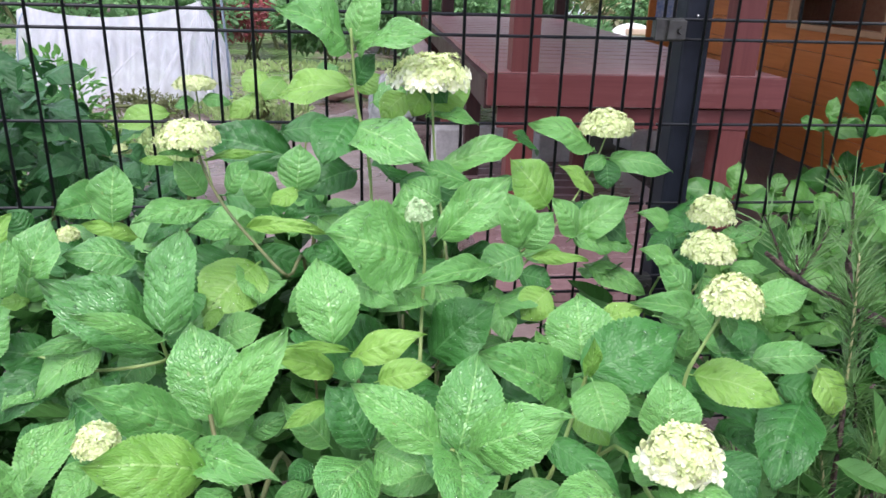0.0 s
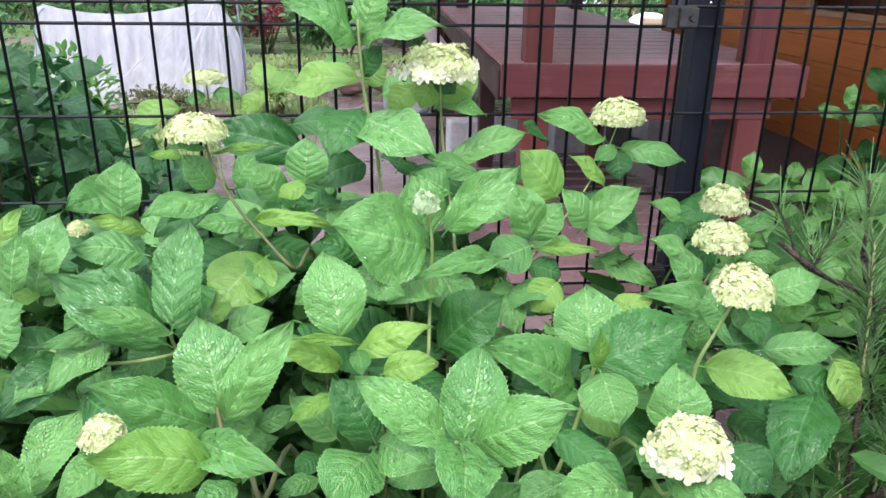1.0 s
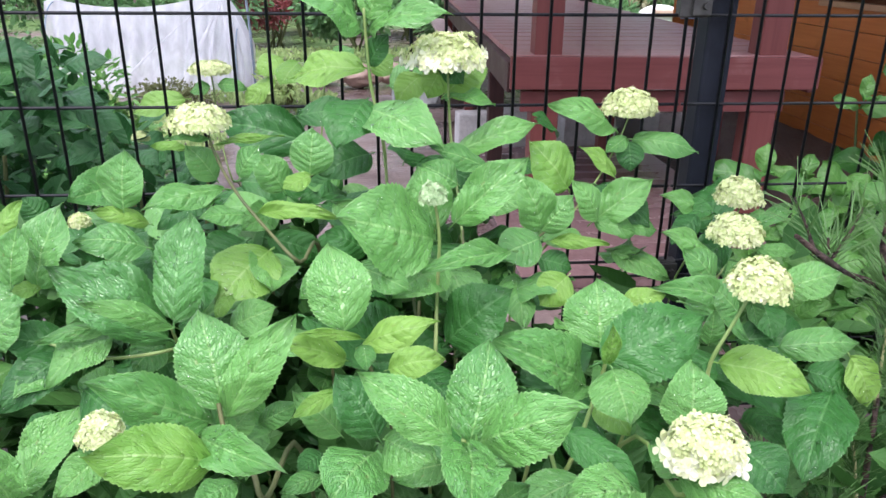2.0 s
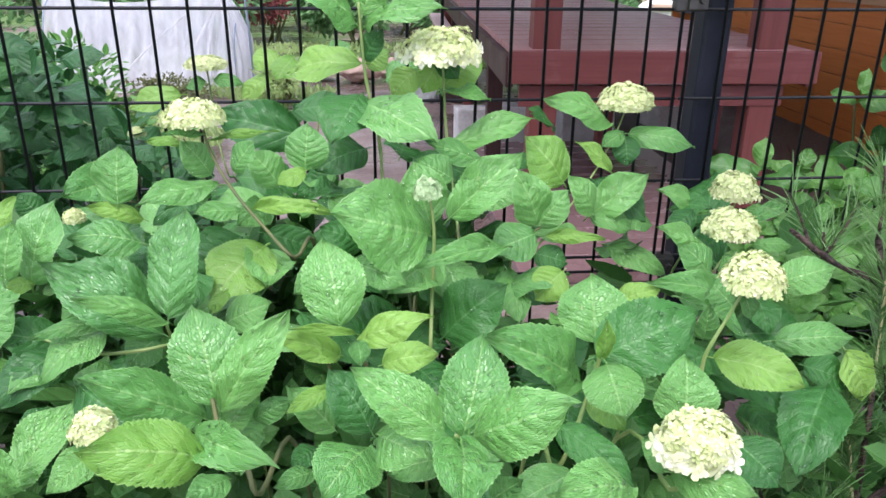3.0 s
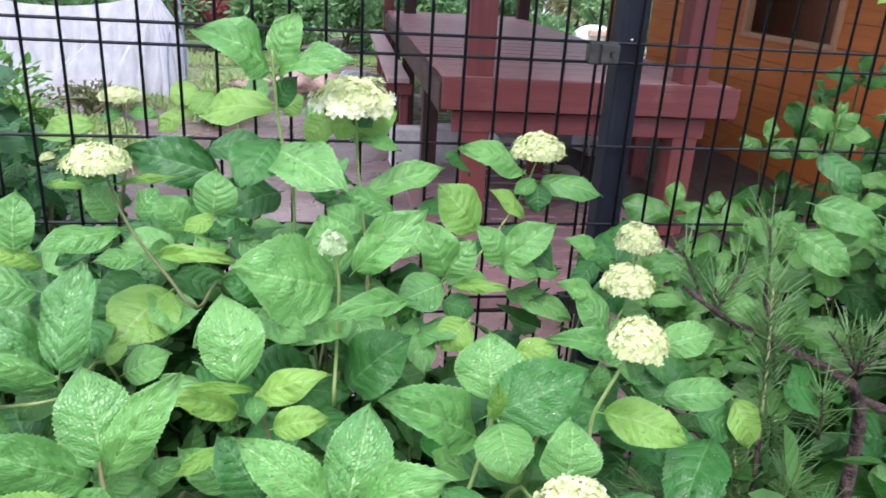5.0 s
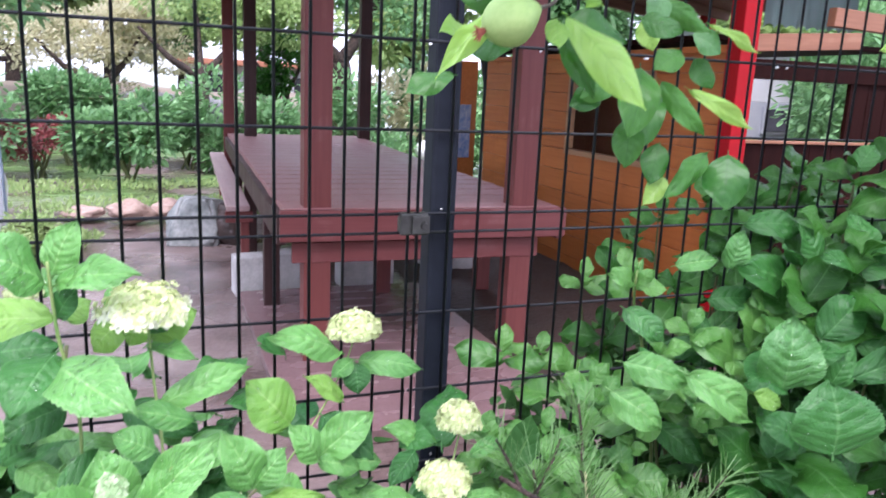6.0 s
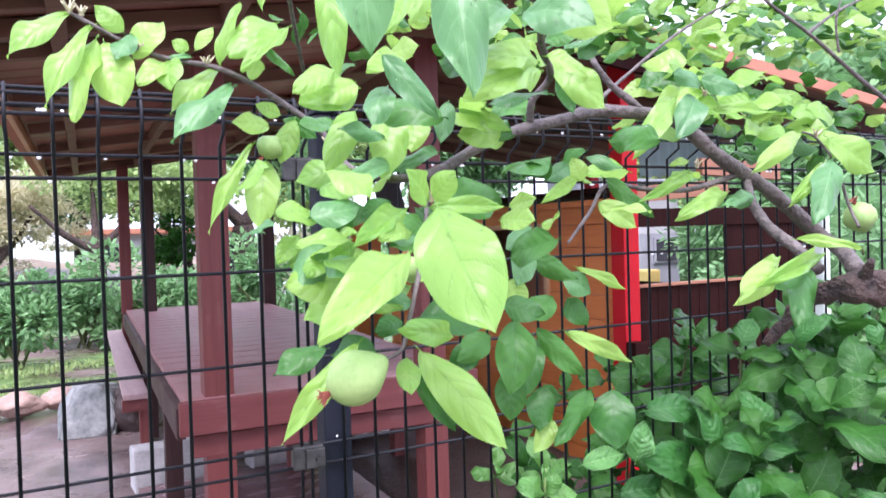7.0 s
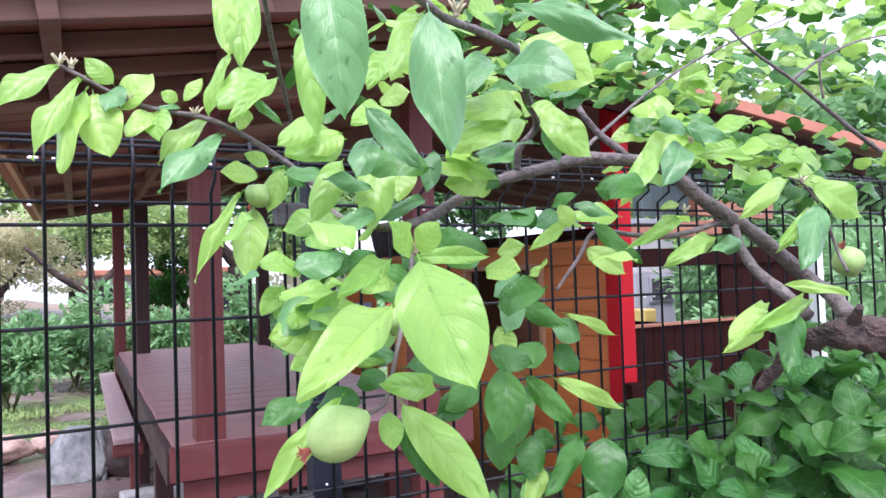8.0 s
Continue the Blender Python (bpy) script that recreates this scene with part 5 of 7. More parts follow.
hleaf(bush, "n", (-0.076, -0.5, 0.756), (0.005, -0.5, 0.757), 0.032)
hleaf(bush, "d", (0.015, -0.42, 0.677), (0.063, -0.43, 0.655), 0.043)
hleaf(bush, "y", (0.059, -0.42, 0.694), (0.076, -0.44, 0.642), 0.043)
hleaf(bush, "d", (-0.155, -0.6, 0.719), (-0.127, -0.63, 0.695), 0.043)
hleaf(bush, "n", (-0.145, -0.5, 0.761), (-0.145, -0.5, 0.796), 0.021)
hleaf(bush, "n", (-0.143, -0.55, 0.834), (-0.136, -0.56, 0.811), 0.018)
hleaf(bush, "n", (-0.101, -0.45, 0.775), (-0.188, -0.46, 0.803), 0.028)
hleaf(bush, "n", (-0.1, -0.46, 0.773), (-0.131, -0.45, 0.802), 0.035)
hleaf(bush, "n", (-0.114, -0.55, 0.84), (-0.064, -0.549, 0.853), 0.031)
hleaf(bush, "n", (-0.026, -0.22, 0.787), (-0.104, -0.24, 0.825), 0.032)
hleaf(bush, "n", (-0.099, -0.39, 0.801), (-0.167, -0.41, 0.84), 0.029)
hleaf(bush, "n", (-0.107, -0.42, 0.783), (-0.144, -0.42, 0.825), 0.037)
hleaf(bush, "n", (-0.01, -0.3, 0.805), (0.034, -0.3, 0.823), 0.019)
hleaf(bush, "n", (-0.057, -0.4, 0.814), (-0.012, -0.4, 0.811), 0.016)
hleaf(bush, "n", (-0.137, -0.52, 0.829), (-0.15, -0.52, 0.853), 0.020)
hleaf(bush, "n", (-0.126, -0.105, 0.878), (-0.225, -0.14, 0.921), 0.046)
hleaf(bush, "n", (-0.099, -0.105, 0.864), (-0.011, -0.126, 0.849), 0.039)
hleaf(bush, "d", (-0.106, -0.11, 0.862), (-0.105, -0.13, 0.824), 0.037)
hleaf(bush, "n", (-0.11, -0.11, 0.867), (-0.143, -0.13, 0.851), 0.024)
hleaf(bush, "y", (-0.128, -0.13, 0.818), (-0.183, -0.14, 0.862), 0.029)
hleaf(bush, "n", (-0.18, -0.22, 0.785), (-0.109, -0.22, 0.84), 0.047)
hleaf(bush, "n", (-0.18, -0.23, 0.787), (-0.128, -0.24, 0.773), 0.031)
hleaf(bush, "n", (-0.184, -0.25, 0.798), (-0.216, -0.25, 0.848), 0.038)
hleaf(bush, "y", (-0.208, -0.19, 0.821), (-0.26, -0.183, 0.881), 0.064)
hleaf(bush, "n", (-0.265, -0.3, 0.803), (-0.296, -0.3, 0.873), 0.045)
hleaf(bush, "n", (-0.265, -0.3, 0.803), (-0.23, -0.3, 0.845), 0.037)
hleaf(bush, "y", (-0.254, -0.3, 0.79), (-0.189, -0.32, 0.792), 0.017)
hleaf(bush, "n", (-0.273, -0.33, 0.805), (-0.325, -0.35, 0.792), 0.047)
hleaf(bush, "d", (-0.265, -0.3, 0.768), (-0.228, -0.31, 0.759), 0.035)
hleaf(bush, "n", (-0.152, -0.22, 0.744), (-0.078, -0.24, 0.71), 0.036)
hleaf(bush, "n", (-0.14, -0.23, 0.78), (-0.099, -0.23, 0.774), 0.026)
hleaf(bush, "n", (-0.467, -0.2, 1.018), (-0.54, -0.25, 1.065), 0.059)
hleaf(bush, "n", (-0.456, -0.2, 1.016), (-0.37, -0.27, 1.04), 0.041)
hleaf(bush, "n", (-0.458, -0.2, 1.028), (-0.433, -0.2, 1.084), 0.043)
hleaf(bush, "d", (-0.459, -0.19, 0.975), (-0.434, -0.2, 1.013), 0.029)
hleaf(bush, "y", (-0.463, -0.17, 0.97), (-0.558, -0.13, 0.951), 0.051)
hleaf(bush, "y", (-0.456, -0.15, 0.962), (-0.427, -0.15, 0.981), 0.034)
hleaf(bush, "d", (-0.463, -0.19, 0.935), (-0.497, -0.26, 0.894), 0.064)
hleaf(bush, "n", (-0.46, -0.2, 0.923), (-0.381, -0.3, 0.903), 0.065)
hleaf(bush, "d", (-0.46, -0.17, 0.864), (-0.522, -0.2, 0.844), 0.051)
hleaf(bush, "n", (-0.527, -0.28, 0.867), (-0.521, -0.27, 0.919), 0.047)
hleaf(bush, "y", (-0.525, -0.29, 0.87), (-0.554, -0.31, 0.86), 0.022)
hleaf(bush, "n", (-0.397, -0.39, 0.83), (-0.487, -0.46, 0.879), 0.084, (-0.1, -0.85, 0.5))
hleaf(bush, "n", (-0.375, -0.39, 0.847), (-0.304, -0.394, 0.915), 0.044)
hleaf(bush, "n", (-0.393, -0.37, 0.834), (-0.41, -0.36, 0.898), 0.052)
hleaf(bush, "y", (-0.577, -0.33, 0.841), (-0.492, -0.36, 0.844), 0.018)
hleaf(bush, "y", (-0.396, -0.17, 0.961), (-0.426, -0.17, 0.927), 0.040)
hleaf(bush, "y", (-0.366, -0.17, 0.938), (-0.314, -0.17, 0.969), 0.054)
hleaf(bush, "y", (-0.368, -0.18, 0.973), (-0.389, -0.18, 0.935), 0.035)
hleaf(bush, "d", (-0.372, -0.19, 0.983), (-0.347, -0.2, 0.954), 0.033)
hleaf(bush, "n", (-0.369, -0.2, 0.939), (-0.317, -0.26, 0.941), 0.021)
hleaf(bush, "n", (-0.357, -0.22, 0.875), (-0.256, -0.21, 0.909), 0.037)
hleaf(bush, "n", (-0.324, -0.25, 0.866), (-0.388, -0.26, 0.891), 0.029)
hleaf(bush, "n", (-0.363, -0.3, 0.861), (-0.403, -0.3, 0.883), 0.034)
hleaf(bush, "d", (-0.463, -0.4, 0.822), (-0.503, -0.41, 0.847), 0.033)
hleaf(bush, "n", (-0.709, -0.35, 0.855), (-0.703, -0.34, 0.914), 0.046)
hleaf(bush, "n", (-0.614, -0.32, 0.865), (-0.682, -0.38, 0.863), 0.032)
hleaf(bush, "n", (-0.62, -0.33, 0.858), (-0.66, -0.36, 0.853), 0.019)
hleaf(bush, "n", (-0.629, -0.28, 0.864), (-0.657, -0.28, 0.903), 0.034)
hleaf(bush, "n", (-0.624, -0.31, 0.917), (-0.661, -0.33, 0.923), 0.011)
hleaf(bush, "y", (-0.626, -0.28, 0.904), (-0.552, -0.28, 0.912), 0.011)
hleaf(bush, "n", (-0.596, -0.32, 0.878), (-0.572, -0.32, 0.912), 0.029)
hleaf(bush, "n", (-0.556, -0.28, 0.85), (-0.588, -0.28, 0.892), 0.037)
hleaf(bush, "n", (-0.588, -0.35, 0.846), (-0.631, -0.37, 0.85), 0.022)
hleaf(bush, "y", (-0.689, -0.34, 0.835), (-0.736, -0.36, 0.857), 0.019)
hleaf(bush, "n", (-0.681, -0.38, 0.824), (-0.742, -0.4, 0.84), 0.039)
hleaf(bush, "n", (-0.774, -0.42, 0.8), (-0.747, -0.4, 0.877), 0.050)
hleaf(bush, "n", (-0.788, -0.44, 0.812), (-0.775, -0.43, 0.868), 0.033)
hleaf(bush, "d", (-0.605, -0.27, 0.787), (-0.659, -0.3, 0.756), 0.053)
hleaf(bush, "y", (-0.663, -0.26, 0.896), (-0.698, -0.27, 0.9), 0.013)
hleaf(bush, "y", (-0.824, -0.38, 0.828), (-0.797, -0.37, 0.872), 0.026)
hleaf(bush, "d", (-0.856, -0.2, 0.793), (-0.877, -0.2, 0.822), 0.031)

hstem(bush, "g", 0.006, (-0.463, -0.2, 1.041), (-0.457, -0.2, 0.956), (-0.442, -0.2, 0.872), (-0.439, -0.22, 0.751))
hstem(bush, "g", 0.005, (-0.367, -0.21, 0.979), (-0.363, -0.21, 0.903), (-0.357, -0.23, 0.844), (-0.352, -0.28, 0.773))
hstem(bush, "b", 0.005, (-0.63, -0.3, 0.929), (-0.619, -0.31, 0.894), (-0.597, -0.33, 0.861), (-0.564, -0.36, 0.831), (-0.53, -0.4, 0.812))
hstem(bush, "g", 0.0055, (-0.396, -0.4, 0.874), (-0.391, -0.4, 0.834), (-0.393, -0.4, 0.764), (-0.396, -0.42, 0.708))
hstem(bush, "g", 0.004, (-0.101, -0.09, 0.897), (-0.119, -0.1, 0.854), (-0.166, -0.16, 0.814), (-0.231, -0.24, 0.778), (-0.276, -0.3, 0.765))
hstem(bush, "g", 0.005, (-0.146, -0.56, 0.842), (-0.158, -0.56, 0.813), (-0.172, -0.56, 0.777), (-0.168, -0.54, 0.72))
hstem(bush, "g", 0.004, (0.011, -0.22, 0.804), (-0.008, -0.24, 0.759), (-0.036, -0.28, 0.729))
hstem(bush, "g", 0.005, (-0.242, -0.69, 0.774), (-0.244, -0.68, 0.742))
hstem(bush, "b", 0.006, (-0.579, -0.58, 0.768), (-0.57, -0.6, 0.747), (-0.55, -0.62, 0.734), (-0.541, -0.62, 0.707))
hstem(bush, "g", 0.006, (-0.397, -0.68, 0.797), (-0.391, -0.66, 0.756), (-0.385, -0.64, 0.713))
hstem(bush, "b", 0.005, (-0.47, -0.5, 0.768), (-0.458, -0.5, 0.738), (-0.453, -0.5, 0.694))
hstem(bush, "g", 0.006, (-0.259, -0.55, 0.783), (-0.266, -0.55, 0.743), (-0.291, -0.55, 0.658))
hstem(bush, "b", 0.005, (-0.397, -0.36, 0.806), (-0.415, -0.36, 0.773), (-0.412, -0.38, 0.728))
hstem(bush, "b", 0.004, (-0.261, -0.3, 0.801), (-0.298, -0.32, 0.788), (-0.357, -0.36, 0.805))
hstem(bush, "g", 0.005, (-0.638, -0.48, 0.786), (-0.638, -0.46, 0.752), (-0.626, -0.44, 0.702))
hstem(bush, "g", 0.005, (-0.791, -0.44, 0.765), (-0.725, -0.46, 0.749), (-0.691, -0.46, 0.745), (-0.644, -0.46, 0.752))

flower(bush, "w", (-0.369, -0.213, 1), 0.094, 0.054)
flower(bush, "c", (-0.637, -0.3, 0.941), 0.067, 0.035)
flower(bush, "c", (-0.102, -0.09, 0.916), 0.08, 0.051)
flower(bush, "c", (0.007, -0.221, 0.826), 0.064, 0.046)
flower(bush, "c", (-0.074, -0.38, 0.835), 0.06, 0.041)
flower(bush, "c", (-0.14, -0.56, 0.859), 0.052, 0.044)
flower(bush, "w", (-0.236, -0.694, 0.802), 0.051, 0.044)
flower(bush, "k", (-0.637, -0.66, 0.807), 0.031, 0.026)
flower(bush, "b", (-0.398, -0.4, 0.884), 0.029, 0.027)
flower(bush, "c", (-0.054, -0.55, 0.698), 0.022, 0.013)
flower(bush, "c", (-0.754, -0.35, 0.845), 0.02, 0.014)


def in_round(rnd, x0, x1, y0, y1):
    """A place in a rounded, uneven footprint."""
    while True:
        x, y = rnd.uniform(x0, x1), rnd.uniform(y0, y1)
        a, b = (2 * x - x0 - x1) / (x1 - x0), (2 * y - y0 - y1) / (y1 - y0)
        if abs(a) ** 2.6 + abs(b) ** 2.6 < 1.0 + 0.35 * noise.noise(Vector((x * 6, y * 6, 4.0))):
            return x, y


def bush_spot(rnd):
    x, y = in_round(rnd, -1.62, 0.26, -0.97, -0.0)
    top = 0.735 + 0.13 * (y + 0.68) / 0.5
    return x, y, rnd.uniform(0.30, top - 0.03)


def low_spot(rnd):
    x, y, z = bush_spot(rnd)
    return x, y, z * 0.86


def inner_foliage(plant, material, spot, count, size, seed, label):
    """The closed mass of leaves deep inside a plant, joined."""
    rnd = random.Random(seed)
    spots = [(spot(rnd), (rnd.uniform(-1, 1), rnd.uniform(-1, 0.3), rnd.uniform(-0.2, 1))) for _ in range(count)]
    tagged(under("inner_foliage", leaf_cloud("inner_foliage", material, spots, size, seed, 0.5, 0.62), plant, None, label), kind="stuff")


def upper_spot(rnd):
    x, y = in_round(rnd, -0.98, 0.06, -0.62, -0.12)
    return x, y, 0.735 + 0.26 * (y + 0.68) - rnd.uniform(0.02, 0.13)


fill_leaves(bush, H_LEAVES["n"] + H_LEAVES["d"], 90, upper_spot, 0.085, 60, (0, -0.7, 0.7))
def back_spot(rnd):
    return rnd.uniform(-0.66, -0.22), rnd.uniform(-0.16, -0.03), rnd.uniform(0.66, 0.90)


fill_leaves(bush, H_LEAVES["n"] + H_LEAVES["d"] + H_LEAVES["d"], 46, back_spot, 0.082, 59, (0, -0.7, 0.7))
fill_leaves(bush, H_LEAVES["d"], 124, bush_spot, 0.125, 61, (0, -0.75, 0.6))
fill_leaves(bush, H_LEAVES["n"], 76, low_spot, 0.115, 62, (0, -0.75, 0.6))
inner_foliage(bush, INNER, lambda r: (lambda p: (p[0], p[1] * 0.75, p[2] * r.uniform(0.4, 0.95)))(bush_spot(r)), 3600, 0.065, 161, "inner hydrangea leaves, shade put into their dark colour")

# leaf mass in the shade-darkened colour, added to darken the gaps near the fence
inner_foliage(bush, INNER, lambda r: (r.uniform(-1.0, -0.30), r.uniform(-0.16, -0.02), r.uniform(0.22, 0.72)), 1300, 0.06, 165, "leaves along the foot of the fence, shade put into their dark colour")


def gap_spot(rnd):
    return rnd.uniform(-0.36, -0.02), rnd.uniform(-0.34, -0.04), rnd.uniform(0.34, 0.60)


# the "k" leaves bring shade into these gaps by their colour
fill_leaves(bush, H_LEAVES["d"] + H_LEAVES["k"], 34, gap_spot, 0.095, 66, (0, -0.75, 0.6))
inner_foliage(bush, INNER, lambda r: (r.uniform(-0.34, -0.02), r.uniform(-0.16, -0.02), r.uniform(0.15, 0.52)), 420, 0.06, 166, "leaves along the foot of the fence, shade put into their dark colour")

# ---- hydrangeas behind the fence ----
rear = thing("hydrangea_bush", pose(-1.0, 0.4, 0), "dark green hydrangea bush behind the wire fence, few flower heads", "hydrangea")
flower(rear, "c", (-0.709, 0.12, 0.934), 0.068, 0.027)
flower(rear, "c", (-0.527, 0.06, 0.945), 0.057, 0.021)
flower(rear, "c", (-0.936, 0.25, 0.823), 0.044, 0.026)
flower(rear, "c", (-0.887, 0.3, 0.785), 0.031, 0.021)
hleaf(rear, "n", (-0.695, 0.1, 0.909), (-0.652, 0.1, 0.901), 0.025)
hleaf(rear, "n", (-0.708, 0.1, 0.905), (-0.739, 0.1, 0.895), 0.025)
hleaf(rear, "y", (-0.608, 0.1, 0.914), (-0.658, 0.1, 0.878), 0.036)
hleaf(rear, "y", (-0.599, 0.12, 0.947), (-0.633, 0.1, 0.923), 0.045)
hleaf(rear, "y", (-0.57, 0.08, 0.944), (-0.594, 0.05, 0.914), 0.043)
hleaf(rear, "n", (-0.517, 0.06, 0.939), (-0.482, 0.06, 0.965), 0.043)
hleaf(rear, "y", (-0.76, 0.15, 0.877), (-0.847, 0.15, 0.854), 0.046)
hleaf(rear, "d", (-0.614, 0.08, 0.842), (-0.595, 0.05, 0.884), 0.031)
hleaf(rear, "d", (-0.583, 0.08, 0.837), (-0.553, 0.05, 0.875), 0.04)
hleaf(rear, "n", (-0.725, 0.1, 0.855), (-0.753, 0.1, 0.832), 0.036)
hleaf(rear, "n", (-0.431, 0.05, 0.915), (-0.379, 0.05, 0.933), 0.052)
hstem(rear, "g", 0.004, (-0.71, 0.12, 0.928), (-0.707, 0.12, 0.892), (-0.705, 0.12, 0.828), (-0.689, 0.1, 0.757))
hstem(rear, "g", 0.004, (-0.527, 0.06, 0.939), (-0.531, 0.06, 0.895), (-0.538, 0.05, 0.808))

def rear_spot(rnd):
    x, y = in_round(rnd, -2.25, -0.62, 0.10, 1.05)
    edge = x + 0.45 * (y - 0.15)
    top = 0.985 - 0.10 * y - 1.05 * max(0.0, edge + 0.95) + 0.12 * min(max(0.0, -1.25 - edge), 0.4)
    return x, y, top - abs(rnd.gauss(0, 0.16)) - 0.01


def rear_low(rnd):
    return rnd.uniform(-0.8, -0.1), rnd.uniform(0.05, 0.4), rnd.uniform(0.25, 0.62)


# the shade over this bush is in the "k" leaf colour
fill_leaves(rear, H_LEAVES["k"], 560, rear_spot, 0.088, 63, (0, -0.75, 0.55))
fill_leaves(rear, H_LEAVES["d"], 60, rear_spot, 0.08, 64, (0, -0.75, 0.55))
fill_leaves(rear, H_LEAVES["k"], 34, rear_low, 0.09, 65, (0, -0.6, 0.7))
inner_foliage(rear, RECESS, lambda r: (lambda p: (p[0], p[1] + 0.08, p[2] * r.uniform(0.3, 0.97)))(rear_spot(r)), 3200, 0.06, 163, "inner hydrangea leaves, shade put into their dark colour")
for _k in range(9):
    _x = -1.6 + 0.13 * _k
    under("stem", mesh_of("stem", rod([(_x * 0.9, 0.45, 0), (_x, 0.42, 0.4), (_x + 0.04, 0.38, 0.75)], 0.007, 0.004, 6), STEM_BROWN, True), rear)

# ---- quince branch ----
quince = thing("quince_tree", pose(0.75, -0.62, 0), "quince tree branch with downy green fruit and bright wet leaves", "quince tree")


def qleaf(plant, kind, base, tip, width, face=(-0.42, -0.85, 0.22)):
    me = turn.choice(Q_LEAVES[kind])
    f = Vector(face) + Vector((turn.uniform(-0.2, 0.2), turn.uniform(-0.1, 0.1), turn.uniform(-0.2, 0.2)))
    return under("leaf", me, plant, leaf_pose(base, tip, width, f))


def qbranch(plant, kind, r0, r1, *points):
    under("branch" if kind == "b" else "fruit_stalk", mesh_of("branch", rod(points, r0 * 0.60, r1 * 0.52, 9, 7, 0.16), BARK if kind == "b" else STEM, True), plant)


def qstub(plant, *points):
    """The old, gnarled stub and the trunk below it."""
    pts = [Vector(p) for p in points]
    under("old_stub", mesh_of("old_stub", rod(pts, 0.005, 0.019, 14, 12, 0.45), BARK_OLD, True), plant, None, "gnarled dark stub of old wood")
    for k, way in ((1, (-0.022, -0.012, 0.012)), (2, (-0.010, -0.02, 0.026))):
        under("old_stub", mesh_of("old_stub", rod([pts[k], pts[k] + Vector(way) * 0.6, pts[k] + Vector(way)], 0.007, 0.003, 9, 6, 0.4), BARK_OLD, True), plant)
    end = pts[-1]
    trunk = [end, end + Vector((0.10, 0.0, -0.06)), Vector((end.x + 0.18, end.y, 0.6)), Vector((end.x + 0.16, end.y, -0.05))]
    under("trunk", mesh_of("trunk", rod(trunk, 0.024, 0.04, 12, 8, 0.4), BARK_OLD, True), plant)


def qbud(plant, centre):
    """A tuft of pale bud scales at a node."""
    c = Vector(centre)
    rnd = random.Random(int(1e4 * abs(c.x)))
    bm = bmesh.new()
    for k in range(5):
        a = 1.3 * k + rnd.uniform(-0.3, 0.3)
        d = Vector((math.cos(a) * 0.7, math.sin(a) * 0.5 - 0.3, 0.8)).normalized()
        l = rnd.uniform(0.006, 0.011)
        tube(bm, [c - d * 0.002, c + d * l * 0.35, c + d * l * 0.75, c + d * l], 0.0016, 0.0004, 5)
    under("bud", mesh_of("bud", bm, BUD_SCALE, True), plant, None, "pale downy bud scales")


def fruit(plant, calyx, stalk, width):
    """A young quince: a full round body, narrowed at the stalk, with the dry calyx at its end."""
    a, b = Vector(calyx), Vector(stalk)
    d = (b - a).normalized()
    side = d.orthogonal().normalized()
    up = d.cross(side)
    length = max((b - a).length, width * 0.9)
    bm = bmesh.new()
    rings = []
    for i in range(15):
        u = i / 14
        r = width / 2 * (math.sin(math.pi * min(0.03 + 0.94 * u ** 0.9, 0.985))) ** 0.62
        r *= 1 - 0.25 * max(0, u - 0.6) / 0.4
        rings.append([bm.verts.new(a + d * length * u + (side * math.cos(t) + up * math.sin(t)) * r * (1 + 0.02 * math.cos(5 * t))) for t in [2 * math.pi * k / 20 for k in range(20)]])
    for p, q in zip(rings, rings[1:]):
        for k in range(20):
            bm.faces.new((p[k], p[(k + 1) % 20], q[(k + 1) % 20], q[k]))
    bm.faces.new(rings[0][::-1])
    bm.faces.new(rings[-1])
    body = under("fruit", mesh_of("fruit", bm, FRUIT, True), plant, None, "unripe downy green quince")
    cx = bmesh.new()
    for k in range(11):
        t = 2.3 * k
        w = (side * math.cos(t) + up * math.sin(t))
        tube(cx, [a + d * 0.001, a - d * width * 0.13 + w * width * (0.04 + 0.012 * (k % 4)), a - d * width * (0.17 + 0.03 * (k % 3)) + w * width * (0.10 + 0.02 * (k % 4))], width * 0.04, width * 0.012, 4)
    under("calyx", mesh_of("calyx", cx, CALYX), body, None, "dry reddish-brown calyx")


qleaf(quince, "n", (-0.287, -0.4, 1.525), (-0.328, -0.42, 1.484), 0.023)
qleaf(quince, "n", (-0.271, -0.4, 1.517), (-0.305, -0.43, 1.447), 0.019)
qleaf(quince, "n", (-0.269, -0.4, 1.508), (-0.287, -0.43, 1.438), 0.022)
qleaf(quince, "n", (-0.263, -0.4, 1.506), (-0.253, -0.42, 1.453), 0.036)
qleaf(quince, "n", (-0.249, -0.4, 1.515), (-0.269, -0.4, 1.533), 0.017)
qleaf(quince, "s", (-0.242, -0.4, 1.513), (-0.256, -0.42, 1.487), 0.018)
qleaf(quince, "n", (-0.243, -0.4, 1.496), (-0.219, -0.4, 1.526), 0.027)
qleaf(quince, "n", (-0.215, -0.4, 1.496), (-0.217, -0.42, 1.467), 0.023)
qleaf(quince, "n", (-0.217, -0.4, 1.494), (-0.242, -0.42, 1.47), 0.020)
qleaf(quince, "n", (-0.2, -0.4, 1.505), (-0.213, -0.4, 1.511), 0.012)
qleaf(quince, "n", (-0.195, -0.4, 1.506), (-0.18, -0.4, 1.526), 0.012)
qleaf(quince, "s", (-0.198, -0.4, 1.5), (-0.219, -0.4, 1.496), 0.006)
qleaf(quince, "n", (-0.174, -0.38, 1.495), (-0.216, -0.4, 1.452), 0.022)
qleaf(quince, "s", (-0.166, -0.4, 1.478), (-0.22, -0.43, 1.425), 0.026)
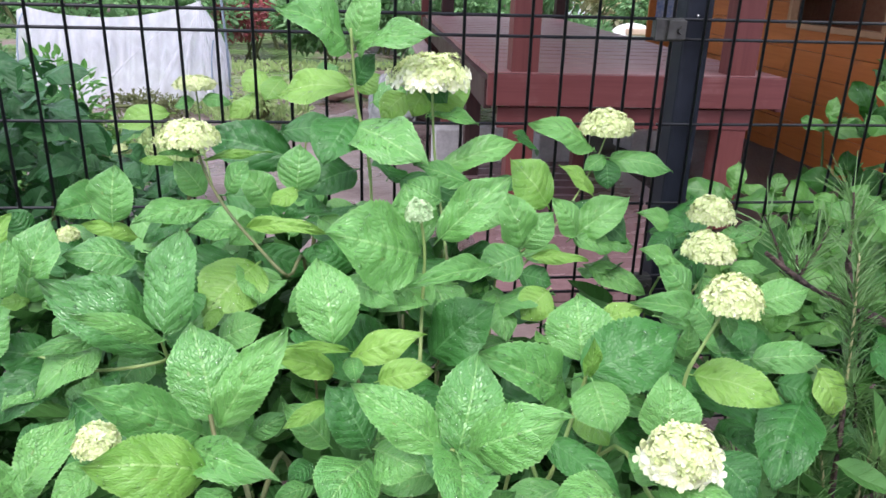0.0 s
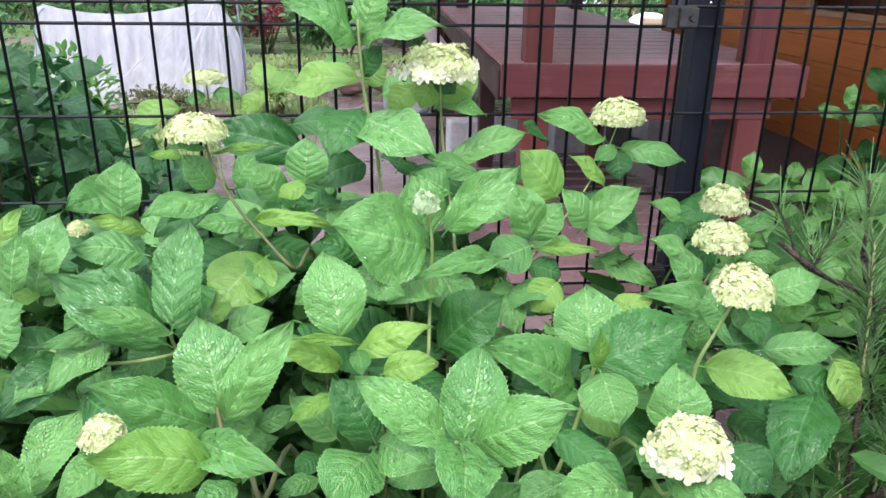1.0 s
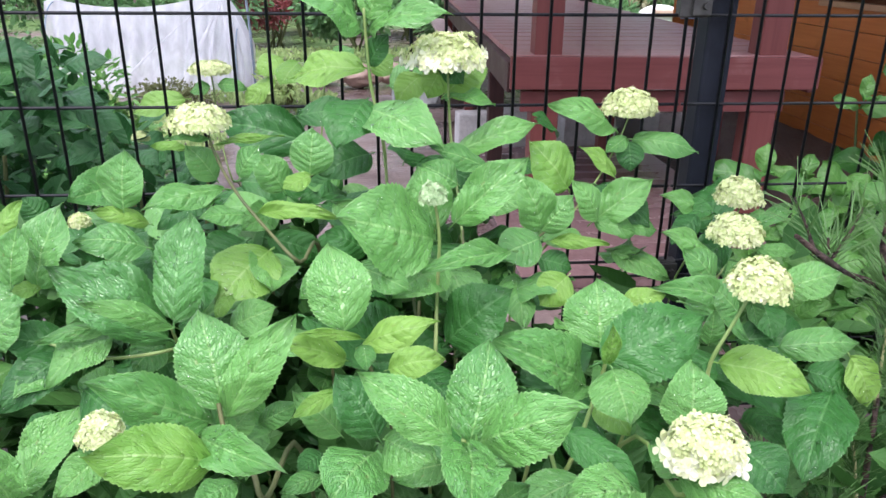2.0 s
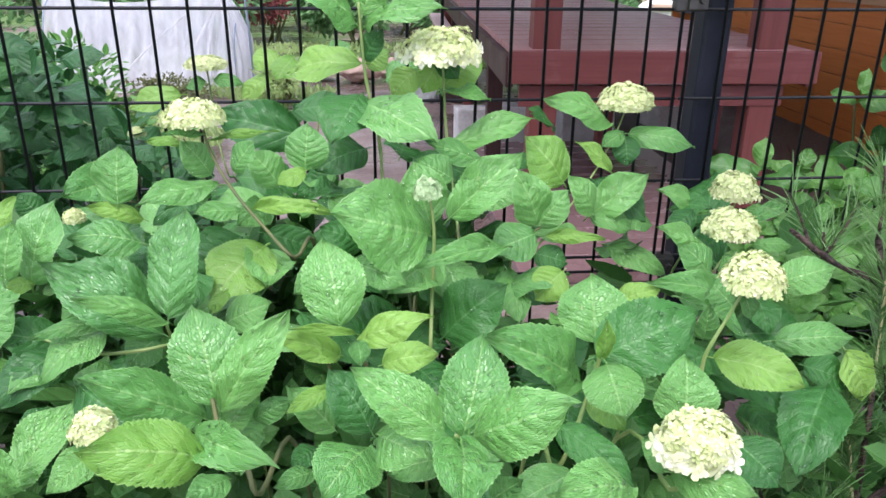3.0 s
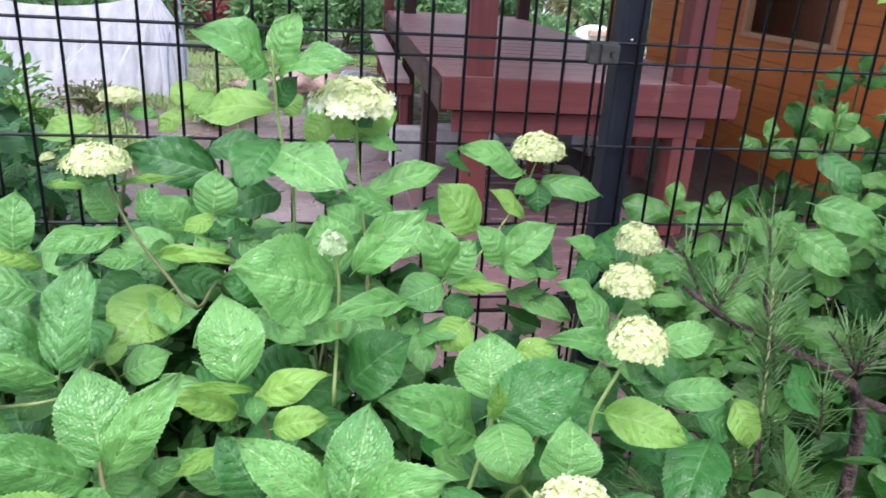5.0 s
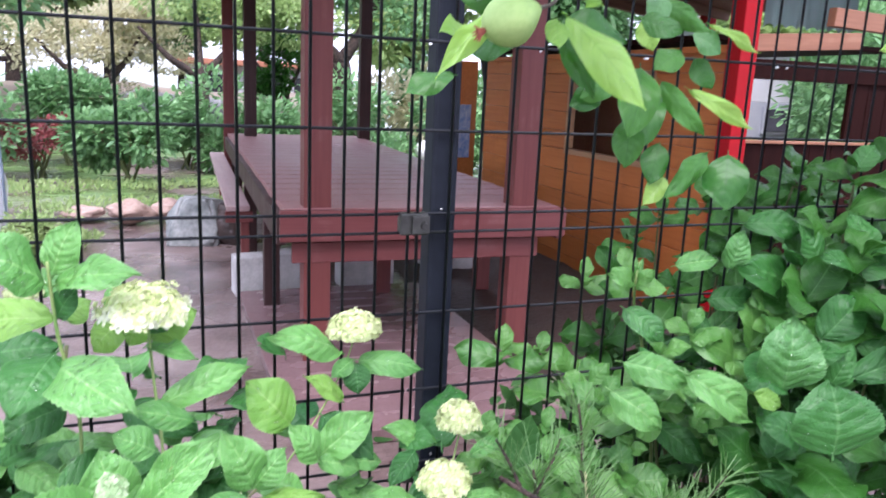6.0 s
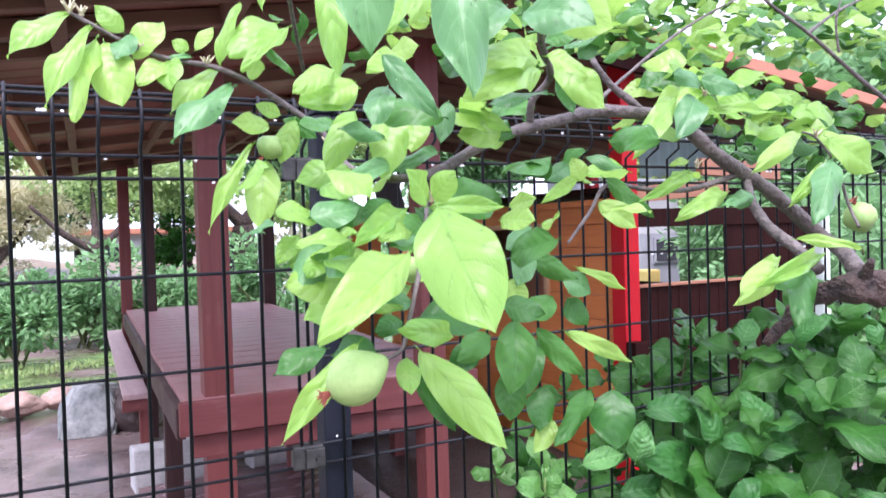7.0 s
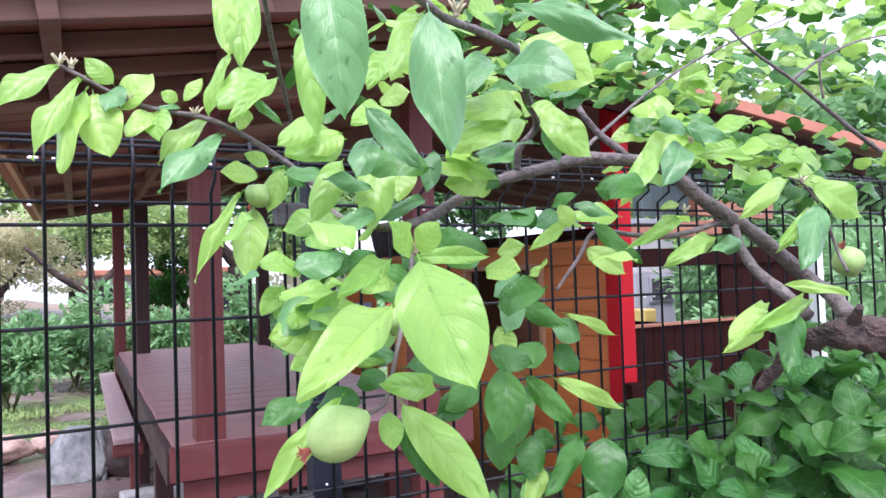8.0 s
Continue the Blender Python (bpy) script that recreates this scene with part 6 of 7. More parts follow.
qleaf(quince, "n", (-0.175, -0.4, 1.495), (-0.156, -0.4, 1.548), 0.015)
qleaf(quince, "n", (-0.127, -0.4, 1.535), (-0.172, -0.42, 1.497), 0.033)
qleaf(quince, "n", (-0.122, -0.42, 1.527), (-0.167, -0.44, 1.482), 0.017)
qleaf(quince, "d", (-0.139, -0.4, 1.513), (-0.118, -0.42, 1.486), 0.009)
qleaf(quince, "n", (-0.142, -0.4, 1.502), (-0.15, -0.4, 1.484), 0.017)
qleaf(quince, "n", (-0.131, -0.38, 1.449), (-0.166, -0.39, 1.449), 0.020)
qleaf(quince, "n", (-0.12, -0.38, 1.459), (-0.142, -0.38, 1.467), 0.014)
qleaf(quince, "n", (-0.108, -0.38, 1.455), (-0.122, -0.38, 1.415), 0.023)
qleaf(quince, "d", (-0.115, -0.37, 1.456), (-0.084, -0.37, 1.441), 0.017)
qleaf(quince, "n", (-0.146, -0.38, 1.432), (-0.193, -0.42, 1.355), 0.013)
qleaf(quince, "n", (-0.132, -0.37, 1.42), (-0.144, -0.39, 1.357), 0.032)
qleaf(quince, "n", (-0.219, -0.72, 1.481), (-0.226, -0.74, 1.44), 0.015)
qleaf(quince, "n", (-0.227, -0.72, 1.48), (-0.231, -0.74, 1.445), 0.011)
qleaf(quince, "s", (-0.211, -0.8, 1.459), (-0.209, -0.81, 1.407), 0.022)
qleaf(quince, "n", (-0.196, -0.73, 1.464), (-0.195, -0.74, 1.415), 0.013)
qleaf(quince, "s", (-0.151, -0.76, 1.468), (-0.154, -0.78, 1.402), 0.023)
qleaf(quince, "n", (-0.123, -0.7, 1.491), (-0.152, -0.72, 1.448), 0.018)
qleaf(quince, "n", (-0.124, -0.66, 1.483), (-0.143, -0.67, 1.456), 0.013)
qleaf(quince, "s", (-0.034, -0.62, 1.498), (-0.078, -0.64, 1.461), 0.022)
qleaf(quince, "n", (0.007, -0.6, 1.463), (-0.074, -0.63, 1.434), 0.029)
qleaf(quince, "n", (0.005, -0.6, 1.469), (-0.069, -0.63, 1.458), 0.024)
qleaf(quince, "s", (-0.123, -0.62, 1.458), (-0.097, -0.64, 1.418), 0.017)
qleaf(quince, "n", (-0.09, -0.58, 1.468), (-0.126, -0.6, 1.452), 0.018)
qleaf(quince, "s", (-0.103, -0.58, 1.448), (-0.124, -0.6, 1.418), 0.020)
qleaf(quince, "n", (-0.128, -0.55, 1.463), (-0.165, -0.57, 1.441), 0.018)
qleaf(quince, "n", (-0.111, -0.54, 1.458), (-0.14, -0.55, 1.439), 0.020)
qleaf(quince, "n", (-0.095, -0.5, 1.445), (-0.127, -0.52, 1.395), 0.023)
qleaf(quince, "s", (-0.081, -0.52, 1.422), (-0.121, -0.53, 1.426), 0.014)
qleaf(quince, "n", (-0.067, -0.5, 1.444), (-0.083, -0.52, 1.391), 0.032)
qleaf(quince, "n", (-0.044, -0.5, 1.447), (-0.059, -0.52, 1.412), 0.027)
qleaf(quince, "s", (-0.077, -0.52, 1.403), (-0.134, -0.54, 1.377), 0.017)
qleaf(quince, "s", (-0.015, -0.48, 1.418), (-0.067, -0.5, 1.397), 0.014)
qleaf(quince, "n", (-0.004, -0.5, 1.451), (0.035, -0.52, 1.432), 0.012)
qleaf(quince, "s", (-0.025, -0.52, 1.452), (-0.038, -0.53, 1.418), 0.017)
qleaf(quince, "n", (0.023, -0.55, 1.556), (-0.014, -0.56, 1.555), 0.031)
qleaf(quince, "s", (0.012, -0.56, 1.538), (0.001, -0.56, 1.554), 0.019)
qleaf(quince, "n", (-0.034, -0.66, 1.498), (0.005, -0.68, 1.472), 0.038)
qleaf(quince, "s", (-0.068, -0.7, 1.503), (-0.024, -0.76, 1.466), 0.015)
qleaf(quince, "s", (-0.048, -0.66, 1.48), (-0.025, -0.7, 1.465), 0.033)
qleaf(quince, "n", (0.092, -0.5, 1.497), (0.124, -0.53, 1.453), 0.032)
qleaf(quince, "s", (0.098, -0.5, 1.488), (0.104, -0.51, 1.451), 0.017)
qleaf(quince, "s", (0.12, -0.5, 1.502), (0.141, -0.5, 1.521), 0.017)
qleaf(quince, "n", (0.257, -0.48, 1.48), (0.171, -0.51, 1.413), 0.024)
qleaf(quince, "s", (0.283, -0.48, 1.481), (0.235, -0.5, 1.433), 0.030)
qleaf(quince, "n", (0.311, -0.48, 1.471), (0.369, -0.5, 1.467), 0.017)
qleaf(quince, "s", (0.292, -0.48, 1.494), (0.242, -0.49, 1.501), 0.023)
qleaf(quince, "s", (0.292, -0.48, 1.5), (0.326, -0.5, 1.485), 0.022)
qleaf(quince, "n", (0.421, -0.5, 1.446), (0.315, -0.52, 1.4), 0.021)
qleaf(quince, "n", (0.466, -0.5, 1.443), (0.515, -0.52, 1.405), 0.041)
qleaf(quince, "s", (0.443, -0.52, 1.415), (0.383, -0.54, 1.347), 0.034)
qleaf(quince, "n", (0.466, -0.5, 1.414), (0.371, -0.52, 1.367), 0.017)
qleaf(quince, "n", (0.339, -0.47, 1.385), (0.252, -0.48, 1.356), 0.021)
qleaf(quince, "s", (0.387, -0.47, 1.382), (0.308, -0.49, 1.369), 0.020)
qleaf(quince, "n", (0.293, -0.46, 1.407), (0.205, -0.48, 1.374), 0.016)
qleaf(quince, "n", (0.18, -0.45, 1.376), (0.21, -0.47, 1.35), 0.025)
qleaf(quince, "d", (0.189, -0.45, 1.4), (0.231, -0.47, 1.359), 0.020)
qleaf(quince, "s", (0.165, -0.45, 1.42), (0.195, -0.47, 1.407), 0.014)
qleaf(quince, "s", (0.144, -0.45, 1.412), (0.116, -0.45, 1.397), 0.018)
qleaf(quince, "n", (0.16, -0.45, 1.397), (0.147, -0.45, 1.419), 0.021)
qleaf(quince, "n", (0.153, -0.45, 1.399), (0.096, -0.47, 1.375), 0.014)
qleaf(quince, "n", (-0.096, -0.62, 1.37), (-0.12, -0.64, 1.387), 0.019)
qleaf(quince, "n", (-0.093, -0.62, 1.371), (-0.086, -0.64, 1.387), 0.018)
qleaf(quince, "n", (-0.102, -0.6, 1.366), (-0.149, -0.63, 1.344), 0.016)
qleaf(quince, "d", (-0.112, -0.6, 1.37), (-0.133, -0.6, 1.363), 0.012)
qleaf(quince, "n", (-0.103, -0.61, 1.351), (-0.134, -0.63, 1.347), 0.013)
qleaf(quince, "n", (-0.084, -0.6, 1.367), (-0.039, -0.62, 1.366), 0.013)
qleaf(quince, "n", (-0.155, -0.54, 1.351), (-0.173, -0.55, 1.332), 0.015)
qleaf(quince, "s", (-0.141, -0.55, 1.349), (-0.165, -0.57, 1.306), 0.023)
qleaf(quince, "n", (-0.126, -0.57, 1.345), (-0.148, -0.58, 1.334), 0.014)
qleaf(quince, "n", (-0.129, -0.66, 1.339), (-0.195, -0.7, 1.299), 0.027)
qleaf(quince, "n", (-0.125, -0.69, 1.363), (-0.122, -0.74, 1.302), 0.043)
qleaf(quince, "s", (-0.123, -0.65, 1.309), (-0.158, -0.66, 1.32), 0.014)
qleaf(quince, "n", (-0.126, -0.65, 1.307), (-0.165, -0.67, 1.312), 0.006)
qleaf(quince, "d", (-0.124, -0.64, 1.298), (-0.147, -0.65, 1.296), 0.013)
qleaf(quince, "n", (-0.102, -0.66, 1.29), (-0.145, -0.68, 1.3), 0.016)
qleaf(quince, "n", (-0.153, -0.64, 1.288), (-0.202, -0.655, 1.242), 0.014)
qleaf(quince, "n", (-0.129, -0.655, 1.28), (-0.134, -0.67, 1.262), 0.014)
qleaf(quince, "n", (-0.118, -0.65, 1.282), (-0.086, -0.69, 1.23), 0.025)
qleaf(quince, "d", (-0.117, -0.64, 1.271), (-0.102, -0.66, 1.235), 0.015)
qleaf(quince, "d", (0.082, -0.44, 1.265), (0.062, -0.46, 1.199), 0.038)
qleaf(quince, "d", (0.056, -0.44, 1.252), (0.012, -0.45, 1.235), 0.026)
qleaf(quince, "d", (0.08, -0.43, 1.216), (0.075, -0.44, 1.169), 0.031)
qleaf(quince, "d", (0.117, -0.42, 1.244), (0.088, -0.44, 1.189), 0.034)
qleaf(quince, "d", (0.135, -0.43, 1.282), (0.098, -0.44, 1.263), 0.028)
qleaf(quince, "n", (0.065, -0.46, 1.305), (0.073, -0.47, 1.279), 0.022)
qleaf(quince, "s", (0.094, -0.45, 1.329), (0.067, -0.47, 1.3), 0.026)
qleaf(quince, "s", (0.091, -0.46, 1.353), (0.055, -0.47, 1.333), 0.017)
qleaf(quince, "d", (0.114, -0.43, 1.253), (0.156, -0.45, 1.203), 0.023)
qleaf(quince, "n", (0.151, -0.43, 1.247), (0.225, -0.44, 1.211), 0.018)
qleaf(quince, "n", (0.167, -0.43, 1.311), (0.221, -0.44, 1.286), 0.012)
qleaf(quince, "d", (0.097, -0.44, 1.326), (0.151, -0.45, 1.3), 0.021)
qleaf(quince, "s", (0.154, -0.42, 1.3), (0.182, -0.43, 1.283), 0.026)
qleaf(quince, "d", (0.18, -0.43, 1.183), (0.118, -0.45, 1.141), 0.026)
qleaf(quince, "d", (0.199, -0.44, 1.184), (0.184, -0.46, 1.129), 0.046)
qleaf(quince, "n", (0.292, -0.57, 1.317), (0.194, -0.6, 1.282), 0.027)
qleaf(quince, "n", (0.352, -0.57, 1.319), (0.224, -0.6, 1.295), 0.017)
qleaf(quince, "d", (0.323, -0.57, 1.31), (0.274, -0.6, 1.258), 0.033)
qleaf(quince, "n", (0.316, -0.57, 1.334), (0.366, -0.6, 1.323), 0.012)
qleaf(quince, "d", (0.044, -0.43, 1.242), (0.008, -0.44, 1.226), 0.026)
qleaf(quince, "d", (0.128, -0.42, 1.192), (0.113, -0.43, 1.152), 0.030)
qleaf(quince, "n", (0.137, -0.42, 1.158), (0.108, -0.43, 1.131), 0.022)
qleaf(quince, "d", (0.167, -0.41, 1.278), (0.184, -0.42, 1.249), 0.027)
qbranch(quince, "b", 0.016, 0.008, (0.452, -0.54, 1.296), (0.484, -0.5, 1.318), (0.493, -0.466, 1.336), (0.408, -0.466, 1.387), (0.331, -0.466, 1.423), (0.291, -0.466, 1.448), (0.26, -0.466, 1.461), (0.217, -0.466, 1.464), (0.163, -0.466, 1.463), (0.128, -0.468, 1.454), (0.068, -0.47, 1.439), (0.025, -0.48, 1.423), (-0.015, -0.49, 1.403), (-0.043, -0.5, 1.395))
qbranch(quince, "b", 0.008, 0.005, (0.224, -0.466, 1.464), (0.212, -0.462, 1.477), (0.195, -0.455, 1.492), (0.18, -0.45, 1.512), (0.178, -0.44, 1.532))
qbranch(quince, "b", 0.011, 0.009, (0.347, -0.57, 1.303), (0.353, -0.54, 1.325), (0.364, -0.5, 1.347), (0.366, -0.48, 1.371), (0.371, -0.468, 1.397))
qbranch(quince, "b", 0.006, 0.003, (0.363, -0.468, 1.407), (0.347, -0.462, 1.4), (0.293, -0.455, 1.388), (0.238, -0.452, 1.389), (0.191, -0.45, 1.393), (0.168, -0.45, 1.366), (0.14, -0.45, 1.336))
qbranch(quince, "b", 0.006, 0.0028, (-0.043, -0.5, 1.395), (-0.059, -0.47, 1.396), (-0.077, -0.44, 1.406), (-0.086, -0.42, 1.427), (-0.096, -0.41, 1.444), (-0.126, -0.4, 1.468), (-0.155, -0.4, 1.484), (-0.181, -0.4, 1.493), (-0.21, -0.4, 1.496), (-0.237, -0.4, 1.502), (-0.268, -0.4, 1.517), (-0.286, -0.4, 1.526))
qbranch(quince, "b", 0.003, 0.0022, (-0.108, -0.42, 1.484), (-0.116, -0.44, 1.485), (-0.146, -0.52, 1.494), (-0.174, -0.6, 1.495), (-0.2, -0.68, 1.493), (-0.214, -0.72, 1.492))
qbranch(quince, "b", 0.006, 0.004, (0.086, -0.47, 1.447), (0.082, -0.48, 1.466), (0.088, -0.5, 1.484), (0.051, -0.54, 1.5), (0.007, -0.6, 1.508), (-0.036, -0.63, 1.509), (-0.098, -0.68, 1.497), (-0.129, -0.71, 1.493), (-0.16, -0.74, 1.488))
qbranch(quince, "b", 0.003, 0.002, (-0.043, -0.5, 1.395), (-0.067, -0.56, 1.372), (-0.099, -0.62, 1.344), (-0.117, -0.65, 1.329), (-0.125, -0.66, 1.317), (-0.133, -0.665, 1.297), (-0.138, -0.668, 1.287), (-0.148, -0.67, 1.283))
qbranch(quince, "b", 0.004, 0.002, (0.226, -0.4, 1.489), (0.273, -0.38, 1.517), (0.408, -0.34, 1.596), (0.558, -0.3, 1.666), (0.74, -0.28, 1.74))
qbranch(quince, "b", 0.006, 0.003, (0.758, -0.4, 1.508), (0.691, -0.4, 1.537), (0.633, -0.4, 1.565), (0.572, -0.4, 1.595), (0.498, -0.4, 1.625), (0.457, -0.4, 1.649))
qbranch(quince, "b", 0.004, 0.002, (0.572, -0.4, 1.595), (0.671, -0.38, 1.643), (0.797, -0.36, 1.688), (0.899, -0.36, 1.709))
qbranch(quince, "b", 0.003, 0.002, (0.634, -0.4, 1.575), (0.629, -0.4, 1.617), (0.646, -0.4, 1.658))
qbranch(quince, "b", 0.003, 0.002, (0.486, -0.52, 1.343), (0.498, -0.5, 1.369), (0.476, -0.5, 1.414), (0.444, -0.5, 1.442), (0.421, -0.5, 1.448))
fruit(quince, (-0.18, -0.67, 1.269), (-0.148, -0.67, 1.283), 0.029)
fruit(quince, (-0.137, -0.38, 1.422), (-0.124, -0.38, 1.439), 0.024)
fruit(quince, (-0.15, -0.55, 1.321), (-0.129, -0.55, 1.334), 0.018)
fruit(quince, (0.51, -0.5, 1.369), (0.528, -0.5, 1.337), 0.036)
fruit(quince, (-0.116, -0.63, 1.336), (-0.112, -0.63, 1.32), 0.015)
qbud(quince, (-0.286, -0.4, 1.527))
qbud(quince, (-0.278, -0.4, 1.526))
qbud(quince, (-0.236, -0.4, 1.503))
qbud(quince, (-0.186, -0.4, 1.494))
qbud(quince, (0.007, -0.6, 1.513))
qbud(quince, (0.308, -0.47, 1.487))
qbud(quince, (0.305, -0.46, 1.413))
qbud(quince, (0.444, -0.5, 1.444))
qbud(quince, (-0.093, -0.62, 1.371))
qbud(quince, (-0.09, -0.42, 1.428))
qbud(quince, (-0.092, -0.68, 1.501))
qstub(quince, (0.332, -0.52, 1.228), (0.35, -0.56, 1.275), (0.361, -0.6, 1.288), (0.406, -0.62, 1.281))

def crown_spot(rnd):
    x = 0.05 + 1.4 * rnd.random() ** 0.8
    y = rnd.uniform(-0.30, 0.25)
    return x, y, 1.53 + 0.16 * (y + 0.45) + 0.10 * x + 0.34 * rnd.random() ** 1.3


def middle_spot(rnd):
    u = rnd.random()
    x = -0.12 + 0.27 * u
    return x, rnd.uniform(-0.60, -0.40), 1.36 + 0.10 * u + rnd.gauss(0, 0.07)


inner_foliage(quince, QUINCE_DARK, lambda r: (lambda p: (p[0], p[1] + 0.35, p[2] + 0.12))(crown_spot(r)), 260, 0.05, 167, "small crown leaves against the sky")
inner_foliage(quince, QUINCE, lambda r: (lambda p: (p[0] + 0.1, p[1] + 0.15, p[2] + 0.05))(crown_spot(r)), 260, 0.05, 168, "small bright crown leaves")
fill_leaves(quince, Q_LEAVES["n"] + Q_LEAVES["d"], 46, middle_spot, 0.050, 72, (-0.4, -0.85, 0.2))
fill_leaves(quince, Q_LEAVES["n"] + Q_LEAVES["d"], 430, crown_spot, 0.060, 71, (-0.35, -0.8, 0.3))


def edge_spot(rnd):
    x = 0.42 + 1.15 * rnd.random()
    return x, rnd.uniform(-0.34, 0.0), 1.38 + 0.12 * x + rnd.uniform(-0.03, 0.22)


fill_leaves(quince, Q_LEAVES["n"] + Q_LEAVES["d"] + Q_LEAVES["d"], 150, edge_spot, 0.058, 73, (-0.4, -0.7, 0.5))


def cluster_spot(rnd):
    return -0.145 + rnd.gauss(0.0, 0.025), rnd.uniform(-0.60, -0.52), 1.335 + rnd.gauss(0.0, 0.032)


fill_leaves(quince, Q_LEAVES["n"] + Q_LEAVES["s"][:1], 26, cluster_spot, 0.045, 76, (-0.4, -0.8, 0.4))


def roof_spot(rnd):
    u = rnd.random()
    y = rnd.uniform(-0.40, -0.12)
    return 0.30 + 0.32 * u + (y + 0.4) * (0.95 + 0.55 * u), y, 1.53 - 0.07 * u + 0.27 * (y + 0.4) + rnd.gauss(0.0, 0.03)


fill_leaves(quince, Q_LEAVES["d"] + Q_LEAVES["n"][:1], 70, lambda r: (r.uniform(0.75, 1.5), r.uniform(-0.2, 0.2), r.uniform(1.55, 1.9)), 0.06, 75, (-0.4, -0.8, 0.3))
fill_leaves(quince, Q_LEAVES["n"] + Q_LEAVES["n"] + Q_LEAVES["d"], 80, roof_spot, 0.055, 74, (-0.4, -0.8, 0.3))

# ---- leafy shrubs before and behind the fence ----
def rosette(plant, tip, axis, size, rnd, pairs=2, meshes=S_LEAVES):
    """A shoot end with opposite pairs of leaves, each pair turned by a quarter."""
    tip, axis = Vector(tip), Vector(axis).normalized()
    a = axis.orthogonal().normalized()
    spin = rnd.uniform(0, 6.28)
    for k in range(pairs):
        t = spin + k * math.pi / 2 + rnd.uniform(-0.2, 0.2)
        p = tip - axis * size * 0.24 * k
        for s in (0, math.pi):
            d = Matrix.Rotation(t + s, 3, axis) @ a
            lean = 0.75 - 0.42 * k
            way = (d + axis * lean + Vector((0, 0, -0.12 * k))).normalized()
            l = size * (0.62 + 0.22 * k) * rnd.uniform(0.85, 1.15)
            under("leaf", rnd.choice(meshes), plant, leaf_pose(p, p + way * l, l * rnd.uniform(0.52, 0.74), axis + Vector((-0.25, -0.65, 0.15))))
    return tip - axis * size * 0.24 * pairs


def leafy_shrub(label, x0, x1, y0, y1, top, seed, count, low, high, old, young):
    ob = thing("leafy_shrub", pose((x0 + x1) / 2, (y0 + y1) / 2, 0), label, "shrub", "shrubs along the fence")
    rnd = random.Random(seed)
    for k in range(count):
        u = (k * 0.618034) % 1.0
        x = x0 + (x1 - x0) * u + rnd.uniform(-0.04, 0.04)
        bow = (1 - abs(2 * u - 1) ** 3) ** 0.5
        y = (y0 + y1) / 2 + rnd.uniform(-0.5, 0.5) * (y1 - y0) * (0.55 + 0.5 * bow)
        z = top(x, y) - rnd.choice((0.0, 0.03, 0.08, 0.15, 0.24, 0.34, 0.44)) + rnd.uniform(-0.03, 0.02)
        foot = rosette(ob, (x, y, z), (rnd.uniform(-0.35, 0.25), rnd.uniform(-0.55, 0.0), 1.0), rnd.uniform(low, high), rnd, 2 if k % 3 else 3, young if x + rnd.uniform(-0.15, 0.15) < 0.54 else old)
        if k % 4 == 0:
            end = Vector((x0 + (x1 - x0) * (0.3 + 0.4 * u), (y0 + y1) / 2, -0.02))
            under("stem", mesh_of("stem", rod([foot + Vector((0, 0, 0.03)), foot.lerp(end, 0.3) + Vector((0, 0.04, 0)), end], 0.002, 0.006, 5), STEM_BROWN, True), ob)
    inner_foliage(ob, INNER, lambda r: (lambda x, y: (x, y, top(x, y) * r.uniform(0.25, 0.80)))(*in_round(r, x0 - 0.04, x1 + 0.04, (y0 + y1) / 2 - 0.1, y1 + 0.05)), 1500, 0.06, seed + 1, "inner leaves, shade put into their dark colour")


leafy_shrub("dense glossy green shrub in front of the wire fence", 0.35, 1.25, -0.42, -0.06, lambda x, y: 0.79 + 0.42 * min((x - 0.43) / 0.5, 1.0) + 0.35 * (y + 0.1), 90, 84, 0.10, 0.145, H_LEAVES["d"] + S_LEAVES + S_LEAVES, S_YOUNG + H_LEAVES["d"])
leafy_shrub("dense glossy green shrub pressed against the back of the fence", 0.30, 1.50, 0.04, 0.42, lambda x, y: 0.71 + 0.40 * min(max(x - 0.30, 0) / 0.55, 1.0) - 0.15 * y, 95, 80, 0.075, 0.12, S_LEAVES, S_YOUNG)

front = bpy.data.objects["leafy_shrub"]


def young_edge(plant, seed):
    """Small bright shoots along the low end of the shrub."""
    rnd = random.Random(seed)
    for _ in range(34):
        u = rnd.random()
        rosette(plant, (0.10 + 0.52 * u + rnd.uniform(-0.03, 0.03), rnd.uniform(-0.20, -0.05), 0.72 + 0.20 * u - rnd.uniform(0.0, 0.16)), (rnd.uniform(-0.4, 0.2), rnd.uniform(-0.5, -0.1), 1.0), rnd.uniform(0.05, 0.085), rnd, 2, S_YOUNG)


young_edge(front, 31)

hleaf(front, "s", (0.514, -0.26, 0.815), (0.525, -0.25, 0.929), 0.093, (-0.35, -0.75, 0.55))
hleaf(front, "d", (0.68, -0.1, 0.915), (0.535, -0.12, 0.976), 0.074, (-0.35, -0.75, 0.55))
hleaf(front, "d", (0.443, -0.42, 0.802), (0.44, -0.4, 0.895), 0.109, (-0.35, -0.75, 0.55))
hleaf(front, "n", (0.336, -0.26, 0.86), (0.443, -0.28, 0.785), 0.054, (-0.35, -0.75, 0.55))
hleaf(front, "n", (0.27, -0.2, 0.862), (0.374, -0.22, 0.826), 0.050, (-0.35, -0.75, 0.55))
hleaf(front, "n", (0.24, -0.22, 0.829), (0.311, -0.25, 0.775), 0.050, (-0.35, -0.75, 0.55))
hleaf(front, "d", (0.585, -0.07, 1.036), (0.698, -0.09, 1.03), 0.050, (-0.35, -0.75, 0.55))
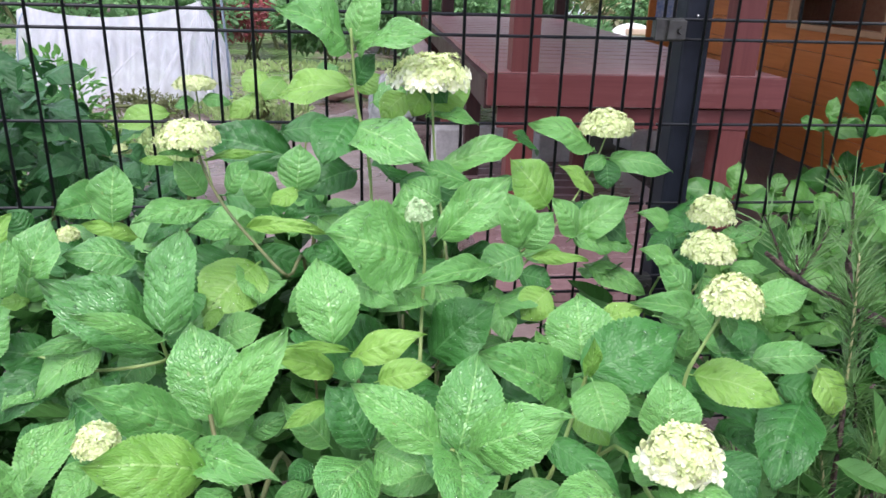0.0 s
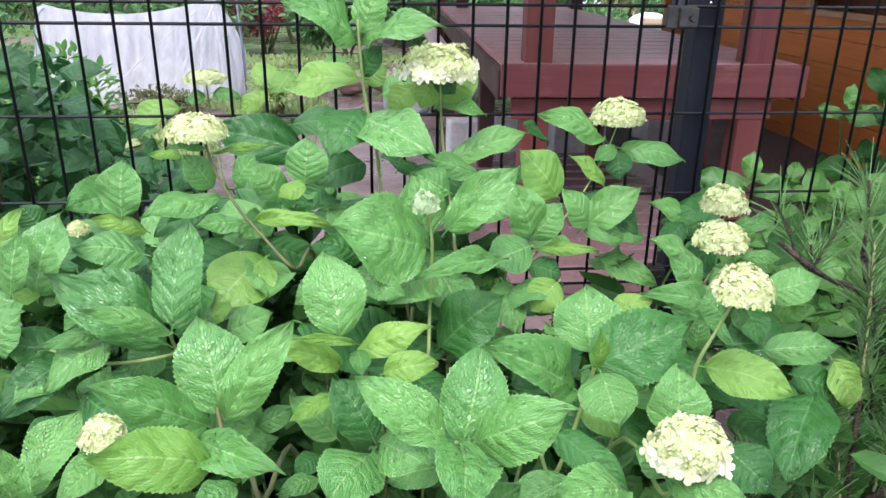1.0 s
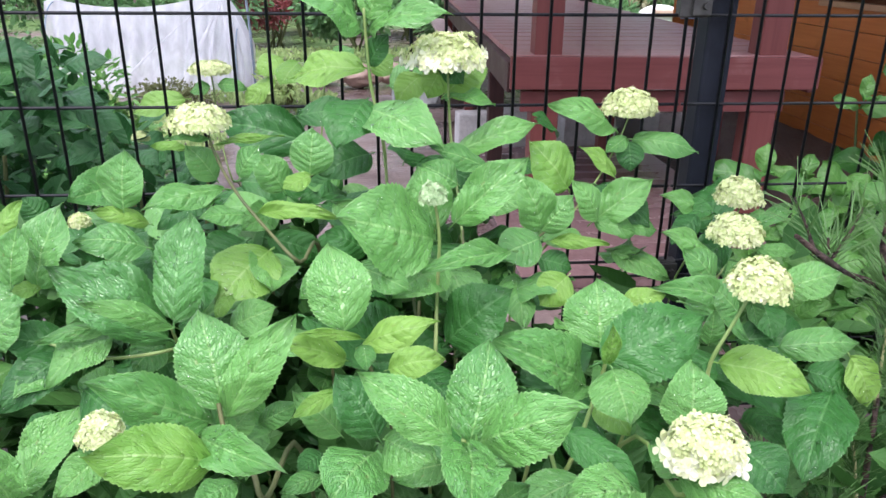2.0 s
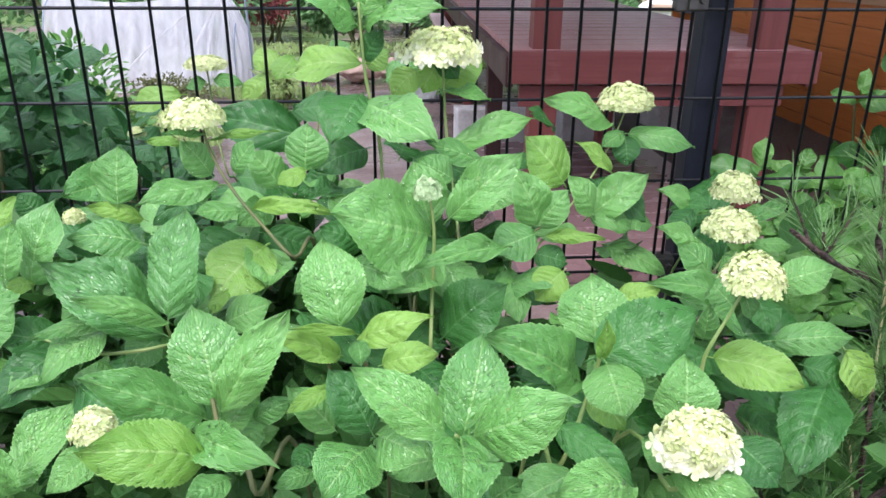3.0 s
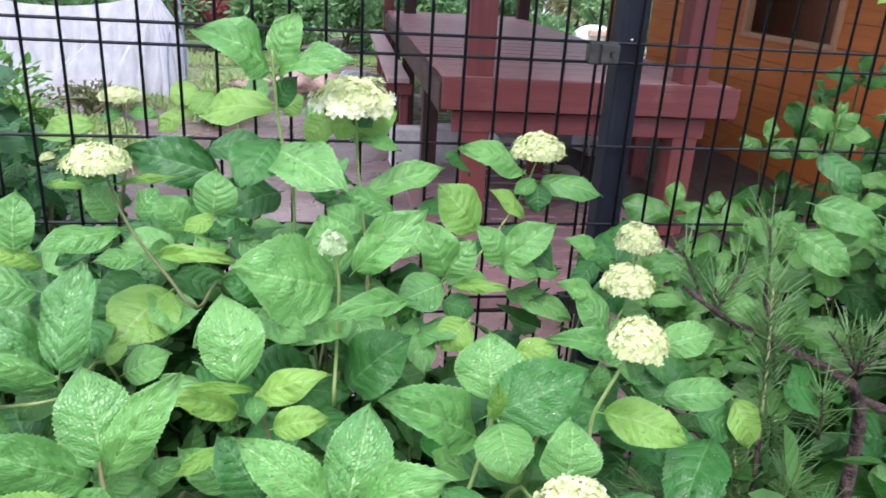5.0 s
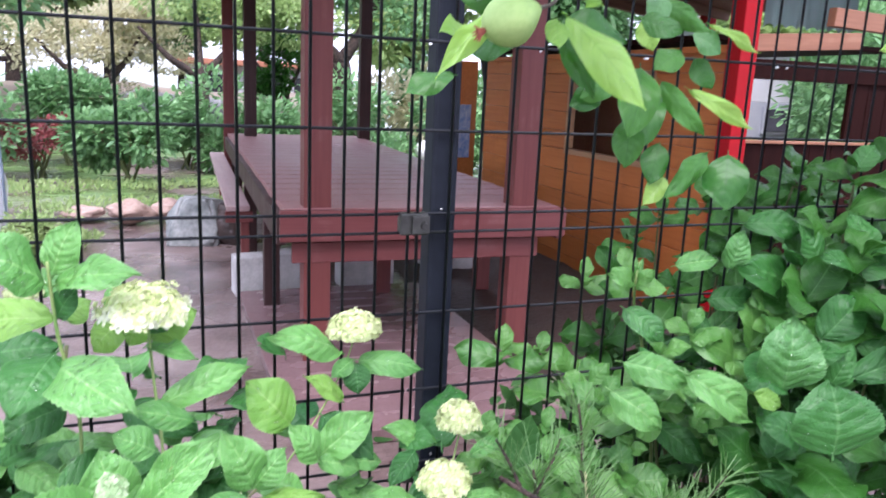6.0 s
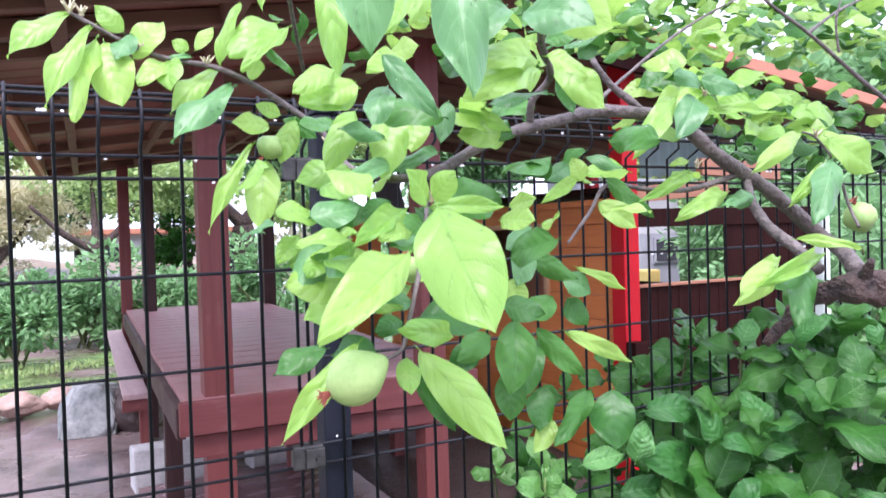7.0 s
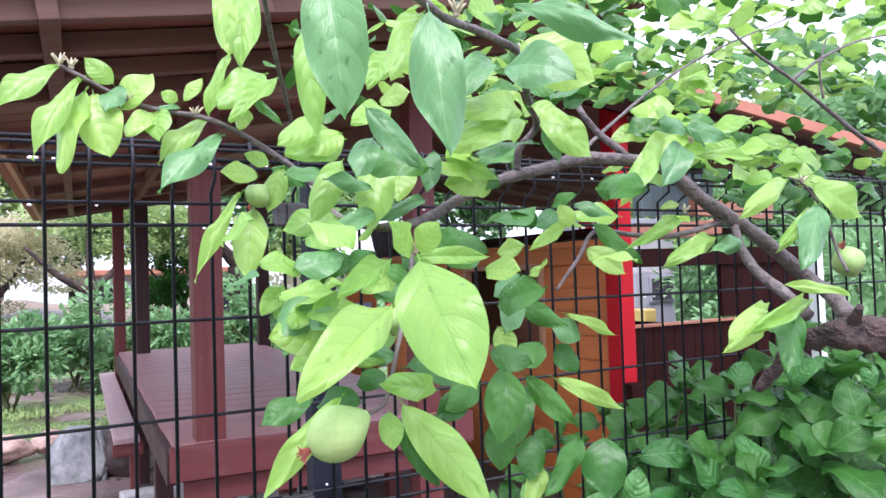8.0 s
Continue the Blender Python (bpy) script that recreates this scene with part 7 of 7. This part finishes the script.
hleaf(front, "s", (0.763, -0.06, 0.943), (0.743, -0.06, 1.028), 0.068, (-0.35, -0.75, 0.55))
hleaf(front, "d", (0.831, -0.06, 0.93), (0.86, -0.06, 1.007), 0.062, (-0.35, -0.75, 0.55))
hleaf(front, "d", (1.032, -0.06, 0.96), (0.944, -0.06, 1.054), 0.093, (-0.35, -0.75, 0.55))
hleaf(front, "d", (0.752, -0.1, 0.912), (0.888, -0.12, 0.958), 0.052, (-0.35, -0.75, 0.55))
hleaf(front, "d", (0.626, -0.22, 0.876), (0.699, -0.22, 0.943), 0.065, (-0.35, -0.75, 0.55))
hleaf(front, "d", (0.604, -0.3, 0.842), (0.733, -0.32, 0.885), 0.050, (-0.35, -0.75, 0.55))
hleaf(front, "d", (0.523, -0.07, 0.905), (0.618, -0.09, 0.904), 0.047, (-0.35, -0.75, 0.55))
hleaf(front, "s", (0.532, -0.1, 0.965), (0.55, -0.1, 1.03), 0.043, (-0.35, -0.75, 0.55))
hleaf(front, "n", (0.439, -0.08, 0.97), (0.507, -0.1, 0.982), 0.035, (-0.35, -0.75, 0.55))
hleaf(front, "s", (0.334, -0.1, 0.909), (0.395, -0.13, 0.86), 0.044, (-0.35, -0.75, 0.55))
hleaf(front, "d", (0.583, -0.28, 0.82), (0.617, -0.28, 0.89), 0.038, (-0.35, -0.75, 0.55))
hleaf(front, "d", (0.752, -0.2, 0.927), (0.826, -0.22, 0.862), 0.054, (-0.35, -0.75, 0.55))
hleaf(front, "y", (0.44, -0.28, 0.827), (0.484, -0.29, 0.805), 0.029, (-0.35, -0.75, 0.55))
hleaf(front, "d", (0.635, -0.34, 0.856), (0.701, -0.36, 0.793), 0.067, (-0.35, -0.75, 0.55))
hleaf(front, "d", (0.657, -0.26, 0.878), (0.737, -0.28, 0.856), 0.050, (-0.35, -0.75, 0.55))
hleaf(front, "n", (0.541, -0.06, 0.833), (0.6, -0.06, 0.878), 0.042, (-0.35, -0.75, 0.55))
hleaf(front, "d", (0.37, -0.15, 0.782), (0.332, -0.15, 0.862), 0.046, (-0.35, -0.75, 0.55))

shoot = thing("leafy_shrub", pose(0.35, -0.1, 0), "single bright leafy shoot rising beside the fence wires", "shrub", "shrubs along the fence")
under("stem", mesh_of("stem", rod([(0.352, -0.1, 0.985), (0.349, -0.1, 0.947), (0.39, -0.05, 0.88), (0.47, 0.03, 0.8), (0.55, 0.06, 0.5), (0.56, 0.05, 0)], 0.0016, 0.004, 6), STEM, True), shoot)
for _tip, _w in (((0.292, -0.11, 0.972), 0.036), ((0.368, -0.12, 0.976), 0.022), ((0.347, -0.10, 0.992), 0.012), ((0.359, -0.10, 0.990), 0.012), ((0.395, -0.12, 0.943), 0.03)):
    under("leaf", S_YOUNG[int(_w * 1000) % 4], shoot, leaf_pose((0.349, -0.1, 0.947), _tip, _w, (-0.2, -0.8, 0.5)))

# ---- young pine ----
pine = thing("young_pine", pose(0.22, -0.4, 0), "young pine with upright pale candles and thin needles", "pine")


def pine_shoot(plant, base, tip, needles, length, seed, candle=True, thick=0.75):
    rnd = random.Random(seed)
    a, b = Vector(base), Vector(tip)
    d = (b - a).normalized()
    under("candle" if candle else "twig", mesh_of("candle", rod([a, (a + b) / 2 + Vector((0.002, 0, 0)), b], 0.0024, 0.0014, 6, 4, 0.3), CANDLE if candle else BARK_OLD, True), plant)
    bm = bmesh.new()
    for k in range(int(needles * thick)):
        p = a.lerp(b, rnd.random() ** 0.8)
        out = d.orthogonal().normalized()
        out = Matrix.Rotation(rnd.uniform(0, 6.28), 3, d) @ out
        way = (out * rnd.uniform(0.35, 0.9) + d * rnd.uniform(0.5, 1.1)).normalized()
        l = length * rnd.uniform(0.6, 1.1)
        tube(bm, [p, p + way * l * 0.5 + Vector((0, 0, 0.002)), p + way * l], 0.0007, 0.0003, 3)
    under("needle_tuft", mesh_of("needle_tuft", bm, NEEDLE), plant)


def build_pine():
    for base, tip, n, l in (((0.103, -0.42, 0.63), (0.076, -0.42, 0.835), 190, 0.05), ((0.114, -0.42, 0.48), (0.073, -0.42, 0.627), 170, 0.05), ((0.024, -0.45, 0.50), (0.017, -0.45, 0.578), 150, 0.04), ((0.16, -0.41, 0.50), (0.15, -0.42, 0.62), 150, 0.05)):
        pine_shoot(pine, base, tip, n, l, int(base[2] * 900))
    for base, tip, n in (((0.111, -0.36, 0.80), (0.098, -0.36, 0.885), 170), ((0.046, -0.37, 0.785), (0.078, -0.36, 0.845), 120), ((0.02, -0.38, 0.80), (-0.01, -0.37, 0.86), 90), ((0.224, -0.4, 0.715), (0.200, -0.4, 0.765), 170), ((0.226, -0.4, 0.715), (0.222, -0.41, 0.77), 150), ((0.228, -0.4, 0.715), (0.275, -0.42, 0.80), 170), ((0.228, -0.4, 0.71), (0.275, -0.41, 0.75), 150), ((0.224, -0.4, 0.715), (0.175, -0.4, 0.77), 140), ((0.126, -0.37, 0.70), (0.13, -0.36, 0.77), 130), ((0.05, -0.36, 0.77), (0.045, -0.36, 0.81), 110), ((0.0, -0.42, 0.53), (-0.02, -0.42, 0.575), 130), ((0.10, -0.44, 0.45), (0.06, -0.45, 0.53), 150), ((0.16, -0.43, 0.46), (0.19, -0.45, 0.55), 150), ((0.33, -0.39, 0.636), (0.37, -0.41, 0.70), 130), ((0.10, -0.40, 0.56), (0.05, -0.43, 0.63), 170), ((0.14, -0.40, 0.60), (0.10, -0.43, 0.68), 170), ((-0.01, -0.44, 0.50), (-0.05, -0.46, 0.58), 130), ((0.16, -0.42, 0.53), (0.13, -0.46, 0.60), 160), ((0.05, -0.45, 0.45), (0.03, -0.48, 0.54), 150), ((0.20, -0.40, 0.62), (0.17, -0.42, 0.70), 150), ((0.12, -0.40, 0.70), (0.09, -0.42, 0.77), 120)):
        pine_shoot(pine, base, tip, n, 0.052 if base[0] > 0.2 else 0.060, int(abs(base[0]) * 9000) + int(tip[2] * 1000), False, 0.24 if base[2] > 0.70 else 0.55)
    for pts, r0, r1 in ((((-0.012, -0.39, 0.825), (0.046, -0.39, 0.785), (0.089, -0.39, 0.766), (0.156, -0.39, 0.733), (0.213, -0.39, 0.704), (0.243, -0.39, 0.676), (0.262, -0.39, 0.62), (0.27, -0.39, 0.45), (0.25, -0.4, 0)), 0.0025, 0.0095), (((0.243, -0.39, 0.672), (0.333, -0.39, 0.636), (0.39, -0.39, 0.624), (0.465, -0.38, 0.577)), 0.006, 0.004), (((0.265, -0.39, 0.5), (0.16, -0.41, 0.49), (0.1, -0.43, 0.45), (0.02, -0.44, 0.49)), 0.006, 0.003), (((0.156, -0.39, 0.733), (0.13, -0.37, 0.74), (0.111, -0.36, 0.80)), 0.004, 0.003), (((0.12, -0.42, 0.46), (0.112, -0.42, 0.55), (0.103, -0.42, 0.64)), 0.004, 0.003)):
        under("branch", mesh_of("branch", rod(pts, r0, r1, 8, 6, 0.35), BARK_OLD, True), pine)


build_pine()
